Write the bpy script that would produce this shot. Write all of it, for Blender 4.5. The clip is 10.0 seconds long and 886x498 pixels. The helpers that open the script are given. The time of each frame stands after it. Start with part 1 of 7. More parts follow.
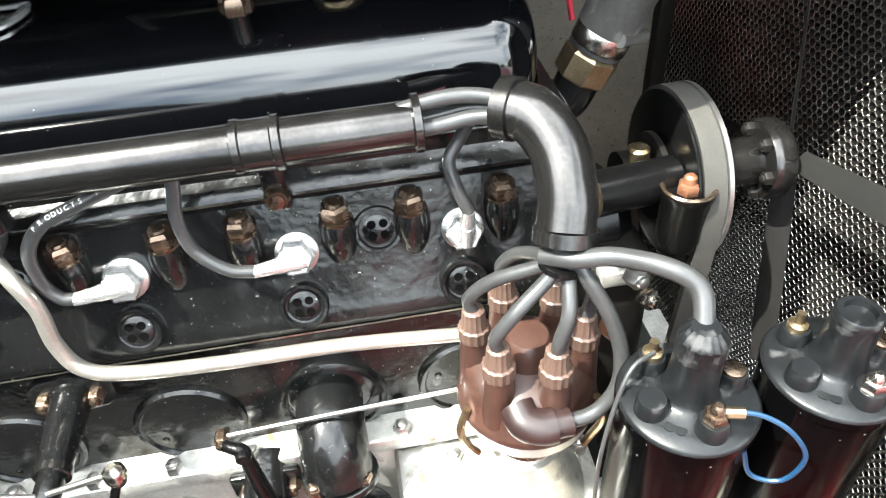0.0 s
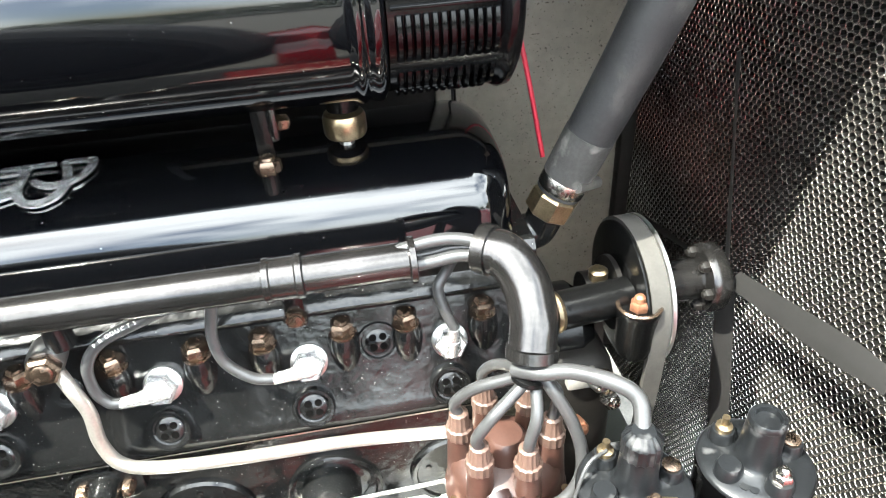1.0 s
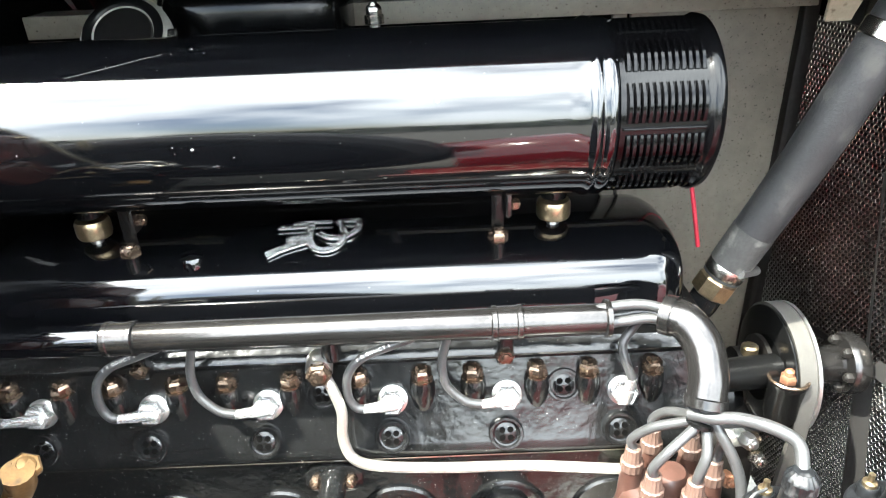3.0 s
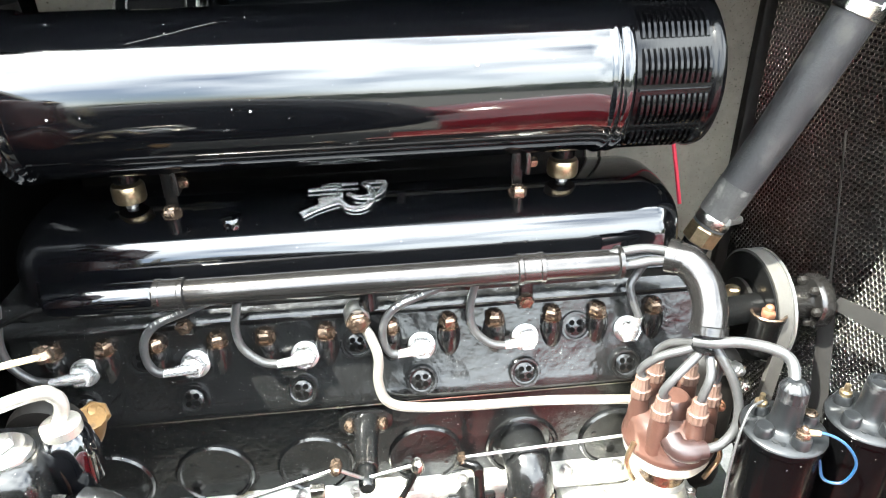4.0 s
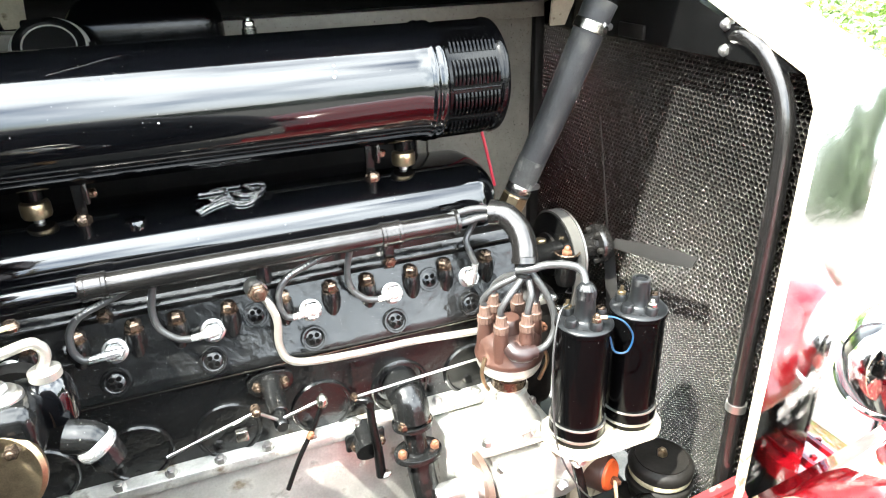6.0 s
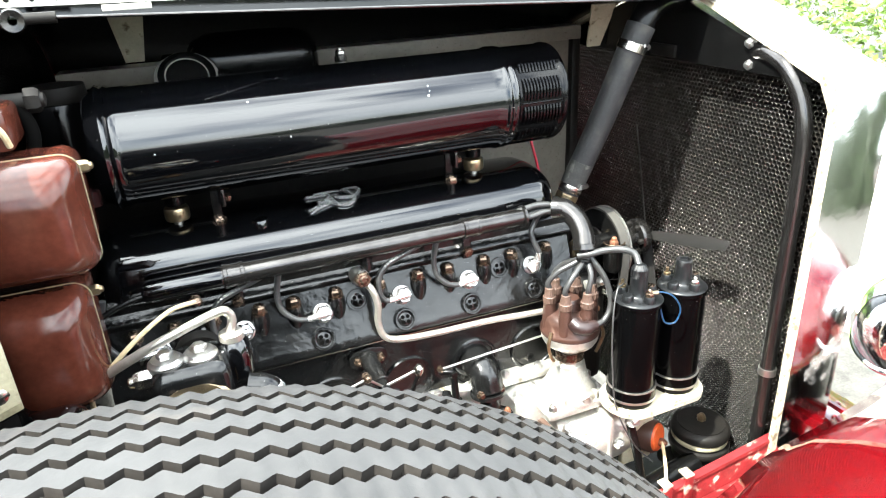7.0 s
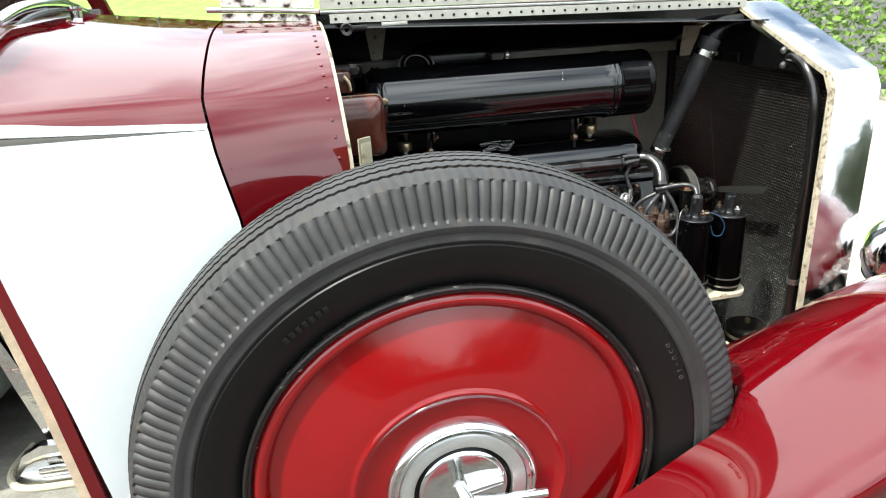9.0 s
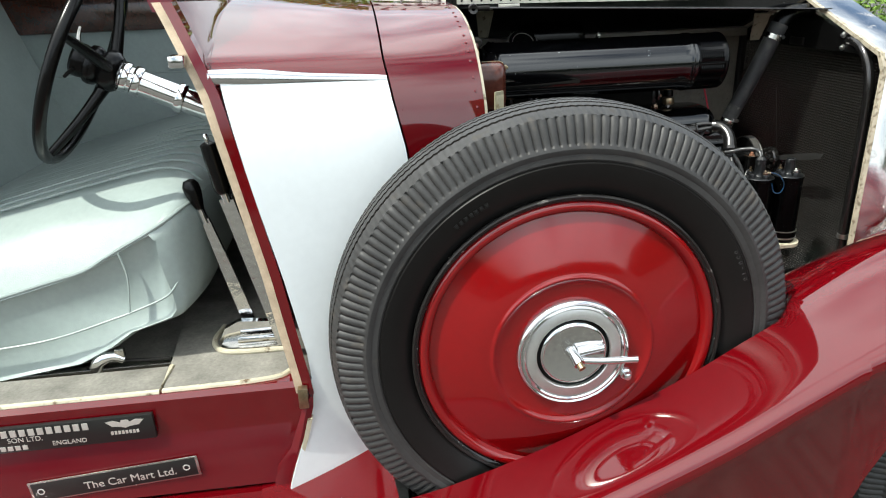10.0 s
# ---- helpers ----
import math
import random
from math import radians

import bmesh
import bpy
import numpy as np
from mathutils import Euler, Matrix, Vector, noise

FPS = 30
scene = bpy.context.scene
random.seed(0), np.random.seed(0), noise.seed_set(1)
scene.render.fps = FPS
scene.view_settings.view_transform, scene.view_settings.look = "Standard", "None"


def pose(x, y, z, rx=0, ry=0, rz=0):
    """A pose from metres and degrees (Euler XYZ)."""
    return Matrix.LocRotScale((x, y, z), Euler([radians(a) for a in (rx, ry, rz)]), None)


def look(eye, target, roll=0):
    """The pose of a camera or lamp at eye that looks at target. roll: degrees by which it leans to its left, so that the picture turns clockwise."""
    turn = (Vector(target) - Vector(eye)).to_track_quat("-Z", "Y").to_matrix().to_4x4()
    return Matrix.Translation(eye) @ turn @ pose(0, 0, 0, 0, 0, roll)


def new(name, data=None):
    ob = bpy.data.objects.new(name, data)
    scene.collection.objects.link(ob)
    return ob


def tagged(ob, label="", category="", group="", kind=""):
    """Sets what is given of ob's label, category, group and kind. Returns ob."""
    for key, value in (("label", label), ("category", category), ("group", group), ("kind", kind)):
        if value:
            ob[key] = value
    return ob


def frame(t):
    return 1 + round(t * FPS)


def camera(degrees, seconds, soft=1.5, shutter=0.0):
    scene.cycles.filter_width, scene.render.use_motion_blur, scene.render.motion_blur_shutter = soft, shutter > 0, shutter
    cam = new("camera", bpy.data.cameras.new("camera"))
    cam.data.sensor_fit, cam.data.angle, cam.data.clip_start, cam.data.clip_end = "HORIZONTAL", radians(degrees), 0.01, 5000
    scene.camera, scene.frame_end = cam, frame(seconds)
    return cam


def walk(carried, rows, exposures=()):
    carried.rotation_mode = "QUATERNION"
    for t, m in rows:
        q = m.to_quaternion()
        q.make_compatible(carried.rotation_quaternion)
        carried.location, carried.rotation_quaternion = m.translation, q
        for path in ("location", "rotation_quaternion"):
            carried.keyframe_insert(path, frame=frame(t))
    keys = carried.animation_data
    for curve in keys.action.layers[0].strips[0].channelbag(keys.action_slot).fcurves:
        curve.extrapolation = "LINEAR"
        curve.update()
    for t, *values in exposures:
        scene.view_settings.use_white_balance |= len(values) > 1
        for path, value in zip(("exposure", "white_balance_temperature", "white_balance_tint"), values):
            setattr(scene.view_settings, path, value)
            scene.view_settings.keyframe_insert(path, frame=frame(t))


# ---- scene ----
cam = camera(66.6, 10.0, soft=1.1)
PATH = [
    (0, (-0.080, -0.354, 1.259), (0.083, 1.151, -0.048), -4.7),
    (0.5, (-0.070, -0.388, 1.294), (0.193, 1.193, 0.097), -3.3),
    (1, (-0.084, -0.405, 1.334), (0.143, 1.234, 0.210), -3.6),
    (1.5, (-0.091, -0.441, 1.341), (0.165, 1.256, 0.313), -2.9),
    (2, (-0.110, -0.456, 1.379), (0.058, 1.277, 0.395), -2.9),
    (2.5, (-0.164, -0.486, 1.391), (-0.083, 1.284, 0.464), -2.0),
    (2.7, (-0.175, -0.502, 1.394), (-0.186, 1.288, 0.502), -2.6),
    (3.8, (-0.259, -0.559, 1.395), (-0.194, 1.181, 0.412), -2.1),
    (4, (-0.280, -0.577, 1.397), (-0.109, 1.172, 0.443), -1.3),
    (4.5, (-0.298, -0.612, 1.392), (0.179, 1.097, 0.469), 0.1),
    (5, (-0.281, -0.640, 1.413), (0.334, 1.033, 0.507), -0.9),
    (5.2, (-0.290, -0.649, 1.405), (0.360, 1.015, 0.507), -0.6),
    (6.3, (-0.397, -0.824, 1.405), (0.253, 0.871, 0.567), -1.9),
    (6.5, (-0.423, -0.851, 1.404), (0.195, 0.846, 0.544), -1.9),
    (7, (-0.520, -0.864, 1.435), (0.157, 0.840, 0.636), -2.9),
    (7.1, (-0.543, -0.876, 1.434), (0.149, 0.802, 0.673), -3.6),
    (7.2, (-0.562, -0.884, 1.433), (0.158, 0.764, 0.684), -3.6),
    (7.3, (-0.583, -0.895, 1.432), (0.192, 0.726, 0.647), -3.5),
    (7.4, (-0.601, -0.903, 1.431), (0.233, 0.688, 0.607), -3.0),
    (7.5, (-0.618, -0.913, 1.430), (0.257, 0.650, 0.540), -1.5),
    (8, (-0.672, -1.007, 1.426), (0.058, 0.653, 0.581), -2.4),
    (8.5, (-0.663, -1.253, 1.430), (-0.195, 0.505, 0.600), -1.0),
    (8.8, (-0.696, -1.350, 1.442), (-0.289, 0.449, 0.695), -3.0),
    (9, (-0.741, -1.425, 1.453), (-0.396, 0.412, 0.741), -3.2),
    (9.2, (-0.807, -1.494, 1.436), (-0.530, 0.344, 0.659), -3.4),
    (9.3, (-0.836, -1.525, 1.443), (-0.604, 0.311, 0.651), -3.6),
    (9.5, (-0.879, -1.573, 1.451), (-0.609, 0.243, 0.659), -2.3),
    (9.7, (-0.903, -1.628, 1.451), (-0.676, 0.199, 0.705), -2.1),
    (10, (-0.933, -1.719, 1.447), (-0.724, 0.133, 0.722), -2.3),
]
EXPOSURES = [(t, e, 6300, 3) for t, e in ((0.0, 2.24), (1.5, 2.97), (2.5, 3.05), (4.5, 3.18), (6.5, 2.54), (7.0, 2.24), (7.5, 2.18), (8.0, 1.72), (9.0, 0.66), (9.5, 0.36), (10.0, 0.2))]
walk(cam, [(t, look(eye, target, roll)) for t, eye, target, roll in PATH], EXPOSURES)

# ---- light ----
SUN = Vector((-0.50, -0.20, 0.84)).normalized()
world = bpy.data.worlds.new("sky")
scene.world = world
world.use_nodes = True
wn = world.node_tree
sky = wn.nodes.new("ShaderNodeTexSky")
sky.sky_type, sky.sun_disc = "NISHITA", False
sky.dust_density, sky.air_density = 3.0, 1.0
sky.sun_elevation = math.asin(SUN.z)
sky.sun_rotation = math.atan2(SUN.x, SUN.y)
# bright hazy summer clouds, brightest overhead
wtc, wsep = wn.nodes.new("ShaderNodeTexCoord"), wn.nodes.new("ShaderNodeSeparateXYZ")
wno, wr1, wr2 = wn.nodes.new("ShaderNodeTexNoise"), wn.nodes.new("ShaderNodeMapRange"), wn.nodes.new("ShaderNodeMapRange")
wmul, wmix = wn.nodes.new("ShaderNodeMath"), wn.nodes.new("ShaderNodeMix")
wno.inputs["Scale"].default_value, wno.inputs["Detail"].default_value = 2.3, 9.0
wr1.inputs[1].default_value, wr1.inputs[2].default_value = 0.36, 0.57
wr2.inputs[1].default_value, wr2.inputs[2].default_value = 0.0, 0.75
wr2.inputs[3].default_value, wr2.inputs[4].default_value = 0.45, 1.0
wmul.operation, wmix.data_type = "MULTIPLY", "RGBA"
wmix.inputs[7].default_value = (17.0, 17.2, 17.7, 1)
wn.links.new(wtc.outputs["Generated"], wno.inputs["Vector"])
wn.links.new(wtc.outputs["Generated"], wsep.inputs[0])
wn.links.new(wno.outputs["Fac"], wr1.inputs[0])
wn.links.new(wsep.outputs["Z"], wr2.inputs[0])
wn.links.new(wr1.outputs[0], wmul.inputs[0])
wn.links.new(wr2.outputs[0], wmul.inputs[1])
wn.links.new(wmul.outputs[0], wmix.inputs[0])
wn.links.new(sky.outputs[0], wmix.inputs[6])
wn.links.new(wmix.outputs[2], wn.nodes["Background"].inputs[0])
wn.nodes["Background"].inputs[1].default_value = 0.14
lamp = bpy.data.lights.new("sun", "SUN")
lamp.energy, lamp.angle, lamp.color = 5.0, radians(0.5), (1.0, 0.95, 0.87)
sun = new("sun", lamp)
sun.matrix_world = look(SUN * 20, (0, 0, 0))


# ---- materials ----
def surface(name, colour, rough=0.5, metal=0.0, coat=0.0, vary=0.0, vscale=20.0, bump=0.0, bscale=200.0,
            dirt=None, dscale=8.0, dcut=0.62, rvary=0.0, island=0.0, spec=0.5, specks=0.0, sscale=300.0, lump=0.0):
    """A painted, metal or cast surface: base colour with broad and fine variation, optional dirt patches and relief."""
    m = bpy.data.materials.new(name)
    m.use_nodes = True
    n, l = m.node_tree.nodes, m.node_tree.links
    b = n["Principled BSDF"]
    b.inputs["Roughness"].default_value, b.inputs["Metallic"].default_value = rough, metal
    b.inputs["Coat Weight"].default_value, b.inputs["Coat Roughness"].default_value = coat, 0.03
    b.inputs["Specular IOR Level"].default_value = spec
    tc = n.new("ShaderNodeTexCoord")
    col = n.new("ShaderNodeRGB")
    col.outputs[0].default_value = (*colour, 1)
    out = col.outputs[0]

    def noise_at(scale, detail=4.0):
        t = n.new("ShaderNodeTexNoise")
        t.inputs["Scale"].default_value, t.inputs["Detail"].default_value = scale, detail
        l.new(tc.outputs["Object"], t.inputs["Vector"])
        return t.outputs["Fac"]

    def ramp(src, lo, hi):
        r = n.new("ShaderNodeMapRange")
        r.inputs[1].default_value, r.inputs[2].default_value = lo, hi
        l.new(src, r.inputs[0])
        return r.outputs[0]

    def scaled(src, lo, hi):
        r = n.new("ShaderNodeMapRange")
        r.inputs[1].default_value, r.inputs[2].default_value = 0.25, 0.75
        r.inputs[3].default_value, r.inputs[4].default_value = lo, hi
        l.new(src, r.inputs[0])
        return r.outputs[0]

    if vary:
        mx = n.new("ShaderNodeMath")
        mx.operation = "MULTIPLY"
        l.new(scaled(noise_at(vscale), 1 - vary, 1 + vary), mx.inputs[0])
        l.new(scaled(noise_at(vscale * 9.0), 1 - vary * 0.6, 1 + vary * 0.6), mx.inputs[1])
        h = n.new("ShaderNodeHueSaturation")
        l.new(mx.outputs[0], h.inputs["Value"])
        l.new(out, h.inputs["Color"])
        out = h.outputs[0]
    if island:
        oi, ge = n.new("ShaderNodeObjectInfo"), n.new("ShaderNodeNewGeometry")
        ad = n.new("ShaderNodeMath")
        ad.operation = "ADD"
        l.new(oi.outputs["Random"], ad.inputs[0])
        l.new(ge.outputs["Random Per Island"], ad.inputs[1])
        h = n.new("ShaderNodeHueSaturation")
        r = n.new("ShaderNodeMapRange")
        r.inputs[1].default_value, r.inputs[2].default_value = 0, 2
        r.inputs[3].default_value, r.inputs[4].default_value = 1 - island, 1 + island
        l.new(ad.outputs[0], r.inputs[0])
        l.new(r.outputs[0], h.inputs["Value"])
        l.new(out, h.inputs["Color"])
        out = h.outputs[0]
    if dirt:
        mk = ramp(noise_at(dscale, 6.0), dcut, dcut + 0.12)
        mix = n.new("ShaderNodeMix")
        mix.data_type = "RGBA"
        l.new(mk, mix.inputs[0])
        l.new(out, mix.inputs[6])
        mix.inputs[7].default_value = (*dirt, 1)
        out = mix.outputs[2]
        rr = n.new("ShaderNodeMapRange")
        rr.inputs[3].default_value, rr.inputs[4].default_value = rough, min(1, rough + 0.35)
        l.new(mk, rr.inputs[0])
        l.new(rr.outputs[0], b.inputs["Roughness"])
        if metal:
            mm = n.new("ShaderNodeMapRange")
            mm.inputs[3].default_value, mm.inputs[4].default_value = metal, metal * 0.2
            l.new(mk, mm.inputs[0])
            l.new(mm.outputs[0], b.inputs["Metallic"])
    elif rvary:
        l.new(scaled(noise_at(vscale * 2.3), max(0.02, rough - rvary), rough + rvary), b.inputs["Roughness"])
    if specks:
        mk = ramp(noise_at(sscale, 2.0), 0.80 - specks, 0.82 - specks)
        mix = n.new("ShaderNodeMix")
        mix.data_type = "RGBA"
        l.new(mk, mix.inputs[0])
        l.new(out, mix.inputs[6])
        mix.inputs[7].default_value = (0.30, 0.30, 0.29, 1)
        out = mix.outputs[2]
    if bump:
        bp = n.new("ShaderNodeBump")
        bp.inputs["Strength"].default_value, bp.inputs["Distance"].default_value = bump, 0.0012
        l.new(noise_at(bscale), bp.inputs["Height"])
        if lump:
            bq = n.new("ShaderNodeBump")
            bq.inputs["Strength"].default_value, bq.inputs["Distance"].default_value = lump, 0.004
            l.new(noise_at(28.0, 3.0), bq.inputs["Height"])
            l.new(bq.outputs[0], bp.inputs["Normal"])
        l.new(bp.outputs[0], b.inputs["Normal"])
    l.new(out, b.inputs["Base Color"])
    return m


ENAMEL = surface("black_enamel", (0.0015, 0.0016, 0.0020), 0.075, spec=0.8, rvary=0.03, vscale=12, bump=0.02, bscale=60, specks=0.038, sscale=420)
BLOCK = surface("black_engine_paint", (0.0058, 0.0059, 0.0059), 0.19, spec=0.44, vary=0.3, vscale=25, bump=0.15, bscale=240, rvary=0.08, specks=0.075, sscale=620, lump=0.50)
GUN = surface("dark_polished_steel", (0.066, 0.063, 0.061), 0.20, metal=0.9, vary=0.25, vscale=40, rvary=0.08, dirt=(0.05, 0.03, 0.02), dscale=60, dcut=0.72, bump=0.06, bscale=300)
BLACK = surface("black_satin_paint", (0.0030, 0.0030, 0.0030), 0.26, spec=0.24, vary=0.3, vscale=30, bump=0.1, bscale=300)
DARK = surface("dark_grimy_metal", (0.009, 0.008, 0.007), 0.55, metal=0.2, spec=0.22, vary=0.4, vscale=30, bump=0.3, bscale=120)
RUBBER = surface("grey_rubber_hose", (0.0175, 0.0175, 0.0180), 0.55, spec=0.35, vary=0.25, vscale=30, bump=0.45, bscale=420, dirt=(0.050, 0.048, 0.044), dscale=30, dcut=0.56)
DUSTRUBBER = surface("dust_whitened_rubber", (0.036, 0.035, 0.033), 0.65, spec=0.3, vary=0.3, vscale=40, bump=0.4, bscale=420, dirt=(0.12, 0.115, 0.105), dscale=48, dcut=0.51)
TYRE = surface("worn_tread_rubber", (0.0330, 0.0320, 0.0313), 0.50, spec=0.36, vary=0.24, vscale=14, bump=0.16, bscale=260, dirt=(0.058, 0.051, 0.044), dscale=26, dcut=0.60)
# mud brown, taken darker to paint in the shade of the grooves
GROOVE = surface("shaded_groove_mud", (0.015, 0.0128, 0.011), 0.9, spec=0.2, vary=0.4, vscale=40, bump=0.3, bscale=200)
WALL = surface("black_sidewall_rubber", (0.0066, 0.0060, 0.0057), 0.38, spec=0.28, vary=0.2, vscale=14, bump=0.06, bscale=260, dirt=(0.016, 0.015, 0.014), dscale=20, dcut=0.70)
CABLE = surface("dark_grey_cable", (0.034, 0.034, 0.034), 0.30, vary=0.2, vscale=80, bump=0.06, bscale=600)
BRASS = surface("old_brass", (0.32, 0.25, 0.155), 0.32, metal=0.95, vary=0.3, vscale=90, dirt=(0.09, 0.055, 0.03), dscale=70, dcut=0.60)
DUSTY = surface("dusty_brown_bakelite", (0.072, 0.043, 0.032), 0.5, vary=0.2, vscale=60)
COPPER = surface("browned_copper_nut", (0.150, 0.108, 0.078), 0.26, metal=0.9, vary=0.4, vscale=160, dirt=(0.03, 0.02, 0.014), dscale=140, dcut=0.58)
RUST = surface("rusty_bolt", (0.20, 0.09, 0.05), 0.5, metal=0.5, vary=0.4, vscale=150)
ALU = surface("cast_aluminium", (0.60, 0.59, 0.55), 0.36, metal=0.75, vary=0.18, vscale=30, bump=0.4, bscale=220, dirt=(0.13, 0.10, 0.06), dscale=30, dcut=0.59)
ZINC = surface("bright_zinc", (0.70, 0.70, 0.69), 0.26, metal=0.8, vary=0.15, vscale=120)
STEEL = surface("bare_steel", (0.48, 0.47, 0.45), 0.30, metal=0.95, vary=0.15, vscale=80)
PIPE = surface("pale_steel_pipe", (0.46, 0.43, 0.38), 0.34, metal=0.75, vary=0.15, vscale=60)
BAKELITE = surface("brown_bakelite", (0.042, 0.0195, 0.014), 0.40, vary=0.25, vscale=40, bump=0.06, bscale=400, dirt=(0.12, 0.07, 0.052), dscale=30, dcut=0.62)
BOXBROWN = surface("glossy_brown_moulding", (0.062, 0.0170, 0.0105), 0.16, spec=0.36, vary=0.3, vscale=18, dirt=(0.085, 0.032, 0.018), dscale=10, dcut=0.66)
COILCAP = surface("dusty_black_bakelite", (0.0064, 0.0070, 0.0077), 0.33, spec=0.36, vary=0.5, vscale=60, bump=0.08, bscale=500, dirt=(0.050, 0.050, 0.050), dscale=70, dcut=0.58)
ENGRAVED = surface("engraved_worn_chrome", (0.78, 0.77, 0.75), 0.16, metal=1.0, bump=0.5, bscale=90, rvary=0.06, vscale=30, lump=1.0)
CHROME = surface("chrome", (0.76, 0.76, 0.76), 0.085, metal=1.0, rvary=0.04, vscale=20, bump=0.02, bscale=30)
SHELL = surface("wavy_old_chrome", (0.74, 0.73, 0.72), 0.10, metal=1.0, rvary=0.05, vscale=20, bump=0.03, bscale=40, lump=0.09, dirt=(0.35, 0.27, 0.21), dscale=9, dcut=0.62)
CHIPPED = surface("chipped_red_rail_paint", (0.16, 0.012, 0.014), 0.42, vary=0.25, vscale=30, bump=0.4, bscale=150, dirt=(0.44, 0.38, 0.30), dscale=46, dcut=0.56)
RAILWHITE = surface("worn_cream_rail_edge", (0.40, 0.35, 0.26), 0.5, vary=0.2, vscale=40, bump=0.4, bscale=150, dirt=(0.16, 0.13, 0.085), dscale=85, dcut=0.52)
LOUVRE = surface("dark_gloss_louvre_enamel", (0.0014, 0.0014, 0.0016), 0.15, spec=0.22, rvary=0.05, vscale=40, bump=0.05, bscale=200)
NICKEL = surface("dull_nickel", (0.55, 0.53, 0.48), 0.24, metal=1.0, vary=0.1, vscale=40, dirt=(0.2, 0.16, 0.1), dscale=45, dcut=0.68)
RED = surface("deep_red_coachwork", (0.094, 0.0009, 0.0028), 0.05, spec=0.5, coat=0.55, vary=0.05, vscale=6, bump=0.012, bscale=9)
WHITE = surface("off_white_coachwork", (0.72, 0.75, 0.75), 0.22, vary=0.03, vscale=7)
HINGE = surface("dull_pale_hinge_metal", (0.52, 0.50, 0.44), 0.42, metal=0.55, vary=0.15, vscale=40, dirt=(0.10, 0.085, 0.06), dscale=38, dcut=0.66)
FLAKED = surface("flaking_white_paint", (0.60, 0.58, 0.54), 0.45, vary=0.12, vscale=40, dirt=(0.030, 0.008, 0.009), dscale=48, dcut=0.50, bump=0.4, bscale=90)
SOCKET = surface("dark_plum_bakelite", (0.020, 0.011, 0.010), 0.36, vary=0.3, vscale=60, dirt=(0.05, 0.03, 0.025), dscale=40, dcut=0.64)
DISCRED = surface("glossy_red_disc_paint", (0.185, 0.0015, 0.0027), 0.11, spec=0.52, coat=0.45, vary=0.05, vscale=9, bump=0.02, bscale=14)
CREAM = surface("chipped_cream_paint", (0.46, 0.42, 0.31), 0.5, vary=0.14, vscale=30, dirt=(0.11, 0.075, 0.042), dscale=55, dcut=0.57, bump=0.3, bscale=160)
TRIM = surface("worn_beige_edge_trim", (0.42, 0.33, 0.23), 0.7, vary=0.2, vscale=50, bump=0.3, bscale=300)
LEATHER = surface("grey_green_leather", (0.285, 0.335, 0.318), 0.30, vary=0.08, vscale=9, bump=0.25, bscale=350)
CARPET = surface("grey_carpet", (0.20, 0.19, 0.165), 0.95, vary=0.28, vscale=18, bump=1.0, bscale=500)
WOOD = surface("dark_veneer", (0.05, 0.018, 0.012), 0.2, coat=0.8, vary=0.4, vscale=25)
PANEL = surface("speckled_grey_panel", (0.16, 0.145, 0.115), 0.5, vary=0.18, vscale=12, bump=0.1, bscale=120, dirt=(0.030, 0.020, 0.012), dscale=300, dcut=0.62)
BLUE = surface("blue_wire", (0.006, 0.032, 0.075), 0.4)
CANBLACK = surface("gloss_black_can", (0.0012, 0.0012, 0.0013), 0.16, spec=0.06, rvary=0.06, vscale=20, specks=0.03, sscale=300)
RIMBLACK = surface("worn_black_rim_enamel", (0.006, 0.006, 0.006), 0.14, dirt=(0.32, 0.31, 0.29), dscale=120, dcut=0.66, spec=0.6)
OLDPAINT = surface("dirty_olive_cream_paint", (0.20, 0.18, 0.11), 0.55, vary=0.25, vscale=45, bump=0.3, bscale=200, dirt=(0.09, 0.07, 0.04), dscale=70, dcut=0.58)
AGED = surface("aged_ivory_cloth", (0.33, 0.30, 0.20), 0.8, vary=0.2, vscale=40, bump=0.5, bscale=500, dirt=(0.20, 0.16, 0.09), dscale=60, dcut=0.6)
TAN = surface("tan_cloth_wire", (0.5, 0.40, 0.24), 0.6, vary=0.2, vscale=200)
ORANGE = surface("orange_paint", (0.55, 0.09, 0.02), 0.45, vary=0.15, vscale=60)
PINKRED = surface("red_plastic_strip", (0.55, 0.02, 0.05), 0.4)
# rim metal kept bright for the glints, bore near black for shade inside
CORE = surface("bright_core_rim", (0.46, 0.44, 0.415), 0.20, metal=0.97, vary=0.12, vscale=10)
BORE = surface("shaded_core_bore", (0.010, 0.0095, 0.009), 0.40, metal=0.5, vary=0.4, vscale=12)
WORNRIM = surface("rim_edge_worn_to_metal", (0.020, 0.018, 0.017), 0.30, metal=0.4, vary=0.3, vscale=30, dirt=(0.46, 0.44, 0.40), dscale=26, dcut=0.60)
AMBER = surface("stained_amber_brass", (0.20, 0.115, 0.045), 0.38, metal=0.7, vary=0.3, vscale=60, bump=0.2, bscale=200, dirt=(0.05, 0.03, 0.016), dscale=50, dcut=0.58)
PLATE = surface("black_name_plate", (0.012, 0.012, 0.011), 0.35)
LETTER = surface("silver_lettering", (0.66, 0.65, 0.60), 0.35, metal=0.6)
YEW = surface("dark_hedge_leaf", (0.035, 0.055, 0.022), 0.55, island=0.5)
HEDGE = surface("hedge_leaf", (0.13, 0.22, 0.03), 0.5, island=0.55)
GRASS = surface("lawn_grass", (0.17, 0.30, 0.04), 0.8, vary=0.4, vscale=3, bump=0.8, bscale=60)
GRAVEL = surface("dark_gravel", (0.058, 0.055, 0.048), 0.9, vary=0.5, vscale=14, bump=1.0, bscale=70)
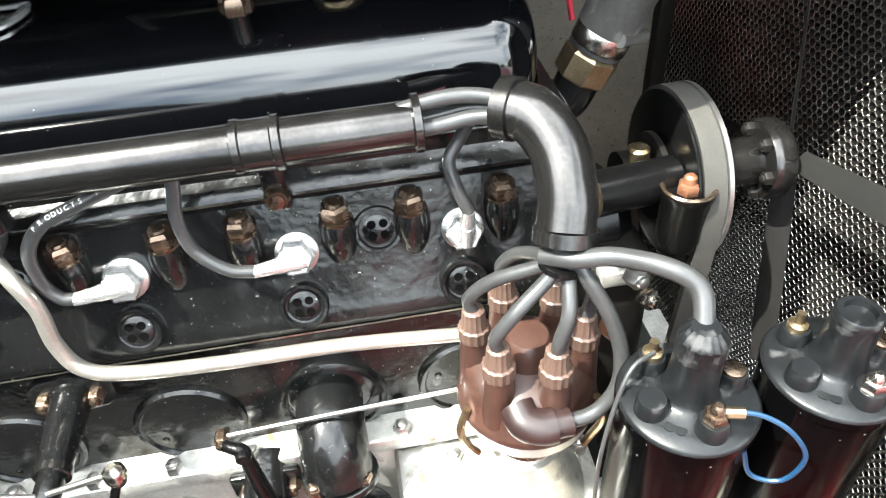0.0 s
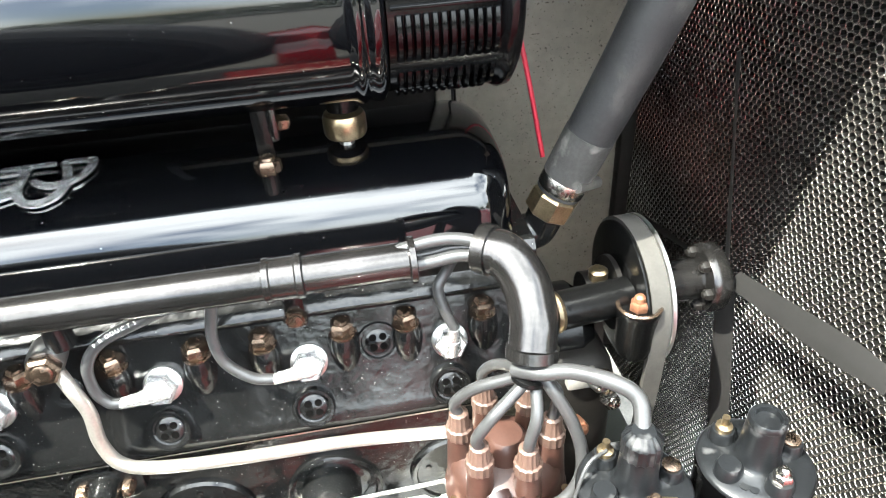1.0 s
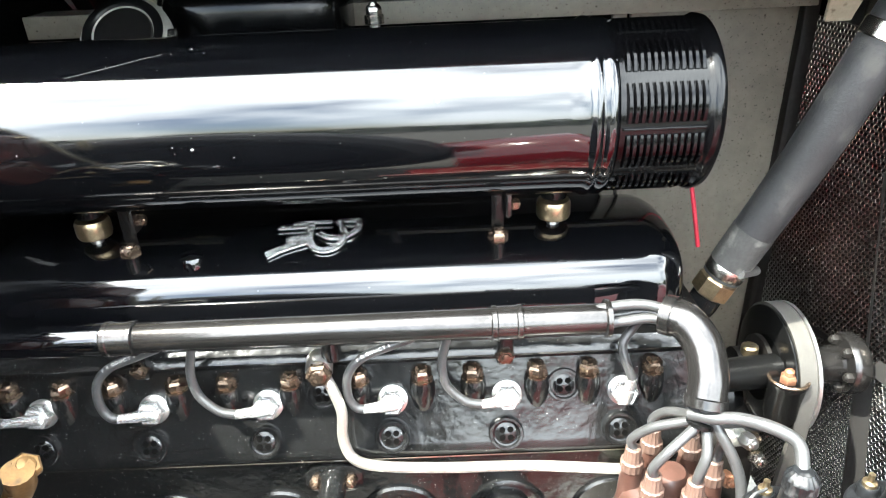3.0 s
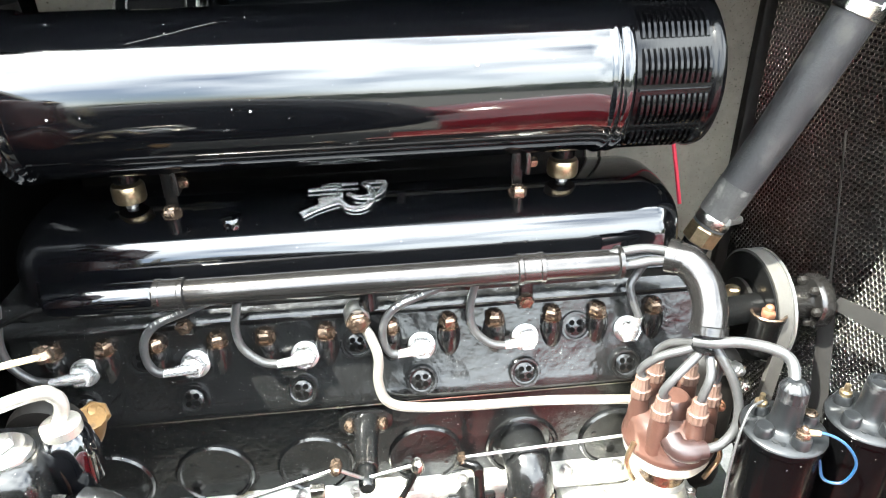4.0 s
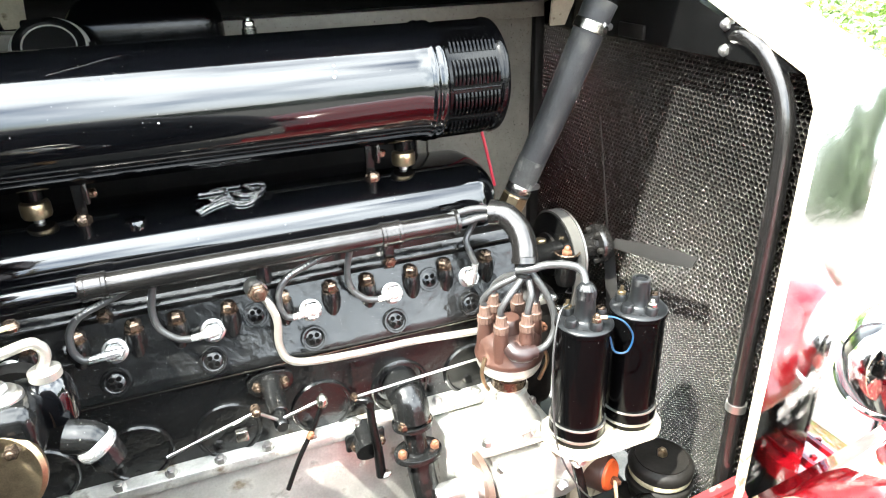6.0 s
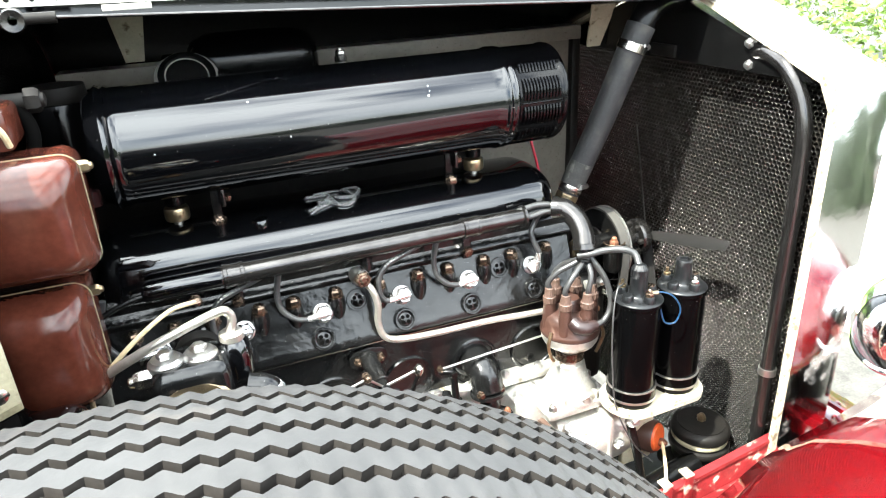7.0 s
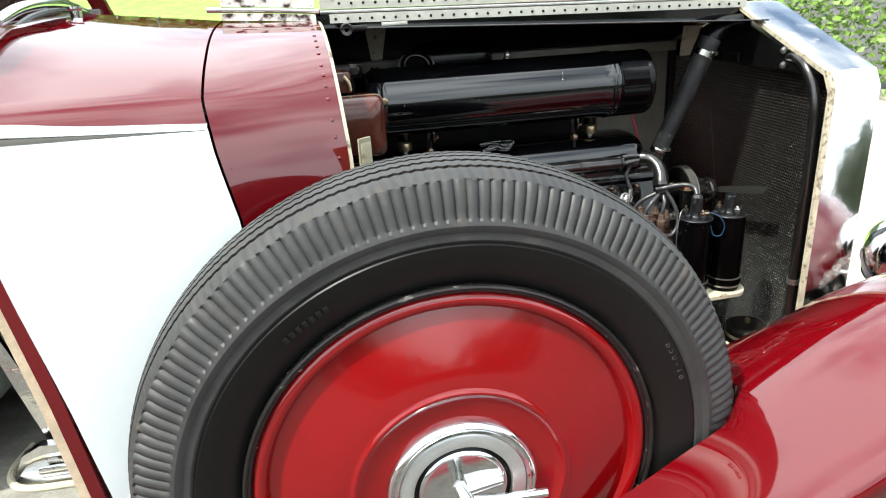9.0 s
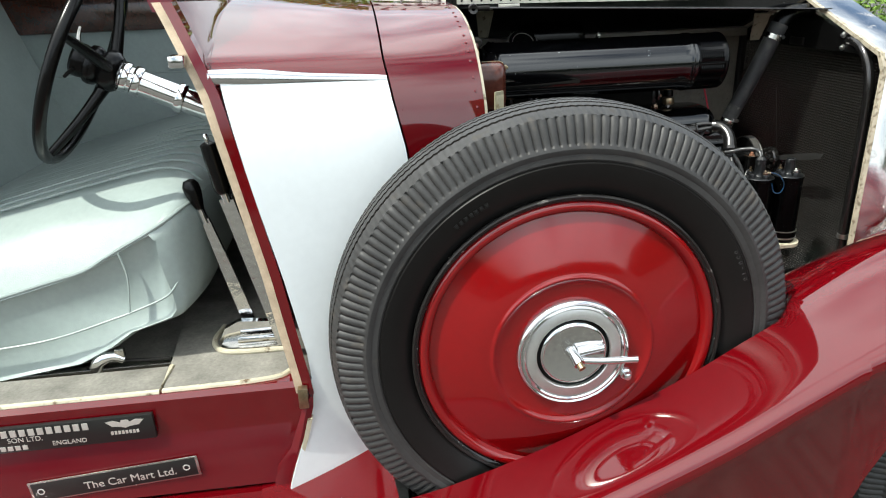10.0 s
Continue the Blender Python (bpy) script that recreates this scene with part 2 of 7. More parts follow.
SAND = surface("pale_sandy_gravel", (0.40, 0.36, 0.29), 0.9, vary=0.3, vscale=9, bump=1.0, bscale=60)
# near-black that paints deep shade into holes, undersides and dark corners
DEEPSHADE = surface("flat_shade_black", (0.0015, 0.0014, 0.0013), 0.9, spec=0.04, vary=0.3, vscale=60)
BELT = surface("grey_fan_belt", (0.042, 0.039, 0.034), 0.75, vary=0.2, vscale=50)
FANGREY = surface("dusty_fan_grey", (0.006, 0.0055, 0.005), 0.7, spec=0.3, vary=0.2, vscale=40)
SATIN = surface("satin_nickel", (0.62, 0.62, 0.60), 0.34, metal=0.85, vary=0.08, vscale=30)


# ---- building tools ----
def thing(name, base, label, category, group="", kind=""):
    ob = new(name)
    ob.empty_display_size = 0.05
    ob.location = base
    return tagged(ob, label, category, group, kind)


def base_of(ob):
    p = Vector((0, 0, 0))
    while ob:
        p += ob.location
        ob = ob.parent
    return p


def finish(bm, name, sharp=38):
    me = bpy.data.meshes.new(name)
    bmesh.ops.recalc_face_normals(bm, faces=bm.faces[:])
    bm.to_mesh(me)
    bm.free()
    me.polygons.foreach_set("use_smooth", [True] * len(me.polygons))
    me.set_sharp_from_angle(angle=radians(sharp))
    return me


def part(name, bm, material, parent, label="", sharp=38):
    """Links a bmesh given in world metres as one mesh under a thing or a part."""
    bm.transform(Matrix.Translation(-base_of(parent)))
    me = finish(bm, name, sharp)
    me.materials.append(material)
    ob = new(name, me)
    ob.parent = parent
    return tagged(ob, label)


def solid(name, bm, material, label, category, group="", kind="", base=None, sharp=38):
    """A top-level thing that is one mesh."""
    b = Vector(base) if base else Vector((0, 0, 0))
    bm.transform(Matrix.Translation(-b))
    me = finish(bm, name, sharp)
    me.materials.append(material)
    ob = new(name, me)
    ob.location = b
    return tagged(ob, label, category, group, kind)


def again(name, me, m, parent, label=""):
    """Another object on a shared mesh, at a pose in the world, under parent."""
    ob = new(name, me)
    ob.parent = parent
    ob.matrix_basis = Matrix.Translation(-base_of(parent)) @ m
    return tagged(ob, label)


def shared(name, bm, material, sharp=38):
    me = finish(bm, name, sharp)
    me.materials.append(material)
    return me


def toward(p, d, spin=0):
    """A pose at p whose z axis points along d."""
    return Matrix.Translation(p) @ Vector(d).to_track_quat("Z", "Y").to_matrix().to_4x4() @ Matrix.Rotation(radians(spin), 4, "Z")


def loft(bm, rings, closed=True, cap=True):
    vs = [[bm.verts.new(p) for p in r] for r in rings]
    for a, b in zip(vs, vs[1:]):
        n = len(a)
        for i in range(n if closed else n - 1):
            j = (i + 1) % n
            bm.faces.new((a[i], a[j], b[j], b[i]))
    if cap == "strip":
        for a in (vs[0], vs[-1]):
            n = len(a)
            for i in range(n // 2 - 1):
                bm.faces.new((a[i], a[i + 1], a[n - 2 - i], a[n - 1 - i]))
    elif cap and closed:
        bm.faces.new(vs[0][::-1])
        bm.faces.new(vs[-1])
    return bm


def lathe(profile, m=Matrix(), n=24, bm=None, cap=True):
    """Turns (radius, height) pairs round the z axis of m."""
    bm = bm or bmesh.new()
    rings = []
    for r, h in profile:
        rings.append([m @ Vector((max(r, 1e-5) * math.cos(2 * math.pi * i / n), max(r, 1e-5) * math.sin(2 * math.pi * i / n), h)) for i in range(n)])
    if cap == "loop":
        return loft(bm, rings + [rings[0]], True, False)
    return loft(bm, rings, True, cap)


def smooth_path(pts, steps=6):
    pts = [Vector(p) for p in pts]
    if len(pts) < 3:
        return pts
    out = []
    ext = [2 * pts[0] - pts[1]] + pts + [2 * pts[-1] - pts[-2]]
    for i in range(1, len(ext) - 2):
        p0, p1, p2, p3 = ext[i - 1:i + 3]
        for k in range(steps):
            t = k / steps
            out.append(0.5 * ((2 * p1) + (p2 - p0) * t + (2 * p0 - 5 * p1 + 4 * p2 - p3) * t * t + (3 * p1 - p0 - 3 * p2 + p3) * t ** 3))
    return out + [pts[-1]]


def tube(pts, r, n=10, bm=None, steps=6, radii=None):
    """A round bar or pipe along a smooth path."""
    bm = bm or bmesh.new()
    path = smooth_path(pts, steps)
    rings = []
    side = None
    for i, p in enumerate(path):
        d = (path[min(i + 1, len(path) - 1)] - path[max(i - 1, 0)]).normalized()
        if side is None:
            side = d.orthogonal().normalized()
        side = (side - d * side.dot(d)).normalized()
        up = d.cross(side)
        rr = r if radii is None else radii[0] + (radii[1] - radii[0]) * i / (len(path) - 1)
        rings.append([p + rr * (math.cos(a) * side + math.sin(a) * up) for a in (2 * math.pi * k / n for k in range(n))])
    return loft(bm, rings)


def rbox(lo, hi, bevel=0.003, bm=None, m=None, seg=2):
    bm2 = bmesh.new()
    bmesh.ops.create_cube(bm2, size=1)
    lo, hi = Vector(lo), Vector(hi)
    for v in bm2.verts:
        v.co = Vector((lo[i] + (v.co[i] + 0.5) * (hi[i] - lo[i]) for i in range(3)))
    if bevel:
        bmesh.ops.bevel(bm2, geom=bm2.edges[:], offset=bevel, segments=seg, profile=0.5, affect="EDGES")
    if m:
        bm2.transform(m)
    return join(bm, bm2)


def join(bm, bm2):
    if bm is None:
        return bm2
    me = bpy.data.meshes.new("tmp")
    bm2.to_mesh(me)
    bm.from_mesh(me)
    bm2.free()
    bpy.data.meshes.remove(me)
    return bm


def prism(poly, depth, m=Matrix(), bm=None, bevel=0.0):
    """A flat outline (x, y) raised by depth along z of m."""
    bm2 = bmesh.new()
    loft(bm2, [[Vector((x, y, 0)) for x, y in poly], [Vector((x, y, depth)) for x, y in poly]])
    if bevel:
        top = [e for e in bm2.edges if all(v.co.z > depth * 0.99 for v in e.verts)]
        bmesh.ops.bevel(bm2, geom=top, offset=bevel, segments=2, profile=0.5, affect="EDGES")
    bm2.transform(m)
    return join(bm, bm2)


def hexnut(r, h, m=Matrix(), bm=None, dome=0.35):
    """A six-sided nut with a chamfered crown."""
    bm2 = bmesh.new()
    def ring(k, z):
        return [Vector((k * r * math.cos(math.pi / 3 * i), k * r * math.sin(math.pi / 3 * i), z)) for i in range(6)]
    loft(bm2, [ring(0.97, 0), ring(1, h * 0.06), ring(1, h * 0.75), ring(0.82, h)])
    lathe([(r * 0.62, h * 0.99), (r * 0.55, h * (1 + dome * 0.7)), (r * 0.3, h * (1 + dome))], bm=bm2, n=10)
    bm2.transform(m)
    return join(bm, bm2)


def text_mesh(name, words, size, m, material, parent, depth=0.0006, label=""):
    cu = bpy.data.curves.new(name, "FONT")
    cu.body, cu.size, cu.extrude, cu.align_x, cu.align_y = words, size, depth, "CENTER", "CENTER"
    cu.materials.append(material)
    ob = new(name, cu)
    ob.parent = parent
    ob.matrix_basis = Matrix.Translation(-base_of(parent)) @ m
    return tagged(ob, label)


def interp(table, x):
    xs, ys = [a for a, _ in table], [b for _, b in table]
    return float(np.interp(x, xs, ys))


TO_X = Matrix.Rotation(radians(90), 4, "Y")      # local z along the car
TO_EYE = Matrix.Rotation(radians(90), 4, "X")    # local z out of the car's flank


def at(x, y, z, turn=Matrix()):
    return Matrix.Translation((x, y, z)) @ turn


# ---- ground and distance ----
def ground_sheet():
    bm = bmesh.new()
    vals = [-2000, -60, -25, -12, -6, -3, -1.5, 0, 1.5, 3, 6, 12, 25, 60, 2000]
    g = [[bm.verts.new((x, y, 0)) for x in vals] for y in vals]
    for r0, r1 in zip(g, g[1:]):
        for i in range(len(vals) - 1):
            bm.faces.new((r0[i], r0[i + 1], r1[i + 1], r1[i]))
    return solid("ground", bm, GRAVEL, "dark gravel ground under and round the car", "ground", kind="structure")


def lawn():
    bm = bmesh.new()
    rng = random.Random(4)
    outline = [(-30, 7.5), (-12, 6.6), (-4, 6.2), (0.5, 6.6), (3.2, 8.6), (6, 14), (9, 40), (-60, 40), (-60, 8)]
    loft(bm, [[Vector((x, y, -0.05)) for x, y in outline], [Vector((x, y, 0.05 + max(0.0, y - 6) * 0.085)) for x, y in outline]])
    return solid("lawn", bm, GRASS, "bright green mown lawn beyond the drive", "lawn", kind="structure")


def leaf_mass(name, line, height, depth, count, size, seed, label, leaf=None):
    """A hedge: a dark woody core with many small leaves standing off it."""
    rng = random.Random(seed)
    verts, faces = [], []
    (x0, y0), (x1, y1) = line
    d = Vector((x1 - x0, y1 - y0, 0))
    nrm = Vector((-d.y, d.x, 0)).normalized()
    for i in range(count):
        u, w = rng.random(), rng.random()
        lump = 0.22 * math.sin(u * 31) + 0.16 * math.sin(u * 77 + 2)
        top = height * (0.9 + 0.12 * math.sin(u * 19) + 0.07 * math.sin(u * 53))
        h = top * w ** 0.8
        s = (rng.random() * 2 - 1)
        off = math.copysign(1 - (1 - abs(s)) ** 2, s) * depth * (0.5 + 0.06 * lump) * (1 - 0.35 * (h / top) ** 3) + lump * 0.3
        p = Vector((x0, y0, 0)) + d * u + nrm * off + Vector((0, 0, h))
        a = Vector((rng.gauss(0, 1), rng.gauss(0, 1), rng.gauss(0, 1))).normalized()
        b = a.orthogonal().normalized()
        s2 = size * (0.6 + 0.8 * rng.random())
        k = len(verts)
        verts += [p - a * s2, p + b * s2 * 0.5, p + a * s2, p - b * s2 * 0.5]
        faces.append((k, k + 1, k + 2, k + 3))
    me = bpy.data.meshes.new(name)
    me.from_pydata(verts, [], faces)
    me.materials.append(leaf or HEDGE)
    ob = new(name, me)
    return tagged(ob, label, "hedge", kind="stuff")


def drive():
    outline = [(1.7, -0.8), (1.9, 0.0), (1.5, 2.2), (0.2, 3.4), (-3.0, 4.6), (-3.0, 6.2), (0.5, 6.55), (3.2, 8.5), (11.5, 2.0), (12.0, -1.0)]
    bm = loft(bmesh.new(), [[Vector((x, y, 0.0)) for x, y in outline], [Vector((x, y, 0.012)) for x, y in outline]])
    return solid("drive", bm, SAND, "pale sunlit sandy drive beyond the car", "drive", kind="structure")


ground_sheet()
drive()
lawn()
leaf_mass("hedge", ((3.2, 9.2), (11.5, -1.0)), 2.3, 1.2, 26000, 0.055, 2, "dense green leafy hedge at the edge of the drive")
leaf_mass("far_hedge", ((-60, 46), (22, 44)), 14.0, 6.0, 22000, 0.50, 3, "tall distant leafy trees behind the lawn")
# two unseen hedges added as dark shapes for paint and chrome to reflect
leaf_mass("low_hedge", ((6, -11), (-20, -10)), 1.7, 1.4, 9000, 0.12, 9, "unseen low clipped dark green hedge, added beside the drive for reflections", YEW)
leaf_mass("garden_hedge", ((8.5, -3), (13, -17)), 2.7, 1.8, 20000, 0.13, 6, "unseen tall dark green hedge, added across the drive for reflections", YEW)

# ---- coachwork ----
# half outline of the scuttle and bonnet, from the centre line to the sill (y, z)
MID = 0.10
SIDE = [(0.10, 1.412), (-0.05, 1.405), (-0.15, 1.392), (-0.22, 1.372), (-0.28, 1.345), (-0.325, 1.305), (-0.36, 1.25), (-0.385, 1.16), (-0.405, 1.02), (-0.43, 0.80), (-0.45, 0.56), (-0.453, 0.51)]


def widen(x, z):
    """How far the body stands out of the bonnet's outline, growing rearward."""
    w = 0.5 * min(max(0.0, -0.69 - x), 0.19) + 0.33 * max(0.0, -0.88 - x)
    return w * min(1.0, max(0.0, (1.41 - z) / 0.09))


def rise(x, z):
    """How far the outline climbs towards the windscreen."""
    return max(0.0, -0.72 - x) * 0.05 + max(0.0, -0.88 - x) * 0.06 * min(1.0, max(0.0, (z - 1.34) / 0.05))


def scuttle_top(x, y):
    z = interp(SIDE[5::-1], y if y < MID else 2 * MID - y)
    return z + rise(x, z)


def side_line(n=40, lo=0.51):
    pts = smooth_path([(0, y, z) for y, z in SIDE], 5)
    return [(p.y, p.z) for p in pts if p.z >= lo - 1e-6]


def skin(x0f, x1f, line, thick=0.012, nx=8):
    """A body panel: the outline carried from x0f to x1f (functions of y, z and place) with thickness inward."""
    bm = bmesh.new()
    outer, inner = [], []
    c = Vector((0, MID + 0.1, 0.75))
    for k in range(nx + 1):
        u = k / nx
        ro, ri = [], []
        for y, z in line:
            x = x0f(y, z) * (1 - u) + x1f(y, z) * u
            w = widen(x, z) if y < MID else -widen(x, z)
            p = Vector((x, y - w, z + rise(x, z)))
            ro.append(p)
            q = c - p
            q.x = 0
            ri.append(p + q.normalized() * thick)
        outer.append(ro)
        inner.append(ri)
    rings = [o + i[::-1] for o, i in zip(outer, inner)]
    return loft(bm, rings, cap="strip")


def pillar_x(y, z):
    return interp([(0.51, -1.134), (0.60, -1.11), (0.70, -1.084), (0.742, -1.085), (0.976, -1.121), (1.131, -1.151), (1.281, -1.181), (1.306, -1.190), (1.358, -1.211), (1.416, -1.237), (1.444, -1.251)], z)


def foot_x(y, z):
    """Rear edge of the white cowl panel, curving back at the foot."""
    return interp([(0.50, -1.135), (0.551, -1.119), (0.646, -1.086), (0.722, -1.065), (0.787, -1.067), (0.953, -1.096), (1.096, -1.126), (1.266, -1.159), (1.35, -1.175)], z)


def seam_x(y, z):
    return interp([(0.5, -0.78), (1.0, -0.835), (1.157, -0.852), (1.25, -0.872), (1.32, -0.884), (1.42, -0.888)], z)


def front_x(y, z):
    return interp([(0.5, -0.683), (1.22, -0.685), (1.42, -0.698)], z)


car = thing("car_body", (-0.9, 0.1, 0.5), "two-tone deep red and white vintage saloon coachwork, bonnet side open", "car")
full = side_line()
cut = 1.288
cut_y = interp([(z, y) for y, z in full[::-1]], cut)
upper = [p for p in full if p[1] > cut + 0.001] + [(cut_y, cut)]
lower = [(cut_y, cut)] + [p for p in full if p[1] < cut - 0.001]
part("scuttle_panel", skin(lambda y, z: pillar_x(y, z), lambda y, z: seam_x(y, z) - 0.002, upper), RED, car, "glossy deep red scuttle panel")
part("cowl_side_panel", skin(foot_x, lambda y, z: seam_x(y, z) - 0.002, lower), WHITE, car, "off-white cowl side panel")
part("bonnet_rear_band", skin(lambda y, z: seam_x(y, z) + 0.002, front_x, [p for p in full if p[1] > 0.62]), RED, car, "deep red riveted band behind the bonnet opening")
# far half of the scuttle
far = [(2 * MID - y, z) for y, z in full]
part("far_scuttle_panel", skin(lambda y, z: pillar_x(y, z), front_x, far), RED, car)
def lined(line, d):
    """The outline drawn inward by d."""
    out = []
    for y, z in line:
        q = Vector((MID + 0.1 - y, 0.75 - z)).normalized() * d
        out.append((y + q.x, z + q.y))
    return out


# black strip added inside the band to paint its underside dark
part("scuttle_lining", skin(lambda y, z: -0.724, lambda y, z: front_x(y, z) - 0.002, lined(far, 0.0135), 0.003, 2), DEEPSHADE, car, "black strip added for the dark under the scuttle edge")
# ventilator flap and knob on the scuttle
part("ventilator_edge", tube([(x, y, scuttle_top(x, y) + 0.0005) for x, y in ((-1.155, -0.185), (-1.145, -0.12), (-1.10, -0.075), (-0.99, -0.085), (-0.982, -0.07), (-1.0, 0.02), (-1.01, 0.11))], 0.0018, 6), BLACK, car, "dark shut line of the scuttle ventilator")
part("scuttle_knob", lathe([(0.010, 0), (0.010, 0.012), (0.014, 0.016), (0.014, 0.020), (0.0, 0.022)], at(-1.135, 0.0, scuttle_top(-1.135, 0.0)), 18), CHROME, car, "small chrome knob")
part("windscreen_rail", tube([(-1.212, y, scuttle_top(-1.212, y) + 0.014) for y in (-0.17, -0.05, 0.1, 0.25, 0.37)], 0.012, 12), CHROME, car, "chrome windscreen rail")
part("windscreen_seal", tube([(-1.190, y, scuttle_top(-1.190, y) + 0.003) for y in (-0.17, -0.05, 0.1, 0.25, 0.37)], 0.006, 8), BLACK, car)
# hinge over the band, its white paint flaking
part("band_hinge_tube", tube([(-0.913, 0.072, 1.443), (-0.80, 0.072, 1.4365), (-0.693, 0.072, 1.4285)], 0.0055, 12), STEEL, car, "bright worn hinge tube")
for y, lo, hi in ((0.062, -0.020, -0.006), (0.070, 0.006, 0.030)):
    part("band_hinge_leaf", loft(bmesh.new(), [[Vector((x, y, z + lo)), Vector((x, y, z + hi)), Vector((x, y + 0.004, z + hi)), Vector((x, y + 0.004, z + lo))] for x, z in ((-0.885, 1.4415), (-0.80, 1.4365), (-0.70, 1.429))]), FLAKED, car, "hinge leaf with flaking white paint")
# bright waist moulding
bm = bmesh.new()
rings = []
for k in range(13):
    u = k / 12
    x = -1.180 * (1 - u) - 0.880 * u
    h = 0.0100 + 0.0045 * math.exp(-((u - 0.22) / 0.20) ** 2) + 0.0015 * (1 - u)
    z = 1.289 + max(0.0, -0.88 - x) * 0.10
    y = -0.333 - widen(x, z)
    rings.append([Vector((x, y - 0.010 * math.cos(a), z + h * math.sin(a))) for a in (math.radians(t) for t in range(-90, 100, 30))] +
                 [Vector((x, y + 0.02, z + h)), Vector((x, y + 0.02, z - h))])
part("waist_moulding", loft(bm, rings), CHROME, car, "bright chrome waist moulding")
# edge trim of the door opening and red pillar return
def pillar_strip(dx, width, depth, out):
    bm = bmesh.new()
    rings = []
    for k in range(25):
        z = 0.735 + (1.44 - 0.735) * k / 24
        x = pillar_x(0, z) + dx
        y = float(np.interp(z, [0.5, 0.7, 1.0, 1.25, 1.36, 1.44], [-0.607, -0.592, -0.567, -0.545, -0.515, -0.48])) + out
        rings.append([Vector((x, y, z)), Vector((x + width, y, z)), Vector((x + width, y + depth, z)), Vector((x, y + depth, z))])
    return loft(bm, rings)
part("door_pillar", pillar_strip(0.0035, 0.0175, 0.05, -0.010), RED, car, "deep red edge of the open doorway")
part("pillar_trim", pillar_strip(-0.013, 0.0155, 0.045, -0.002), TRIM, car, "worn beige doorway edge trim")
def pillar_y(z):
    return float(np.interp(z, [0.5, 0.7, 1.0, 1.25, 1.36, 1.44, 1.73], [-0.607, -0.592, -0.567, -0.545, -0.515, -0.48, -0.42]))


top_line = [p for p in full if p[1] >= 1.288][::-1]
bm = bmesh.new()
rings = []
for k, (y, z) in enumerate(top_line):
    u = k / (len(top_line) - 1)
    z0 = 1.288 + 0.152 * u
    x0 = pillar_x(0, z0) + 0.012
    p0 = Vector((x0, pillar_y(z0) - 0.009, z0))
    x1 = pillar_x(y, z) + 0.012 + 0.05 * u
    p1 = Vector((x1, y - widen(x1, z) - 0.0015, z + max(0.0, -0.72 - x1) * 0.05 + 0.0015))
    mid = Vector((x1, p0.y * 0.6 + p1.y * 0.4, p0.z * 0.45 + p1.z * 0.55))
    row_ = [p0 * (1 - t) ** 2 + mid * 2 * t * (1 - t) + p1 * t * t for t in (j / 8 for j in range(9))]
    rings.append(row_ + [q + Vector((0, 0.012, -0.008)) for q in row_[::-1]])
part("pillar_sweep", loft(bm, rings, cap="strip"), RED, car, "deep red sweep from pillar to scuttle", sharp=70)
# lower part of the doorway edge, curving to the running board
bm = bmesh.new()
rings = []
for k in range(13):
    z = 0.735 - 0.225 * k / 12
    x, x1 = interp([(0.51, -1.165), (0.542, -1.160), (0.585, -1.150), (0.623, -1.120), (0.71, -1.088), (0.748, -1.087)], z), foot_x(0, z)
    rings.append([Vector((x, -0.606, z)), Vector((x1 - 0.012, -0.613, z)), Vector((x1, -0.610, z)), Vector((x1, -0.55, z)), Vector((x, -0.55, z))])
part("pillar_foot", loft(bm, rings), RED, car, "deep red pillar foot with chipped edge")
bm = bmesh.new()
rings = []
for k in range(9):
    z = 0.69 - 0.16 * k / 8
    x = foot_x(0, z)
    rings.append([Vector((x - 0.006, -0.6135, z)), Vector((x + 0.003, -0.6125, z)), Vector((x + 0.003, -0.597, z)), Vector((x - 0.006, -0.597, z))])
part("pillar_chipped_edge", loft(bm, rings), CREAM, car, "chipped filler edge of the pillar")
part("striker_plate", rbox((-1.092, -0.616, 0.715), (-1.074, -0.60, 0.758), 0.002), BRASS, car, "brass striker plate")
part("door_catch", rbox((-1.238, -0.543, 1.338), (-1.212, -0.512, 1.359), 0.004), CHROME, car, "dull metal door catch")
# sill under the doorway
part("sill", loft(bmesh.new(), [[Vector((x, -0.603, 0.545)), Vector((x, -0.600, 0.57)), Vector((x, -0.590, 0.748)), Vector((x, -0.580, 0.756)), Vector((x, -0.55, 0.756)), Vector((x, -0.55, 0.545))] for x in (-2.95, -2.3, -1.9, -1.5, -1.091)]), RED, car, "deep red sill under the doorway")
# rivets along the front edge of the band and the seam
rv = shared("rivet", lathe([(0.0035, 0), (0.003, 0.0012), (0.0015, 0.0018)], n=8), RED)
for fx, dx, cnt in ((front_x, -0.016, 18), (seam_x, 0.012, 7)):
    for k in range(cnt):
        i = int((k + 0.5) / cnt * (len(full) * 0.72))
        y, z = full[i]
        y2, z2 = full[i + 1]
        nrm = Vector((0, (z2 - z), -(y2 - y))).normalized()
        x = fx(y, z) + dx
        w = widen(x, z)
        again("rivet", rv, toward((x, y - w, z), nrm), car)
# pale ledge on the front edge of the band
bm = bmesh.new()
rings = []
for y, z in [p for p in full if p[1] > 0.8]:
    x = front_x(y, z)
    rings.append([Vector((x - 0.001, y, z)), Vector((x + 0.006, y + 0.002, z - 0.003)), Vector((x + 0.006, y + 0.010, z - 0.010)), Vector((x - 0.001, y + 0.010, z - 0.010))])
part("bonnet_landing_strip", loft(bm, rings), CREAM, car, "pale chipped bonnet landing strip")
wallp = [(y + 0.022 if y < 0.08 else y, z - 0.03) for y, z in full[::3]]
wallp = wallp + [(2 * MID - y, z) for y, z in wallp[::-1]]
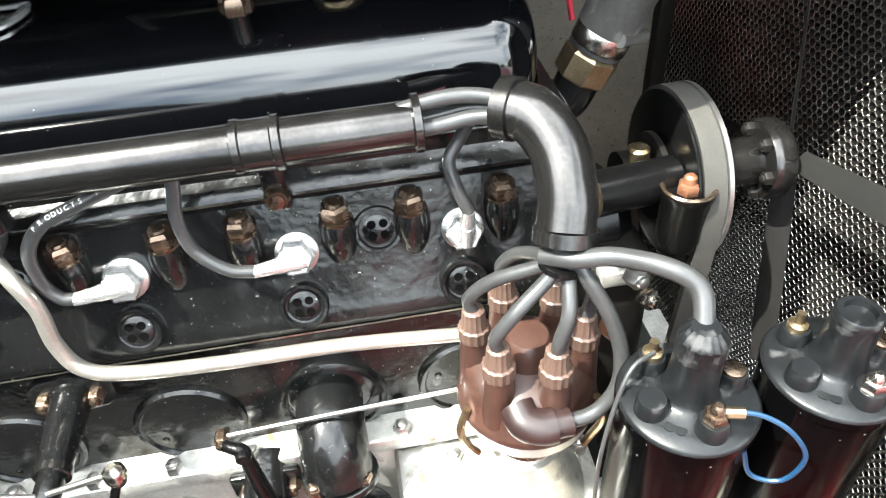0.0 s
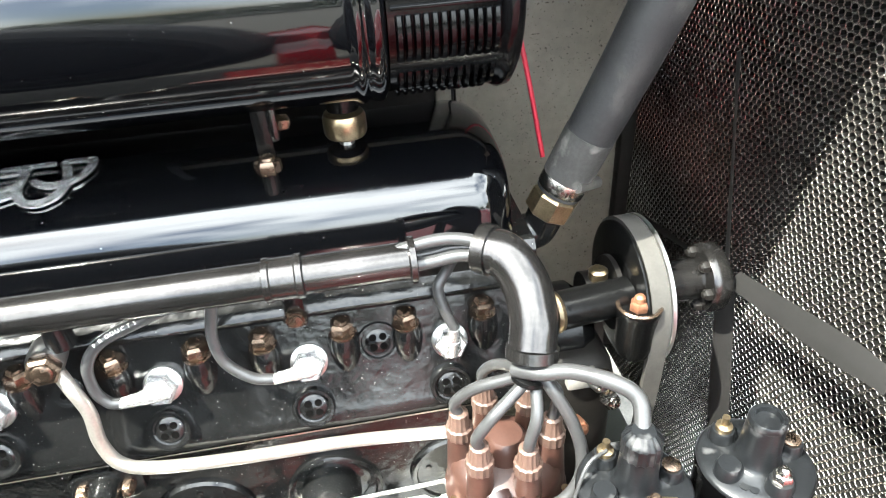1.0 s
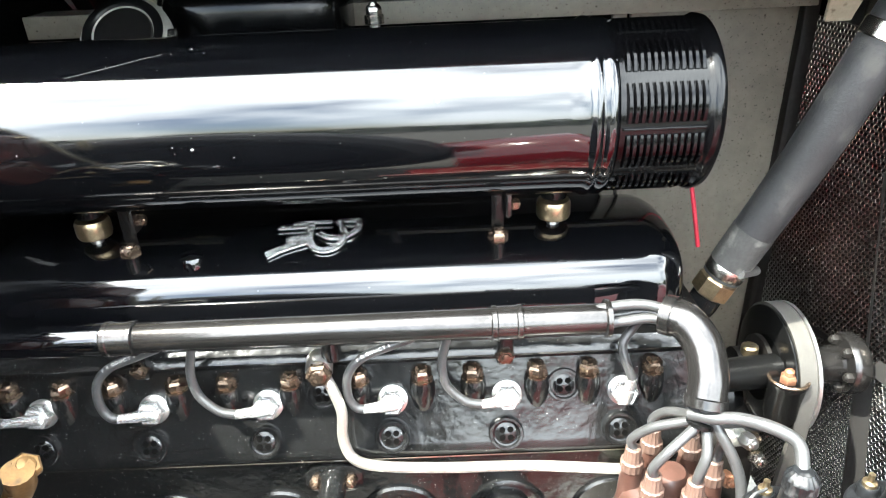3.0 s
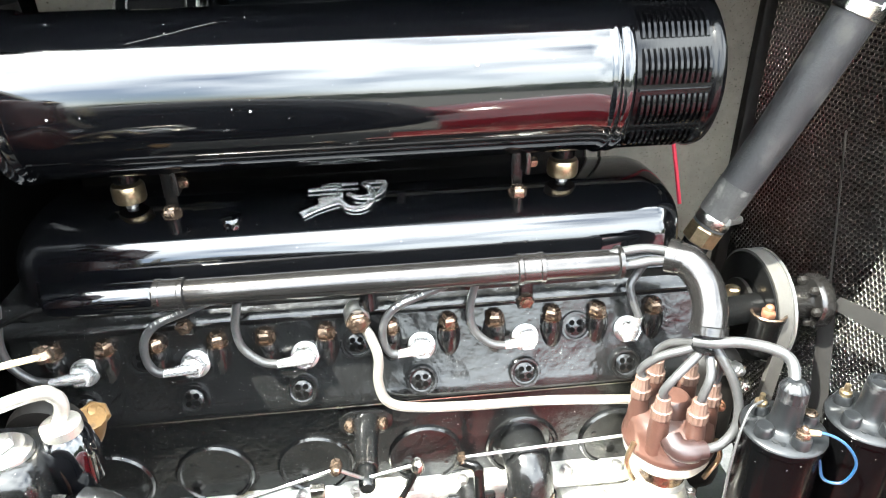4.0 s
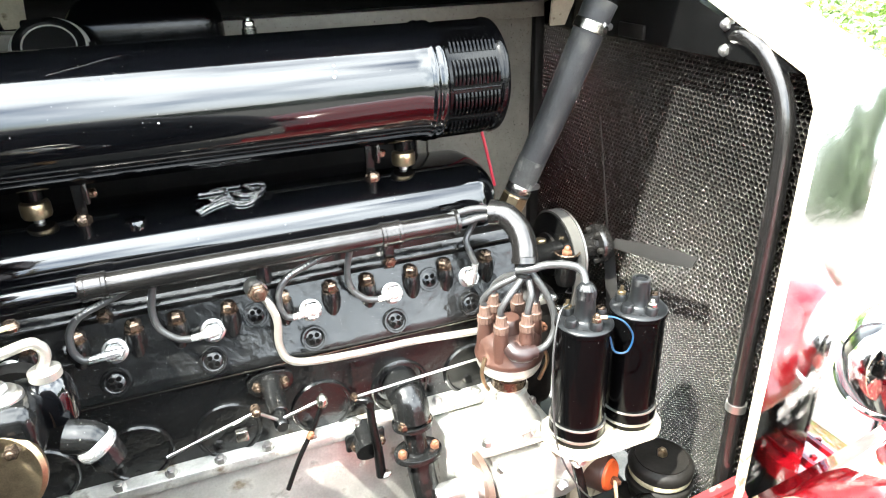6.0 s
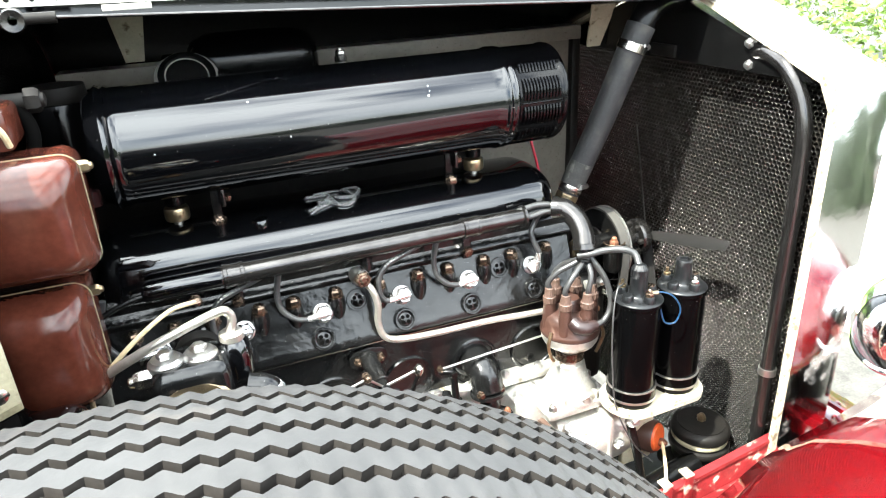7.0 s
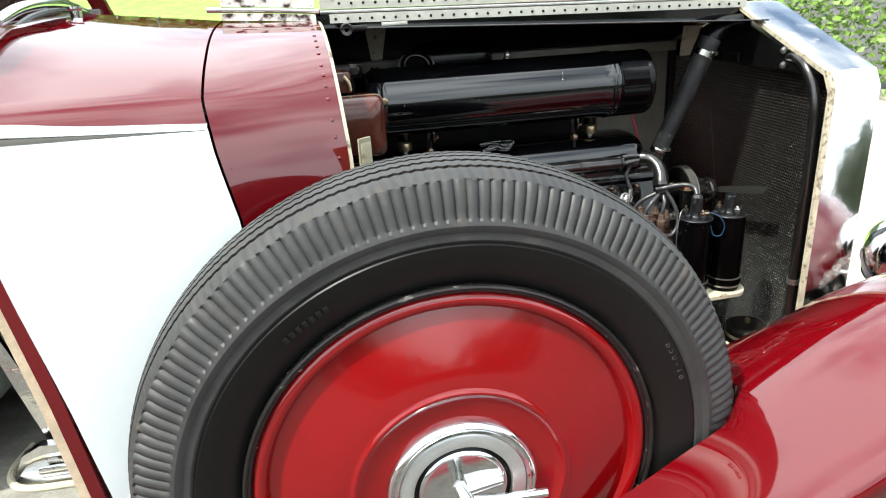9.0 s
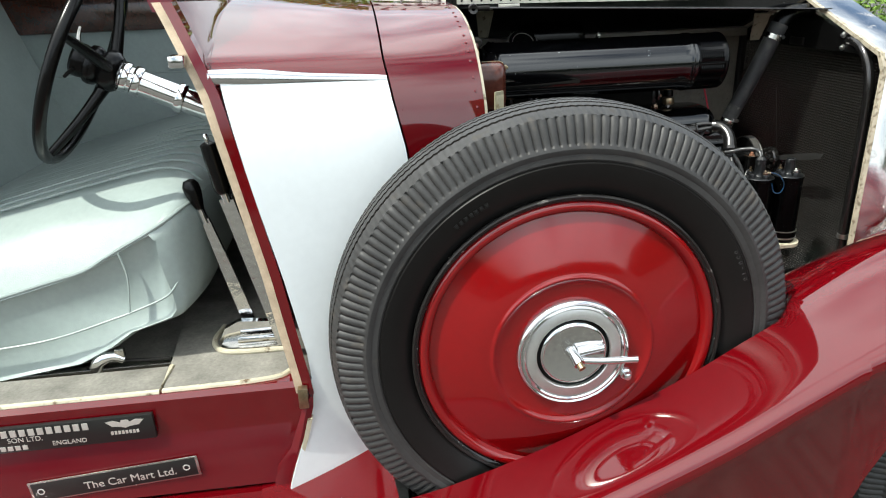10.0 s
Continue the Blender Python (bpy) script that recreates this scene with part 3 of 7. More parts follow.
part("bulkhead", loft(bmesh.new(), [[Vector((x, y, z)) for y, z in wallp] for x in (-0.722, -0.706)]), BLACK, car, "black engine bulkhead")
BKT = Matrix.Translation((-0.660, -0.3995, 1.060)) @ Matrix.Rotation(radians(37), 4, "Z")
bracket = part("bulkhead_bracket", rbox((-0.0125, 0.0, 0.100), (0.0125, 0.004, 0.1915), 0.0012, m=BKT), OLDPAINT, car, "pale aged bracket with a screw")
# leg added in flat black, standing for the darkness under the bracket
part("bracket_leg", rbox((-0.010, 0.0005, 0.0), (0.008, 0.0035, 0.099), 0.002, m=BKT), DEEPSHADE, bracket, "black bracket leg, added for the dark below")
part("bracket_pad", rbox((-0.0095, -0.0012, 0.106), (0.0115, 0.003, 0.184), 0.001, m=BKT), AGED, bracket, "worn ivory pad")
part("bracket_screw", lathe([(0.0055, 0), (0.0055, 0.0015), (0.0040, 0.0025)], BKT @ at(0.0, -0.001, 0.118, TO_EYE), 18), NICKEL, bracket)
part("screw_slot", rbox((-0.005, -0.0042, 0.1173), (0.005, -0.0030, 0.1187), 0, m=BKT), DARK, bracket)

# closed far side of the bonnet, seen from inside, and the folded near side lying on it
bonnet = thing("bonnet", (-0.2, 0.3, 0.7), "dark-lined engine bonnet with a riveted centre hinge, near side folded open", "bonnet")
bm = bmesh.new()
FRONT_B = [(0.10, 1.390), (0.13, 1.384), (0.20, 1.354), (0.28, 1.324), (0.36, 1.294), (0.425, 1.268), (0.452, 1.235), (0.455, 1.00), (0.457, 0.62)]
REAR_B = [(0.10, 1.409), (0.18, 1.406), (0.30, 1.395), (0.40, 1.375), (0.47, 1.347), (0.52, 1.307), (0.555, 1.257), (0.60, 1.05), (0.65, 0.62)]
rings = []
for k in range(9):
    u = k / 8
    ring = [(a * (1 - u) + c * u, b * (1 - u) + d * u) for (a, b), (c, d) in zip(REAR_B, FRONT_B)]
    x = -0.70 + 0.99 * u
    rings.append([Vector((x, y, z)) for y, z in ring] + [Vector((x, y + 0.006, z + 0.006)) for y, z in ring[::-1]])
part("far_side", loft(bm, rings, cap="strip"), BLACK, bonnet, "black inner face of the closed bonnet side")
bm = bmesh.new()
rings = []
for k in range(9):
    u = k / 8
    ring = [(a * (1 - u) + c * u, b * (1 - u) + d * u + 0.016) for (a, b), (c, d) in zip(REAR_B[:7], FRONT_B[:7])]
    x = -0.70 + 0.99 * u
    rings.append([Vector((x, y, z)) for y, z in ring] + [Vector((x, y + 0.004, z + 0.006)) for y, z in ring[::-1]])
part("folded_side", loft(bm, rings, cap="strip"), RED, bonnet, "deep red folded bonnet side")


def hinge_z(x):
    return 1.4045 - 0.021 * (x + 0.70) / 0.99


def rod_z(x):
    return 1.3982 - 0.042 * (x + 0.70)


def hinge_strip(x0, x1, y, z0, z1, thick):
    return loft(bmesh.new(), [[Vector((x, y, hinge_z(x) + z0)), Vector((x, y, hinge_z(x) + z1)), Vector((x, y + thick, hinge_z(x) + z1)), Vector((x, y + thick, hinge_z(x) + z0))] for x in (x0, (x0 + x1) / 2, x1)])


part("hinge_leaf", hinge_strip(-0.672, 0.285, 0.060, 0.000, 0.018, 0.0055), HINGE, bonnet, "riveted pale hinge leaf")
part("hinge_tube", tube([(-0.69, 0.072, hinge_z(-0.69) + 0.0225), (0.285, 0.072, hinge_z(0.285) + 0.0225)], 0.005), STEEL, bonnet, "bright hinge tube")
part("upper_hinge_leaf", hinge_strip(-0.69, 0.285, 0.067, 0.028, 0.048, 0.008), HINGE, bonnet, "riveted bright hinge leaf with flaked paint")
hr = shared("hinge_rivet", lathe([(0.0032, 0), (0.0028, 0.0014), (0.0012, 0.002)], n=8), DARK)
for k in range(38):
    x = -0.66 + k * 0.0250
    again("hinge_rivet", hr, at(x, 0.060, hinge_z(x) + 0.008, TO_EYE), bonnet)
    again("hinge_rivet", hr, at(x + 0.01, 0.067, hinge_z(x) + 0.038, TO_EYE), bonnet)
# web from rail to rod is added, to darken the silencer's top reflection
part("hinge_bar", loft(bmesh.new(), [[Vector((x, y, z)) for y, z in ((0.066, hinge_z(x) + 0.016), (0.104, hinge_z(x) + 0.016), (0.104, rod_z(x) - 0.008), (0.066, rod_z(x) - 0.007), (-0.025, rod_z(x) - 0.001), (-0.025, rod_z(x) + 0.001), (0.066, rod_z(x) - 0.003))] for x in (-0.70, -0.2, 0.285)]), ENAMEL, bonnet, "black rail below the hinge, with a web added for dark reflections")
part("hinge_plate", rbox((-0.566, 0.0602, 1.3925), (-0.511, 0.0655, 1.4000), 0.001), HINGE, bonnet, "small pale plate under the hinge")
part("support_rod", tube([(-0.625, -0.025, rod_z(-0.625)), (0.285, -0.025, rod_z(0.285))], 0.0018, 8), GUN, bonnet, "thin grey support rod")
part("rod_eye", lathe([(0.0045, -0.005), (0.011, -0.006), (0.013, 0.0), (0.011, 0.006), (0.0045, 0.005)], at(-0.646, -0.025, 1.3935, TO_EYE), 20, cap="loop"), GUN, bonnet, "grimy eye at the rod's end")
part("rod_collar", tube([(-0.636, -0.025, 1.3945), (-0.606, -0.025, rod_z(-0.606))], 0.006, 10), DARK, bonnet)
# pale curved stays under the far side
for x, y0, z0 in ((-0.550, 0.335, 1.374), (0.250, 0.22, 1.338)):
    bm = bmesh.new()
    rings = []
    for k in range(7):
        u = k / 6
        w = 0.026 * (1 - 0.45 * u)
        y, z = y0 + 0.03 * u, z0 - 0.075 * u
        rings.append([Vector((x - w, y, z)), Vector((x + w, y, z)), Vector((x + w, y + 0.004, z + 0.003)), Vector((x - w, y + 0.004, z + 0.003))])
    part("stay", loft(bm, rings), CREAM, bonnet, "pale tapering stay")

# far inner wing panel with its bright rail
far_panel = thing("inner_wing_panel", (0.0, 0.33, 0.6), "speckled grey sheet-metal panel on the far side of the engine bay", "panel")
part("sheet", rbox((0.045, 0.335, 0.62), (0.250, 0.345, 1.285), 0.002), PANEL, far_panel)
part("edge_flange", rbox((0.248, 0.318, 0.62), (0.266, 0.334, 1.285), 0.002), DARK, far_panel)
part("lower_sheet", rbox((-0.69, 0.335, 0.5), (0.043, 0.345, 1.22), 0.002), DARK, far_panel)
part("rail", rbox((-0.66, 0.29, 1.288), (0.245, 0.336, 1.300), 0.003), STEEL, far_panel, "bright steel rail")
part("rail_lip", rbox((-0.66, 0.286, 1.275), (0.245, 0.2895, 1.300), 0.001), PANEL, far_panel)
part("post", rbox((0.02, 0.325, 0.75), (0.038, 0.334, 1.27), 0.002), PANEL, far_panel)
st = thing("rail_stud", (-0.254, 0.195, 1.27), "small bright stud with a hexagon nut", "stud")
part("nut", hexnut(0.008, 0.010, at(-0.254, 0.195, 1.298)), NICKEL, st)
part("shank", tube([(-0.254, 0.195, 1.20), (-0.254, 0.195, 1.298)], 0.005), STEEL, st)
part("flange", lathe([(0.010, 1.290), (0.010, 1.298)], at(-0.254, 0.195, 0), 14), NICKEL, st)
solid("red_tag_strip", tube([(0.070, 0.255, 1.245), (0.082, 0.235, 1.18), (0.094, 0.205, 1.10), (0.104, 0.183, 1.025)], 0.0026), PINKRED, "thin bright red plastic strip hanging behind the engine", "strip")


# ---- front wing ----
CREST = [(-1.20, 0.535), (-1.0, 0.555), (-0.86, 0.578), (-0.73, 0.618), (-0.6, 0.668), (-0.4, 0.762), (-0.28, 0.832), (-0.14, 0.912), (0.0, 0.985), (0.15, 1.035), (0.35, 1.06), (0.6, 1.02), (0.8, 0.92), (1.0, 0.76), (1.1, 0.62)]
INNER = [(-0.3, 0.64), (-0.19, 0.67), (0.0, 0.710), (0.08, 0.736), (0.155, 0.776), (0.276, 0.798), (0.343, 0.813), (0.5, 0.845), (0.7, 0.82), (1.0, 0.66), (1.1, 0.55)]
SMC = smooth_path([(x, 0, z) for x, z in CREST], 6)
SMI = smooth_path([(x, 0, z) for x, z in INNER], 6)


def crest(x):
    return float(np.interp(x, [p.x for p in SMC], [p.z for p in SMC]))


def inner(x):
    return float(np.interp(x, [p.x for p in SMI], [p.z for p in SMI]))


def arch_z(x):
    """Lower edge of the skirt: the opening for the front wheel."""
    d = 0.30 - (x - 0.37) ** 2
    return 0.42 + math.sqrt(d) if d > 0 else 0.35


def wing_outer(x):
    """Outline from the crest outward, over the rolled shoulder and down the skirt."""
    zc = crest(x)
    low = max(arch_z(x), 0.36) if x < 0.90 else zc - 0.2
    low = min(low, zc - 0.11)
    return [(-0.722, zc), (-0.750, zc - 0.002), (-0.795, zc - 0.007), (-0.838, zc - 0.013), (-0.868, zc - 0.018), (-0.884, zc - 0.023), (-0.892, zc - 0.034), (-0.890, zc - 0.060), (-0.878, zc - 0.10 if zc - 0.10 > low else low + 0.004), (-0.884, low), (-0.874, low - 0.004)]


wing = thing("front_wing", (0.2, -0.6, 0.4), "glossy deep red sweeping front wing with a spare wheel well", "wing")
bm = bmesh.new()
rings = []
for k in range(61):
    x = -0.170 + (1.08 + 0.170) * k / 60
    zc, zi = crest(x), inner(x)
    a = [(-0.335, zi - 0.03), (-0.34, zi), (-0.40, zi + (zc - zi) * 0.26), (-0.47, zi + (zc - zi) * 0.51), (-0.55, zi + (zc - zi) * 0.75), (-0.62, zi + (zc - zi) * 0.905), (-0.67, zi + (zc - zi) * 0.975), (-0.70, zc - 0.0015)]
    o = a + wing_outer(x)
    r = [Vector((x, y, z)) for y, z in o]
    rings.append(r + [Vector((x, y + 0.002, z - 0.008)) for y, z in o[::-1]])
part("wing_crown", loft(bm, rings, cap="strip"), RED, wing, sharp=60)
bm = bmesh.new()
rings = []
for k in range(81):
    x = -1.22 + (-0.170 + 1.22) * k / 80
    zc = crest(x)
    y0 = -0.530 if x < -0.945 else (-0.725 if x > -0.920 else -0.530 - 0.195 * (x + 0.945) / 0.025)
    if x > -0.30:
        y0 = interp([(-0.30, -0.725), (-0.265, -0.724), (-0.235, -0.719), (-0.215, -0.711), (-0.198, -0.699), (-0.184, -0.684), (-0.170, -0.664)], x)
    up = interp([(-1.14, 0.004), (-0.96, 0.036), (-0.93, 0.030), (-0.915, -0.010)], x)
    o = [(y0 + 0.003, zc - 0.05), (y0, zc + up), (y0 - 0.04 if x < -0.945 else y0 - 0.010, zc + max(up * 0.55, -0.003) if x < -0.92 else zc - 0.003)] + wing_outer(x)
    r = [Vector((x, y, z)) for y, z in o]
    rings.append(r + [Vector((x, y + 0.002, z - 0.008)) for y, z in o[::-1]])
part("wing_tail", loft(bm, rings, cap="strip"), RED, wing, sharp=60)
bm = bmesh.new()
rings = []
for k in range(25):
    a = math.pi * (1.26 + 0.68 * k / 24)
    x, z = -0.600 + 0.432 * math.cos(a), 0.845 + 0.432 * math.sin(a)
    x2, z2 = -0.600 + 0.440 * math.cos(a), 0.845 + 0.440 * math.sin(a)
    rings.append([Vector((x, -0.722, z)), Vector((x, -0.52, z)), Vector((x2, -0.52, z2)), Vector((x2, -0.722, z2))])
part("wheel_well", loft(bm, rings), BLACK, wing, "black lining of the spare wheel well")
part("running_board", rbox((-2.9, -0.88, 0.44), (-1.15, -0.555, 0.538), 0.012), RED, wing, "deep red running board apron")
part("step_trim", tube([(-1.03, -0.70, 0.556), (-0.99, -0.73, 0.560), (-0.95, -0.745, 0.563)], 0.012), CHROME, wing, "chrome step trim")
# valance between the wing and the frame rail
bm = bmesh.new()
rings = []
for k in range(13):
    x = -0.25 + 0.55 * k / 12
    zi = inner(x)
    zf = 0.654 + 0.145 * x
    rings.append([Vector((x, -0.338, zi - 0.012)), Vector((x, -0.300, zf - 0.012)), Vector((x, -0.252, zf - 0.045)), Vector((x, -0.252, zf - 0.057)), Vector((x, -0.300, zf - 0.024)), Vector((x, -0.338, zi - 0.026))])
part("valance", loft(bm, rings), CHIPPED, wing, "deep red valance, its paint chipped")
part("frame_flange", loft(bmesh.new(), [[Vector((x, y, 0.654 + 0.145 * x + z)) for y, z in ((-0.2515, -0.10), (-0.2505, -0.002), (-0.249, 0.0), (-0.241, 0.0), (-0.2395, -0.002), (-0.2395, -0.10))] for x in (-0.30, -0.1, 0.1, 0.286)]), CHIPPED, wing, "deep red frame flange, its paint chipped")
part("flange_edge", loft(bmesh.new(), [[Vector((x, y, 0.6545 + 0.145 * x + z)) for y, z in ((-0.2525, -0.004), (-0.2515, 0.0015), (-0.2385, 0.0015), (-0.2375, -0.004))] for x in (-0.30, -0.1, 0.1, 0.286)]), CHIPPED, wing, "chipped cream edge of the flange")
for x in (0.060, 0.100):
    zt = 0.654 + 0.145 * x
    part("tab", rbox((x, -0.2575, zt - 0.03), (x + 0.016, -0.2530, zt + 0.022), 0.002), CHIPPED, wing, "small red tab")
    part("tab_fold", rbox((x, -0.2575, zt + 0.0185), (x + 0.016, -0.238, zt + 0.023), 0.0015), RAILWHITE, wing)

# ---- front wheel under the wing and spare wheel ----
def tyre_mesh(R=0.423, bars=200):
    """Cross-section from one bead over the tread to the other, cut with zigzag grooves and ribbed shoulders. Axis is local z, outer face at +z."""
    side = [(0.040, 0.262), (0.052, 0.266), (0.064, 0.278), (0.074, 0.294), (0.081, 0.312), (0.0840, 0.328), (0.0848, 0.3335), (0.0820, 0.3355), (0.0822, 0.3375), (0.0840, 0.340),
            (0.0838, 0.349), (0.0855, 0.352), (0.0862, 0.358), (0.0845, 0.3625)]
    ribs = [(0.0815, 0.366), (0.0800, 0.371), (0.0775, 0.380), (0.0740, 0.390), (0.0700, 0.399), (0.0655, 0.4065)]
    crown = lambda w: R - 0.0155 * (abs(w) / 0.0655) ** 2.2
    tread = [(0.0640, 0.9, 0), (0.054, 0.3, 0)]
    for g in (0.0410, 0.0246, 0.0082, -0.0082, -0.0246, -0.0410):
        tread += [(g + 0.0058, 1, 0), (g + 0.0027, 1, 0), (g + 0.0018, 1, 1), (g - 0.0018, 1, 1), (g - 0.0027, 1, 0), (g - 0.0058, 1, 0)]
    tread += [(-0.054, 0.3, 0), (-0.0640, 0.9, 0)]
    sec = [(w, r, 0, 0) for w, r in side] + [(w, r, 1, 0) for w, r in ribs]
    sec += [(w, crown(w) - 0.0055 * d, 2, z) for w, z, d in tread]
    sec += [(-w, r, 1, 0) for w, r in ribs[::-1]] + [(-w, r, 0, 0) for w, r in side[::-1]]
    per = 6
    nt = bars * per
    w, r, kind, zz = (np.array(c, dtype=float) for c in zip(*sec))
    k = np.arange(nt)
    th = k * 2 * math.pi / nt
    tri = np.array([-1.0, -0.4, 0.4, 1.0, 0.4, -0.4])[k % per]
    fold = np.array([0.0, 0.52, 0.84, 0.97, 1.0, 0.90, 0.62])[k % 7]
    W = np.repeat(w[None, :], nt, 0)
    Rr = np.repeat(r[None, :], nt, 0)
    rib = (kind == 1)[None, :]
    W = W + np.where(rib, np.sign(W) * (fold[:, None] - 0.75) * 0.0032, 0)
    Rr = Rr + np.where(rib, (fold[:, None] - 0.75) * 0.0024, 0)
    W = W + np.where((kind == 2)[None, :], zz[None, :] * tri[:, None] * 0.0021, 0)
    X, Y = Rr * np.cos(th)[:, None], Rr * np.sin(th)[:, None]
    co = np.stack([X, Y, W], -1).reshape(-1, 3)
    m = len(sec)
    i, j = np.meshgrid(np.arange(nt), np.arange(m - 1), indexing="ij")
    i2 = (i + 1) % nt
    f = np.stack([i * m + j, i2 * m + j, i2 * m + j + 1, i * m + j + 1], -1).reshape(-1, 4)
    me = bpy.data.meshes.new("tyre")
    me.from_pydata(co.tolist(), [], f.tolist())
    me.polygons.foreach_set("use_smooth", [True] * len(me.polygons))
    me.set_sharp_from_angle(angle=radians(24))
    me.materials.append(TYRE)
    me.materials.append(WALL)
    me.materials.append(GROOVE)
    wall = (kind[:-1] == 0) & (r[:-1] < 0.337)
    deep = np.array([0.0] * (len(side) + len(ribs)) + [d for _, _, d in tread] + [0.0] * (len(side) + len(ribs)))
    # groove faces get the muddy colour that also carries their shade
    mud_shade = (deep[:-1] + deep[1:]) > 0.5
    me.polygons.foreach_set("material_index", np.tile(wall.astype(int) + 2 * mud_shade.astype(int), nt))
    return me


TYRE_MESH = tyre_mesh()
HUB = (-0.600, -0.630, 0.845)


def wheel(name, pos, label, parent=None):
    """A covered wheel; its outer face looks out of the car's flank."""
    w = None if parent else thing(name, pos, label, "wheel")
    m = at(*pos, TO_EYE)
    rim_ = part(name if parent else "rim", lathe([(0.235, 0.05), (0.262, 0.060), (0.2690, 0.0715), (0.2725, 0.0745), (0.2770, 0.0750), (0.2800, 0.0725), (0.2805, 0.066), (0.276, 0.052), (0.20, 0.04)], m, 96), RIMBLACK, parent or w, label if parent else "black enamelled rim edge worn to bright metal", sharp=60)
    w = w or rim_
    part("rim_bead", lathe([(0.2735, 0.0744), (0.2745, 0.0768), (0.2768, 0.0778), (0.2790, 0.0766), (0.2798, 0.0738)], m, 96, cap="loop"), WORNRIM, w, "rim edge worn to bright metal in places")
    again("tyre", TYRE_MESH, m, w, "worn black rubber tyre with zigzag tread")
    disc = part("wheel_disc", lathe([(0.268, 0.060), (0.2685, 0.068), (0.265, 0.0735), (0.259, 0.0752), (0.253, 0.0735), (0.2505, 0.0690), (0.247, 0.0630), (0.21, 0.0742), (0.175, 0.0848), (0.150, 0.0917),
                                     (0.1465, 0.0918), (0.1445, 0.0945), (0.1415, 0.0957), (0.1385, 0.0945), (0.1365, 0.0920), (0.125, 0.0910), (0.105, 0.089), (0.09, 0.0885), (0.0, 0.088)], m, 96), DISCRED, w, "glossy deep red wheel disc", sharp=60)
    part("hub_ring", lathe([(0.1015, 0.086), (0.1015, 0.0935), (0.0995, 0.0990), (0.0965, 0.1010), (0.0940, 0.1000), (0.0930, 0.0985), (0.0915, 0.1010), (0.0885, 0.1020), (0.0860, 0.1000), (0.0850, 0.0950)], m, 72, cap="loop"), CHROME, w, "chrome hub ring")
    part("hub_face", lathe([(0.0852, 0.090), (0.0850, 0.0990), (0.0835, 0.1000), (0.0675, 0.1005), (0.0660, 0.0990), (0.0655, 0.092)], m, 72, cap="loop"), SATIN, w, "satin grey hub face")
    part("hub_gap", lathe([(0.0660, 0.089), (0.0660, 0.0935), (0.057, 0.0935)], m, 48), BLACK, w)
    cap = part("hub_cap", lathe([(0.0590, 0.09), (0.0590, 0.0970), (0.0570, 0.0992), (0.0545, 0.1000), (0.0530, 0.0994), (0.0, 0.1005)], m, 48), CHROME, w, "chrome hub cap")
    return w, disc, cap


spare, disc, cap = wheel("spare_wheel", HUB, "side-mounted spare wheel with a deep red disc and black tyre")
hx, hy, hz = HUB[0], HUB[1] - 0.10, HUB[2]
part("lock_bar", tube([(hx + 0.004, hy - 0.006, hz + 0.006), (hx + 0.026, hy - 0.006, hz + 0.009), (hx + 0.050, hy - 0.004, hz + 0.010)], 0.0075, 14, radii=(0.009, 0.0065)), CHROME, cap, "chrome arm of the lock")
part("lock_spindle", tube([(hx - 0.006, hy + 0.002, hz + 0.007), (hx - 0.002, hy - 0.012, hz + 0.001), (hx + 0.002, hy - 0.026, hz - 0.006)], 0.0100, 18), CHROME, cap, "chrome lock spindle")
part("lock_barrel", tube([(hx + 0.001, hy - 0.024, hz - 0.005), (hx + 0.004, hy - 0.034, hz - 0.010)], 0.0066), BRASS, cap, "brass lock barrel")
part("lock_lever", tube([(hx + 0.002, hy - 0.016, hz - 0.003), (hx + 0.050, hy - 0.018, hz - 0.008), (hx + 0.106, hy - 0.020, hz - 0.010)], 0.0066), CHROME, cap, "chrome lock lever")
part("valve_cap", lathe([(0.0095, 0), (0.0115, 0.003), (0.0105, 0.008), (0.007, 0.010), (0.0065, 0.018), (0.003, 0.020)], at(hx + 0.098, hy + 0.012, hz - 0.054, TO_EYE)), CHROME, disc, "small chrome stud")
# raised sidewall lettering
for words, ang, rr, size in (("650-18", 24.0, 0.328, 0.014),):
    for i, ch in enumerate(words):
        a = radians(ang - (i - 2.5) * 2.0)
        p = Vector((HUB[0] + rr * math.cos(a), HUB[1] - 0.0838, HUB[2] + rr * math.sin(a)))
        text_mesh("sidewall_letter", ch, size, Matrix.Translation(p) @ Matrix.Rotation(radians(90), 4, "X") @ Matrix.Rotation(a - math.pi / 2, 4, "Z"), TYRE, spare)
for a0, rr, cnt in ((118.0, 0.312, 7), (232.0, 0.338, 9)):
    for i in range(cnt):
        a = radians(a0 + i * 1.8)
        p = Vector((HUB[0] + rr * math.cos(a), HUB[1] - 0.0815, HUB[2] + rr * math.sin(a)))
        part("sidewall_bar", rbox((-0.0035, -0.004, 0), (0.0028, 0.004, 0.0022), 0.0004, m=Matrix.Translation(p) @ Matrix.Rotation(radians(90), 4, "X") @ Matrix.Rotation(a - math.pi / 2, 4, "Z")), WALL, spare)
wheel("front_wheel", (0.46, -0.62, 0.425), "front road wheel with black tyre under the wing", car)

# ---- radiator ----
RX = 0.306
rad = thing("radiator", (RX, MID, 0.5), "black honeycomb radiator in a bright chrome shell", "radiator")
YN, YF, ZT, ZB = -0.238, 0.422, 1.258, 0.52
bm_v, bm_f = [], []
pitch_y, pitch_z, dep = 0.0080, 0.0069, 0.008
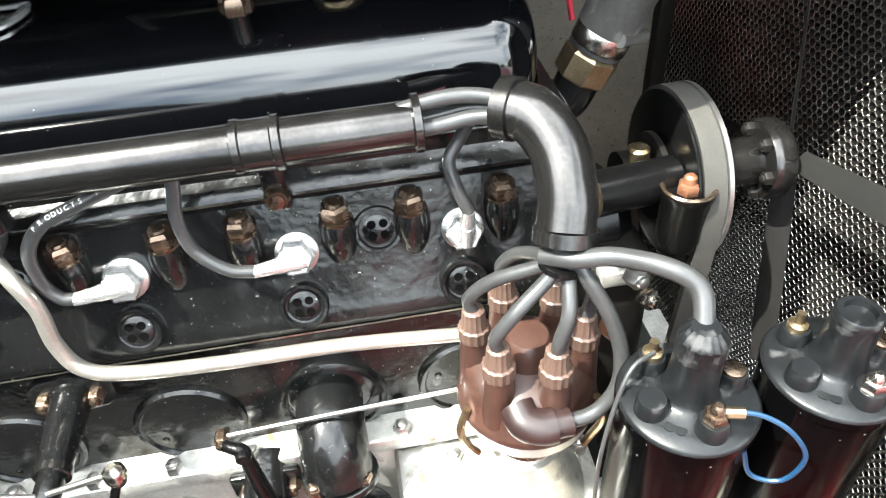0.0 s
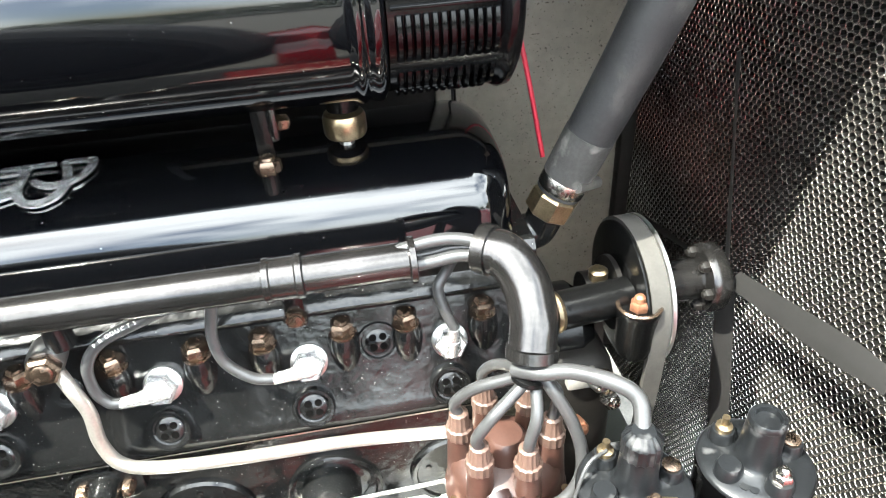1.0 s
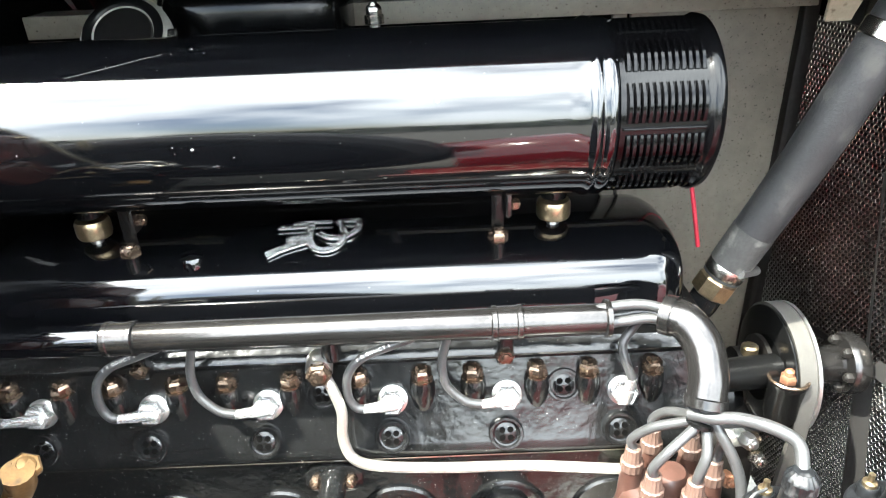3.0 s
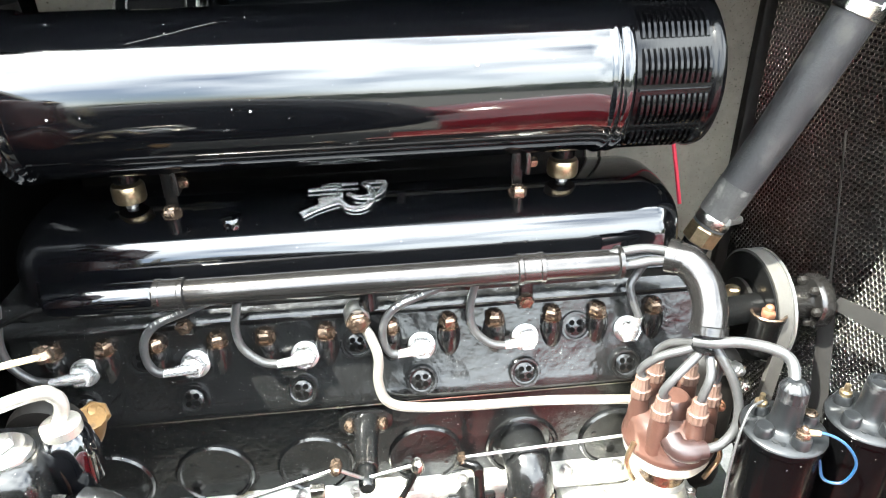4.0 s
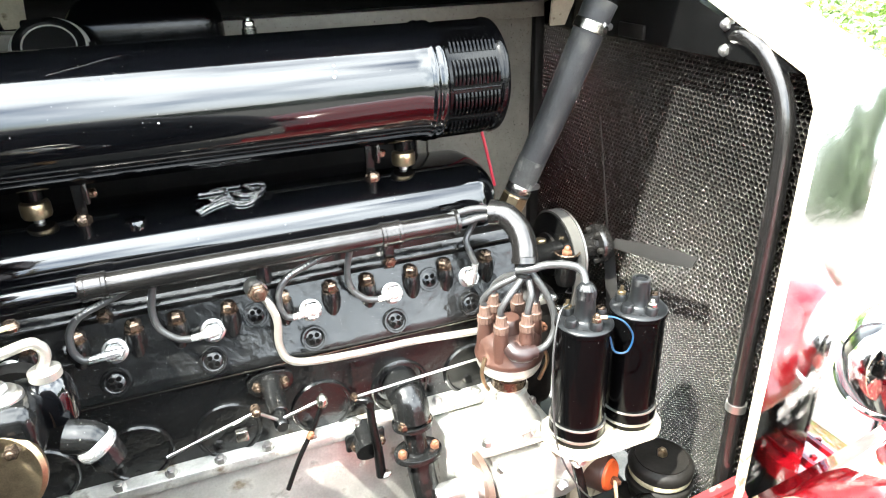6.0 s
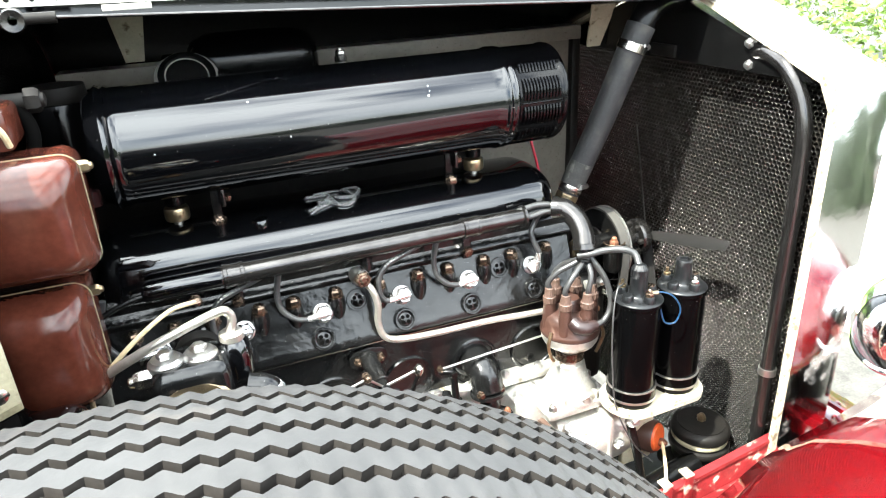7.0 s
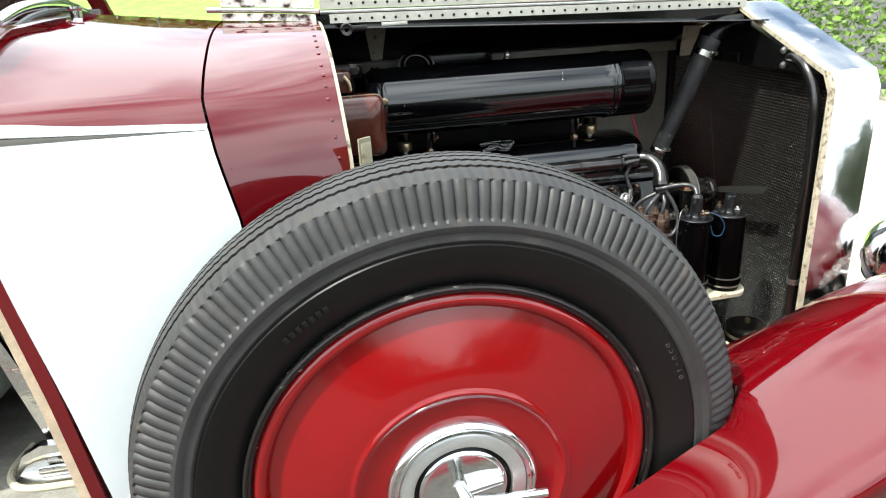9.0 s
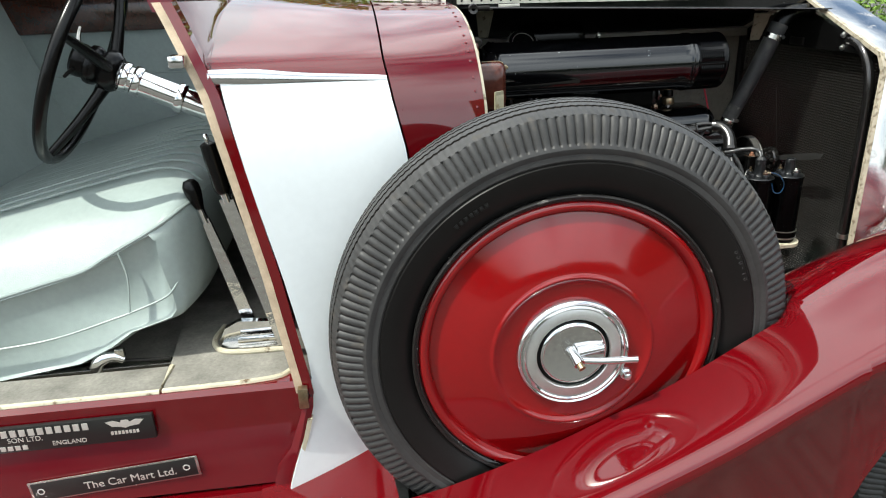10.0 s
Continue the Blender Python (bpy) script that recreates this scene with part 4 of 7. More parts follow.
def cell(cy, cz):
    """One hexagonal tube mouth: a thin rim ring and the bore behind it."""
    k = len(bm_v)
    ro, ri = 0.00463, 0.0036
    for r, x in ((ro, RX + 0.0010), (ri, RX - 0.0013), (ri * 0.90, RX + dep)):
        for i in range(6):
            a = math.pi / 3 * i + math.pi / 6
            bm_v.append((x, cy + r * math.cos(a), cz + r * math.sin(a)))
    for j in (0, 6):
        for i in range(6):
            i2 = (i + 1) % 6
            bm_f.append((k + j + i, k + j + 6 + i, k + j + 6 + i2, k + j + i2))
row = 0
z = ZB
while z < ZT:
    y = YN + (pitch_y / 2 if row % 2 else 0)
    while y < YF:
        cell(y, z)
        y += pitch_y
    z += pitch_z
    row += 1
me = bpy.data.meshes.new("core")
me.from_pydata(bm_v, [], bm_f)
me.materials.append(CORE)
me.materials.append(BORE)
# shade painted into the bores: rims bright, tube walls dark
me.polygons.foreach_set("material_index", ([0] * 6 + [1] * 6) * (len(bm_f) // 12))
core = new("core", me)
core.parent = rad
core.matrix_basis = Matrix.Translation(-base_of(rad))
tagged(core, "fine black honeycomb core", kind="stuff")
part("core_backing", rbox((RX + 0.008, YN - 0.0065, ZB), (RX + 0.03, YF + 0.015, ZT - 0.004), 0), BLACK, rad)


def shell_line(dy=0.0, dz=0.0):
    """Outline of the radiator shell: flank, shoulder and sloping roof, mirrored about the middle."""
    hw = 0.358 + dy
    half = [(-hw, 0.50), (-hw, 1.235 + dz), (-hw + 0.018, 1.268 + dz), (-0.02, 1.392 + dz), (0.0, 1.394 + dz)]
    return [(MID + y, z) for y, z in half] + [(MID - y, z) for y, z in half[-2::-1]]


bm = bmesh.new()
rings = []
for x in (0.2835, 0.2865, 0.300, 0.318, 0.335, 0.352, 0.368, 0.380, 0.3855):
    b = -0.0022 * ((x - 0.335) / 0.05) ** 2
    rings.append([Vector((x, y, z)) for y, z in shell_line(b, b)] + [Vector((x, y, z)) for y, z in shell_line(-0.012, -0.012)[::-1]])
part("shell", loft(bm, rings, cap="strip"), SHELL, rad, "bright chrome radiator shell")
bm = bmesh.new()
rings = [[Vector((x, y, z)) for y, z in shell_line(-0.0015, -0.0015)] + [Vector((x, y, z)) for y, z in shell_line(-0.0095, -0.0095)[::-1]] for x in (0.2715, 0.2825)]
part("landing_strip", loft(bm, rings, cap="strip"), RAILWHITE, rad, "chipped cream bonnet landing strip")
# header tank
bm = bmesh.new()
tank = [(MID - 0.318, 1.258), (MID - 0.305, 1.266), (MID - 0.02, 1.368), (MID + 0.02, 1.368), (MID + 0.305, 1.266), (MID + 0.318, 1.258)]
rings = [[Vector((x, y, z)) for y, z in tank] for x in (0.272, 0.276, 0.33)]
part("header_tank", loft(bm, rings), BLACK, rad, "black header tank")
part("overflow_pipe", tube([(0.285, -0.105, 1.282), (0.278, -0.135, 1.285), (0.275, -0.175, 1.268), (0.277, -0.208, 1.215), (0.279, -0.216, 1.12), (0.280, -0.217, 0.9), (0.281, -0.218, 0.55)], 0.0115, 14), GUN, rad, "black bent pipe with worn highlights")
for y, z in ((-0.105, 1.298), (-0.108, 1.268)):
    part("pipe_nut", hexnut(0.008, 0.01, at(0.278, y, z, Matrix.Rotation(radians(-90), 4, "Y"))), STEEL, rad)
part("pipe_clip", lathe([(0.0135, 0), (0.0135, 0.012)], at(0.2805, -0.2175, 0.80), 16), STEEL, rad)
part("tank_plate", rbox((0.266, 0.045, 1.262), (0.272, 0.105, 1.282), 0.002), DARK, rad, "worn maker's plate")
part("side_frame", rbox((0.284, -0.2475, 0.5), (0.30, -0.2385, 1.24), 0.002), BLACK, rad)
part("inner_side", rbox((0.262, 0.405, 0.5), (0.30, 0.435, 1.27), 0.002), BLACK, rad)

# ---- engine ----
engine = thing("engine", (-0.3, 0.1, 0.5), "six-cylinder engine with black head and block on an aluminium crankcase", "engine")
X0, X1 = -0.655, 0.045
HEADP = [(0.20, 0.915), (0.20, 1.046), (0.012, 1.046), (0.006, 1.040), (0.0065, 1.029), (0.0035, 1.0265), (-0.0015, 1.0225), (-0.0035, 1.0190), (-0.0025, 1.0160), (0.0030, 1.0130), (0.0075, 1.0060), (-0.006, 0.968), (-0.017, 0.938), (-0.021, 0.930), (-0.024, 0.924), (-0.024, 0.917), (-0.016, 0.9155)]
head = part("cylinder_head", loft(bmesh.new(), [[Vector((x, y, z)) for y, z in HEADP] for x in (X0, -0.4, -0.2, X1)]), BLOCK, engine, "gloss black cylinder head with specks")
part("gasket", rbox((X0 + 0.004, -0.0235, 0.9133), (X1 - 0.004, 0.15, 0.9149), 0), NICKEL, engine, "thin pale head gasket edge")
BLKP = [(0.20, 0.70), (0.20, 0.913), (-0.012, 0.913), (-0.014, 0.90), (-0.014, 0.80), (-0.014, 0.70)]
block = part("cylinder_block", loft(bmesh.new(), [[Vector((x, y, z)) for y, z in BLKP] for x in (X0, -0.4, -0.2, X1 - 0.01)]), BLOCK, engine, "black painted cylinder block")
NRM = Vector((0, -0.93, 0.36)).normalized()
# crankcase
bm = rbox((-0.62, -0.040, 0.779), (0.055, 0.20, 0.795), 0.003)
rbox((-0.62, -0.030, 0.50), (0.055, 0.20, 0.779), 0.012, bm)
rbox((-0.10, -0.085, 0.62), (0.05, -0.02, 0.776), 0.012, bm)
case = part("crankcase", bm, ALU, engine, "oil-stained cast aluminium crankcase")
nutS = shared("case_nut", hexnut(0.0075, 0.008), STEEL)
for k in range(11):
    again("case_nut", nutS, at(-0.57 + k * 0.06, -0.032, 0.795), engine)
# head studs with bosses and nuts
boss = bmesh.new()
rings = []
for zz, ry, r in ((-0.048, 0.004, 0.0105), (-0.03, 0.003, 0.0125), (-0.012, 0.0, 0.0128), (-0.004, 0.0, 0.0122), (0.0, 0.0, 0.0112)):
    rings.append([Vector((r * math.cos(a), ry + r * 1.1 * math.sin(a), zz)) for a in (2 * math.pi * i / 18 for i in range(18))])
boss = shared("stud_boss", loft(boss, rings), BLOCK)
nut = bmesh.new()
lathe([(0.0108, 0), (0.0108, 0.002)], bm=nut, n=16)
hexnut(0.0098, 0.0105, at(0, 0, 0.002), nut, dome=0.25)
nut = shared("head_nut", nut, COPPER, 30)
NUTX = [0.0, -0.061, -0.110, -0.171, -0.220, -0.281, -0.346, -0.407, -0.455, -0.516, -0.565, -0.615]
for i, x in enumerate(NUTX):
    again("stud_boss", boss, at(x, 0.001, 0.991), engine)
    again("head_nut", nut, at(x, 0.0, 0.991, Matrix.Rotation(radians(17 * i % 60), 4, "Z")), engine, "browned copper-coloured head nut")
# core plugs
plug = bmesh.new()
lathe([(0.0168, -0.004), (0.0168, 0.004), (0.0158, 0.0058), (0.0136, 0.0058), (0.0126, 0.0030), (0.0112, 0.0026), (0.0095, 0.0040), (0.0, 0.0045)], bm=plug, n=32)
plug = shared("core_plug", plug, BLOCK)
# flat black discs painted as the shaded holes of the plug
hole = shared("plug_hole", lathe([(0.0030, 0), (0.0030, 0.0006), (0.0016, 0.0006)], n=10), DEEPSHADE)
for x, y, z in [(-0.031, -0.021, 0.937), (-0.141, -0.021, 0.937), (-0.251, -0.021, 0.938), (-0.375, -0.021, 0.938), (-0.485, -0.021, 0.938), (-0.59, -0.021, 0.938), (-0.084, -0.002, 0.978), (-0.316, -0.002, 0.978), (-0.53, -0.002, 0.978)]:
    pl = again("core_plug", plug, toward((x, y + 0.003, z), NRM), engine)
    for a in range(4):
        o = Matrix.Rotation(radians(45 + 90 * a), 4, "Z") @ Vector((0.0056, 0, 0.0040))
        hh = new("plug_hole", hole)
        hh.parent = pl
        hh.matrix_basis = Matrix.Translation(o)
# discs on the block
dm = bmesh.new()
lathe([(0.042, -0.003), (0.042, 0.0025), (0.040, 0.005), (0.0370, 0.005), (0.0355, 0.0028), (0.0, 0.0028)], bm=dm, n=40)
dm = shared("block_disc", dm, BLOCK)
ds = shared("disc_screw", lathe([(0.0028, 0), (0.0026, 0.001), (0.001, 0.0012)], n=10), GUN)
for i, x in enumerate((-0.030, -0.139, -0.250, -0.373, -0.483, -0.59)):
    d = again("block_disc", dm, at(x, -0.014, 0.827, TO_EYE), engine)
    for a in range(3):
        o = Matrix.Rotation(radians(40 + 120 * a + 25 * i), 4, "Z") @ Vector((0.027, 0, 0.0028))
        s_ = new("disc_screw", ds)
        s_.parent = d
        s_.matrix_basis = Matrix.Translation(o)
# spark plugs and leads
PX = [-0.028, -0.139, -0.249, -0.369, -0.479, -0.587]
for i, x in enumerate(PX):
    base = Vector((x, -0.004, 0.972))
    sp = thing("spark_plug", base, "spark plug with a bright hexagonal terminal in the black head", "spark plug", "spark plugs")
    m = toward(base, NRM)
    part("seat_ring", lathe([(0.0145, -0.002), (0.0145, 0.003), (0.011, 0.005)], m, 20), STEEL, sp)
    part("plug_body", hexnut(0.0128, 0.013, m @ at(0, 0, 0.004), dome=0.25), ZINC, sp, sharp=25)
    tip = m @ Vector((0, 0, 0.019))
    way = Vector((0.05, -0.25, 1.0)) if i == 0 else Vector((-1.0, -0.12, -0.03))
    way.normalize()
    part("terminal", tube([tip - way * 0.007, tip + way * 0.011], 0.0056, 10), ZINC, sp)
    part("sleeve", tube([tip + way * 0.009, tip + way * 0.026], 0.0050, 10, radii=(0.0052, 0.0042)), ZINC, sp, "bright cable sleeve")
    e = tip + way * 0.025
    if i == 0:
        pts = [e, e + Vector((-0.006, 0.004, 0.016)), e + Vector((-0.009, 0.010, 0.032)), e + Vector((0.000, 0.014, 0.046)), (x + 0.008, -0.018, 1.066)]
    elif i % 2 == 1:
        pts = [e, e + Vector((-0.016, 0.001, 0.004)), e + Vector((-0.032, 0.004, 0.020)), e + Vector((-0.036, 0.006, 0.042)), e + Vector((-0.032, 0.008, 0.064)), (e.x - 0.026, -0.018, 1.064)]
    else:
        pts = [e, e + Vector((-0.008, 0.000, 0.003)), e + Vector((-0.014, 0.001, 0.016)), e + Vector((-0.012, 0.003, 0.038)), e + Vector((0.002, 0.006, 0.054)), e + Vector((0.028, 0.010, 0.063)), (e.x + 0.068, -0.014, 1.056)]
    lead = part("lead", tube(pts, 0.0042, 10), CABLE, sp, "dark grey ignition lead")
    if i in (2, 4):
        path = smooth_path(pts, 14)
        k0 = int(len(path) * 0.62)
        run = 0.0
        letters = list("PRODUCTS INC")
        for a_, b_ in zip(path[k0:], path[k0 + 1:]):
            run += (b_ - a_).length
            if run > 0.0036 and letters:
                run = 0.0
                ch = letters.pop(0)
                d = (b_ - a_).normalized()
                up = Vector((0, -0.75, 0.66))
                up = (up - d * up.dot(d)).normalized()
                rot = Matrix((d, up.cross(d), up)).transposed().to_4x4()
                if ch != " ":
                    text_mesh("lead_letter", ch, 0.0042, Matrix.Translation(a_ + up * 0.0042) @ rot, LETTER, sp, 0.0001)

# union and oil pipe
oil = thing("oil_pipe", (-0.30, -0.02, 0.93), "pale steel oil pipe clipped along the black head", "pipe")
part("pipe", tube([(-0.312, -0.014, 1.018), (-0.300, -0.028, 1.004), (-0.294, -0.031, 0.98), (-0.296, -0.032, 0.95), (-0.288, -0.034, 0.926), (-0.262, -0.035, 0.916), (-0.2, -0.035, 0.911), (-0.12, -0.035, 0.909), (-0.05, -0.038, 0.905), (0.01, -0.045, 0.905)], 0.0051, 12), PIPE, oil)
m = toward((-0.314, -0.002, 1.021), (0.12, -1, 0.05))
part("banjo_bolt", hexnut(0.012, 0.009, m @ at(0, 0, 0.022), dome=0.1), COPPER, oil, "brown banjo bolt")
part("banjo", lathe([(0.0115, 0), (0.0125, 0.004), (0.0125, 0.020), (0.0115, 0.022)], m, 20), STEEL, oil)

# conduit for the ignition leads
cond = thing("lead_conduit", (-0.3, -0.022, 1.05), "dark polished steel tube that carries the ignition leads", "conduit")
part("tube", lathe([(0.0108, -0.585), (0.0135, -0.580), (0.0135, -0.056), (0.0130, -0.050), (0.010, -0.050)], at(0, -0.022, 1.066, TO_X), 28), GUN, cond)
part("sleeve", lathe([(0.0085, -0.592), (0.0130, -0.589), (0.0146, -0.582), (0.0146, -0.497), (0.0138, -0.495)], at(0, -0.022, 1.066, TO_X), 28), ENAMEL, cond, "gloss black end sleeve")
part("end_ring", lathe([(0.0135, -0.056), (0.0168, -0.055), (0.0168, -0.051), (0.0135, -0.050)], at(0, -0.022, 1.066, TO_X), 28, cap="loop"), GUN, cond, "worn steel end ring")
for x in (-0.141, -0.480):
    part("clamp", lathe([(0.0136, x - 0.014), (0.0158, x - 0.013), (0.0158, x - 0.009), (0.0150, x - 0.008), (0.0150, x + 0.008), (0.0158, x + 0.009), (0.0158, x + 0.013), (0.0136, x + 0.014)], at(0, -0.022, 1.066, TO_X), 28), GUN, cond, "steel clamp")
    part("clamp_foot", rbox((x - 0.008, -0.010, 1.010), (x + 0.008, 0.012, 1.054), 0.003), BLOCK, cond)
    part("clamp_bolt", hexnut(0.0088, 0.009, at(x, -0.006, 1.022, TO_EYE), dome=0.2), COPPER, cond)
part("mount_post", lathe([(0.010, 1.03), (0.008, 1.056)], at(-0.30, -0.012, 0), 12), BLOCK, cond)
for k, (dy, dz) in enumerate(((0.0, 0.0075), (-0.005, -0.003), (0.006, -0.003))):
    part("lead", tube([(-0.07, -0.022 + dy, 1.066 + dz), (-0.04, -0.023 + dy, 1.070 + dz * 1.3), (-0.02, -0.026 + dy, 1.073 + dz), (0.002, -0.036 + dy * 0.7, 1.073 + dz * 0.7)], 0.0046, 10), CABLE, cond, "dark grey ignition lead")
elbow = thing("lead_elbow", (0.02, -0.07, 1.01), "dark bent steel elbow that feeds leads to the distributor", "elbow")
ep = [(-0.002, -0.034, 1.074), (0.009, -0.043, 1.072), (0.0175, -0.060, 1.061), (0.0185, -0.077, 1.045), (0.0145, -0.089, 1.028)]
part("bend", tube(ep, 0.0162, 24), GUN, elbow)
part("collar", tube([(-0.006, -0.031, 1.074), (0.001, -0.037, 1.0745)], 0.0178, 20), GUN, elbow)
part("lower_collar", tube([(0.0150, -0.088, 1.030), (0.0138, -0.091, 1.023)], 0.0178, 20), GUN, elbow)

# rocker cover
def cover_rings():
    prof = [(0.004, 1.046), (0.004, 1.0515), (0.010, 1.053), (0.0115, 1.062), (0.0130, 1.074), (0.0165, 1.085), (0.0225, 1.094), (0.0310, 1.1015), (0.044, 1.1075), (0.066, 1.1125), (0.10, 1.1145), (0.134, 1.1125), (0.156, 1.1075), (0.169, 1.1015), (0.1775, 1.094), (0.1835, 1.085), (0.187, 1.074), (0.1885, 1.062), (0.190, 1.053), (0.196, 1.0515), (0.196, 1.046)]
    a, b, R = -0.640, 0.033, 0.032
    xs = []
    for k in range(9):
        t = k / 8 * math.pi / 2
        xs.append((a + R - R * math.cos(t), R - R * math.sin(t)))
    xs += [(-0.4, 0), (-0.2, 0)]
    for k in range(8, -1, -1):
        t = k / 8 * math.pi / 2
        xs.append((b - R + R * math.cos(t), R - R * math.sin(t)))
    return [[Vector((x, 0.1 + (y - 0.1) * (1 - q / 0.096), 1.046 + (z - 1.046) * (1 - q / 0.075 * 0.75))) for y, z in prof] for x, q in xs]
cover = thing("rocker_cover", (-0.3, 0.1, 1.046), "gloss black enamelled rocker cover with a silver monogram badge", "rocker cover")
part("cover", loft(bmesh.new(), cover_rings()), ENAMEL, cover, sharp=50)
def dome_post(x, y, z, h=0.028):
    part("post", lathe([(0.009, 0), (0.0065, 0.006), (0.0062, h)], at(x, y, z - 0.012), 14), BLACK, cover)
    part("acorn_nut", hexnut(0.0098, 0.0095, at(x, y, z + h - 0.013), dome=0.3), COPPER, cover, "copper-brown acorn nut")
dome_post(-0.143, 0.037, 1.103)
dome_post(-0.482, 0.037, 1.103)
part("cap_post", lathe([(0.0135, 0), (0.0135, 0.012), (0.0115, 0.016), (0.0, 0.017)], at(-0.430, 0.044, 1.096), 20), ENAMEL, cover, "black capped post")
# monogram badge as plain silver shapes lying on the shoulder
def badge_pt(u, v):
    """u along the cover, v across its top"""
    y = 0.040 + v
    z = float(np.interp(y, [0.0225, 0.031, 0.044, 0.066, 0.10], [1.094, 1.1015, 1.1075, 1.1125, 1.1145])) + 0.0016
    return Vector((u, y, z))


def ribbon(line, wide, thick=0.0022):
    """A flat raised strip that follows the cover."""
    path = smooth_path([(u, v, 0) for u, v in line], 6)
    rings = []
    for k, p in enumerate(path):
        d = (path[min(k + 1, len(path) - 1)] - path[max(k - 1, 0)]).normalized()
        side = Vector((-d.y, d.x, 0)) * wide / 2
        a, b = p + side, p - side
        lo, hi = badge_pt(BX + a.x, a.y), badge_pt(BX + b.x, b.y)
        up = Vector((0, -0.25, 0.97)) * thick
        rings.append([lo, hi, hi + up, lo + up])
    return loft(bmesh.new(), rings)


BX = -0.360
bm = None
for line, wide in (([(0.000, 0.002), (0.018, 0.012), (0.036, 0.020)], 0.0075), ([(0.016, 0.022), (0.028, 0.026), (0.040, 0.030)], 0.0065), ([(0.004, 0.046), (0.020, 0.047), (0.038, 0.048)], 0.0045), ([(0.018, 0.055), (0.038, 0.056), (0.056, 0.056)], 0.0045),
                   ([(0.036, 0.058), (0.037, 0.040), (0.038, 0.024), (0.044, 0.010), (0.056, 0.006), (0.067, 0.012), (0.071, 0.026), (0.068, 0.042), (0.062, 0.056)], 0.0065),
                   ([(0.046, 0.034), (0.054, 0.026), (0.066, 0.024), (0.078, 0.030), (0.084, 0.044), (0.083, 0.058)], 0.0060), ([(0.062, 0.057), (0.074, 0.057), (0.084, 0.057)], 0.0050)):
    bm = join(bm, ribbon(line, wide))
part("badge", bm, ZINC, cover, "silver interlaced badge shape")

# air silencer
SY, SZ, SR = 0.050, 1.235, 0.0725
sil = thing("air_silencer", (-0.28, SY, SZ - SR), "large gloss black cylindrical air silencer with a louvred end", "air silencer")
prof = [(0.0, -0.612), (0.058, -0.612), (0.066, -0.608), (0.070, -0.600), (0.0745, -0.597), (0.0765, -0.594), (0.0745, -0.590), (0.0725, -0.588), (0.0755, -0.584), (0.0725, -0.579), (SR, -0.575), (SR, -0.095), (SR, -0.078),
        (0.0732, -0.0755), (0.0746, -0.0735), (0.0750, -0.0715), (0.0746, -0.0695), (0.0734, -0.0680), (0.0728, -0.0670), (0.0731, -0.0655), (0.0742, -0.0635), (0.0745, -0.0610), (0.0742, -0.0585), (0.0730, -0.0562), (0.0700, -0.055), (0.0, -0.055)]
part("body", lathe(prof, at(0, SY, SZ, TO_X), 96), ENAMEL, sil, "gloss black enamelled body", sharp=50)
part("end_cap", lathe([(0.0, -0.054), (0.0690, -0.054), (0.0690, 0.012), (0.0715, 0.015), (0.0735, 0.019), (0.0725, 0.024), (0.068, 0.027), (0.060, 0.028), (0.0, 0.026)], at(0, SY, SZ, TO_X), 96), LOUVRE, sil, "black louvred end cap", sharp=50)
lv = bmesh.new()
rings = []
for k in range(7):
    a = radians(-12.5 + 25 * k / 6)
    e = 0.25 + 0.75 * math.sin(math.pi * k / 6)
    rings.append([Vector((-0.0024, 0.0690 * math.sin(a), 0.0690 * math.cos(a))), Vector((-0.0012, (0.0690 + 0.0046 * e) * math.sin(a), (0.0690 + 0.0046 * e) * math.cos(a))),
                  Vector((0.0012, (0.0690 + 0.0046 * e) * math.sin(a), (0.0690 + 0.0046 * e) * math.cos(a))), Vector((0.0026, 0.0690 * math.sin(a), 0.0690 * math.cos(a)))])
lv = shared("louvre", loft(lv, rings), LOUVRE)
bar = shared("louvre_bar", rbox((-0.032, -0.0012, 0.0685), (0.032, 0.0012, 0.0718), 0.0005), LOUVRE)
for row_ in range(11):
    a = radians(360 / 11 * row_ + 8)
    for k in range(12):
        again("louvre", lv, at(-0.0475 + k * 0.0052, SY, SZ, Matrix.Rotation(a, 4, "X")), sil)
again("seam_bar", bar, at(-0.020, SY, SZ, Matrix.Rotation(radians(360 / 11 * 2.5 + 8), 4, "X")), sil)
# scratches and chips in the enamel
def on_drum(x, a, r=SR):
    return Vector((x, SY - r * math.sin(radians(a)), SZ + r * math.cos(radians(a))))


for line in (((-0.476, 42.7), (-0.460, 39.5), (-0.442, 35.7), (-0.424, 31.0), (-0.405, 26.4)), ((-0.448, 49.6), (-0.436, 50.2), (-0.426, 49.8)), ((-0.416, 44.5), (-0.411, 47.0), (-0.409, 49.8))):
    part("scratch", tube([on_drum(x, a) for x, a in line], 0.00018, 5, steps=2), GUN, sil, "bare scratch in the enamel")
for x, a, r in ((-0.383, 22.3, 0.0013), (-0.542, 89.0, 0.0014), (-0.382, 89.8, 0.0014), (-0.542, 22.2, 0.0012), (-0.426, 50.5, 0.0010), (-0.191, 56.3, 0.0010), (-0.193, 66.8, 0.0016), (-0.190, 62.0, 0.0008)):
    p = on_drum(x, a)
    part("paint_chip", lathe([(r, -0.0004), (r * 0.9, 0.0002), (0.0, 0.0003)], toward(p, p - Vector((x, SY, SZ))), 7), ZINC, sil, "bare chip in the enamel")

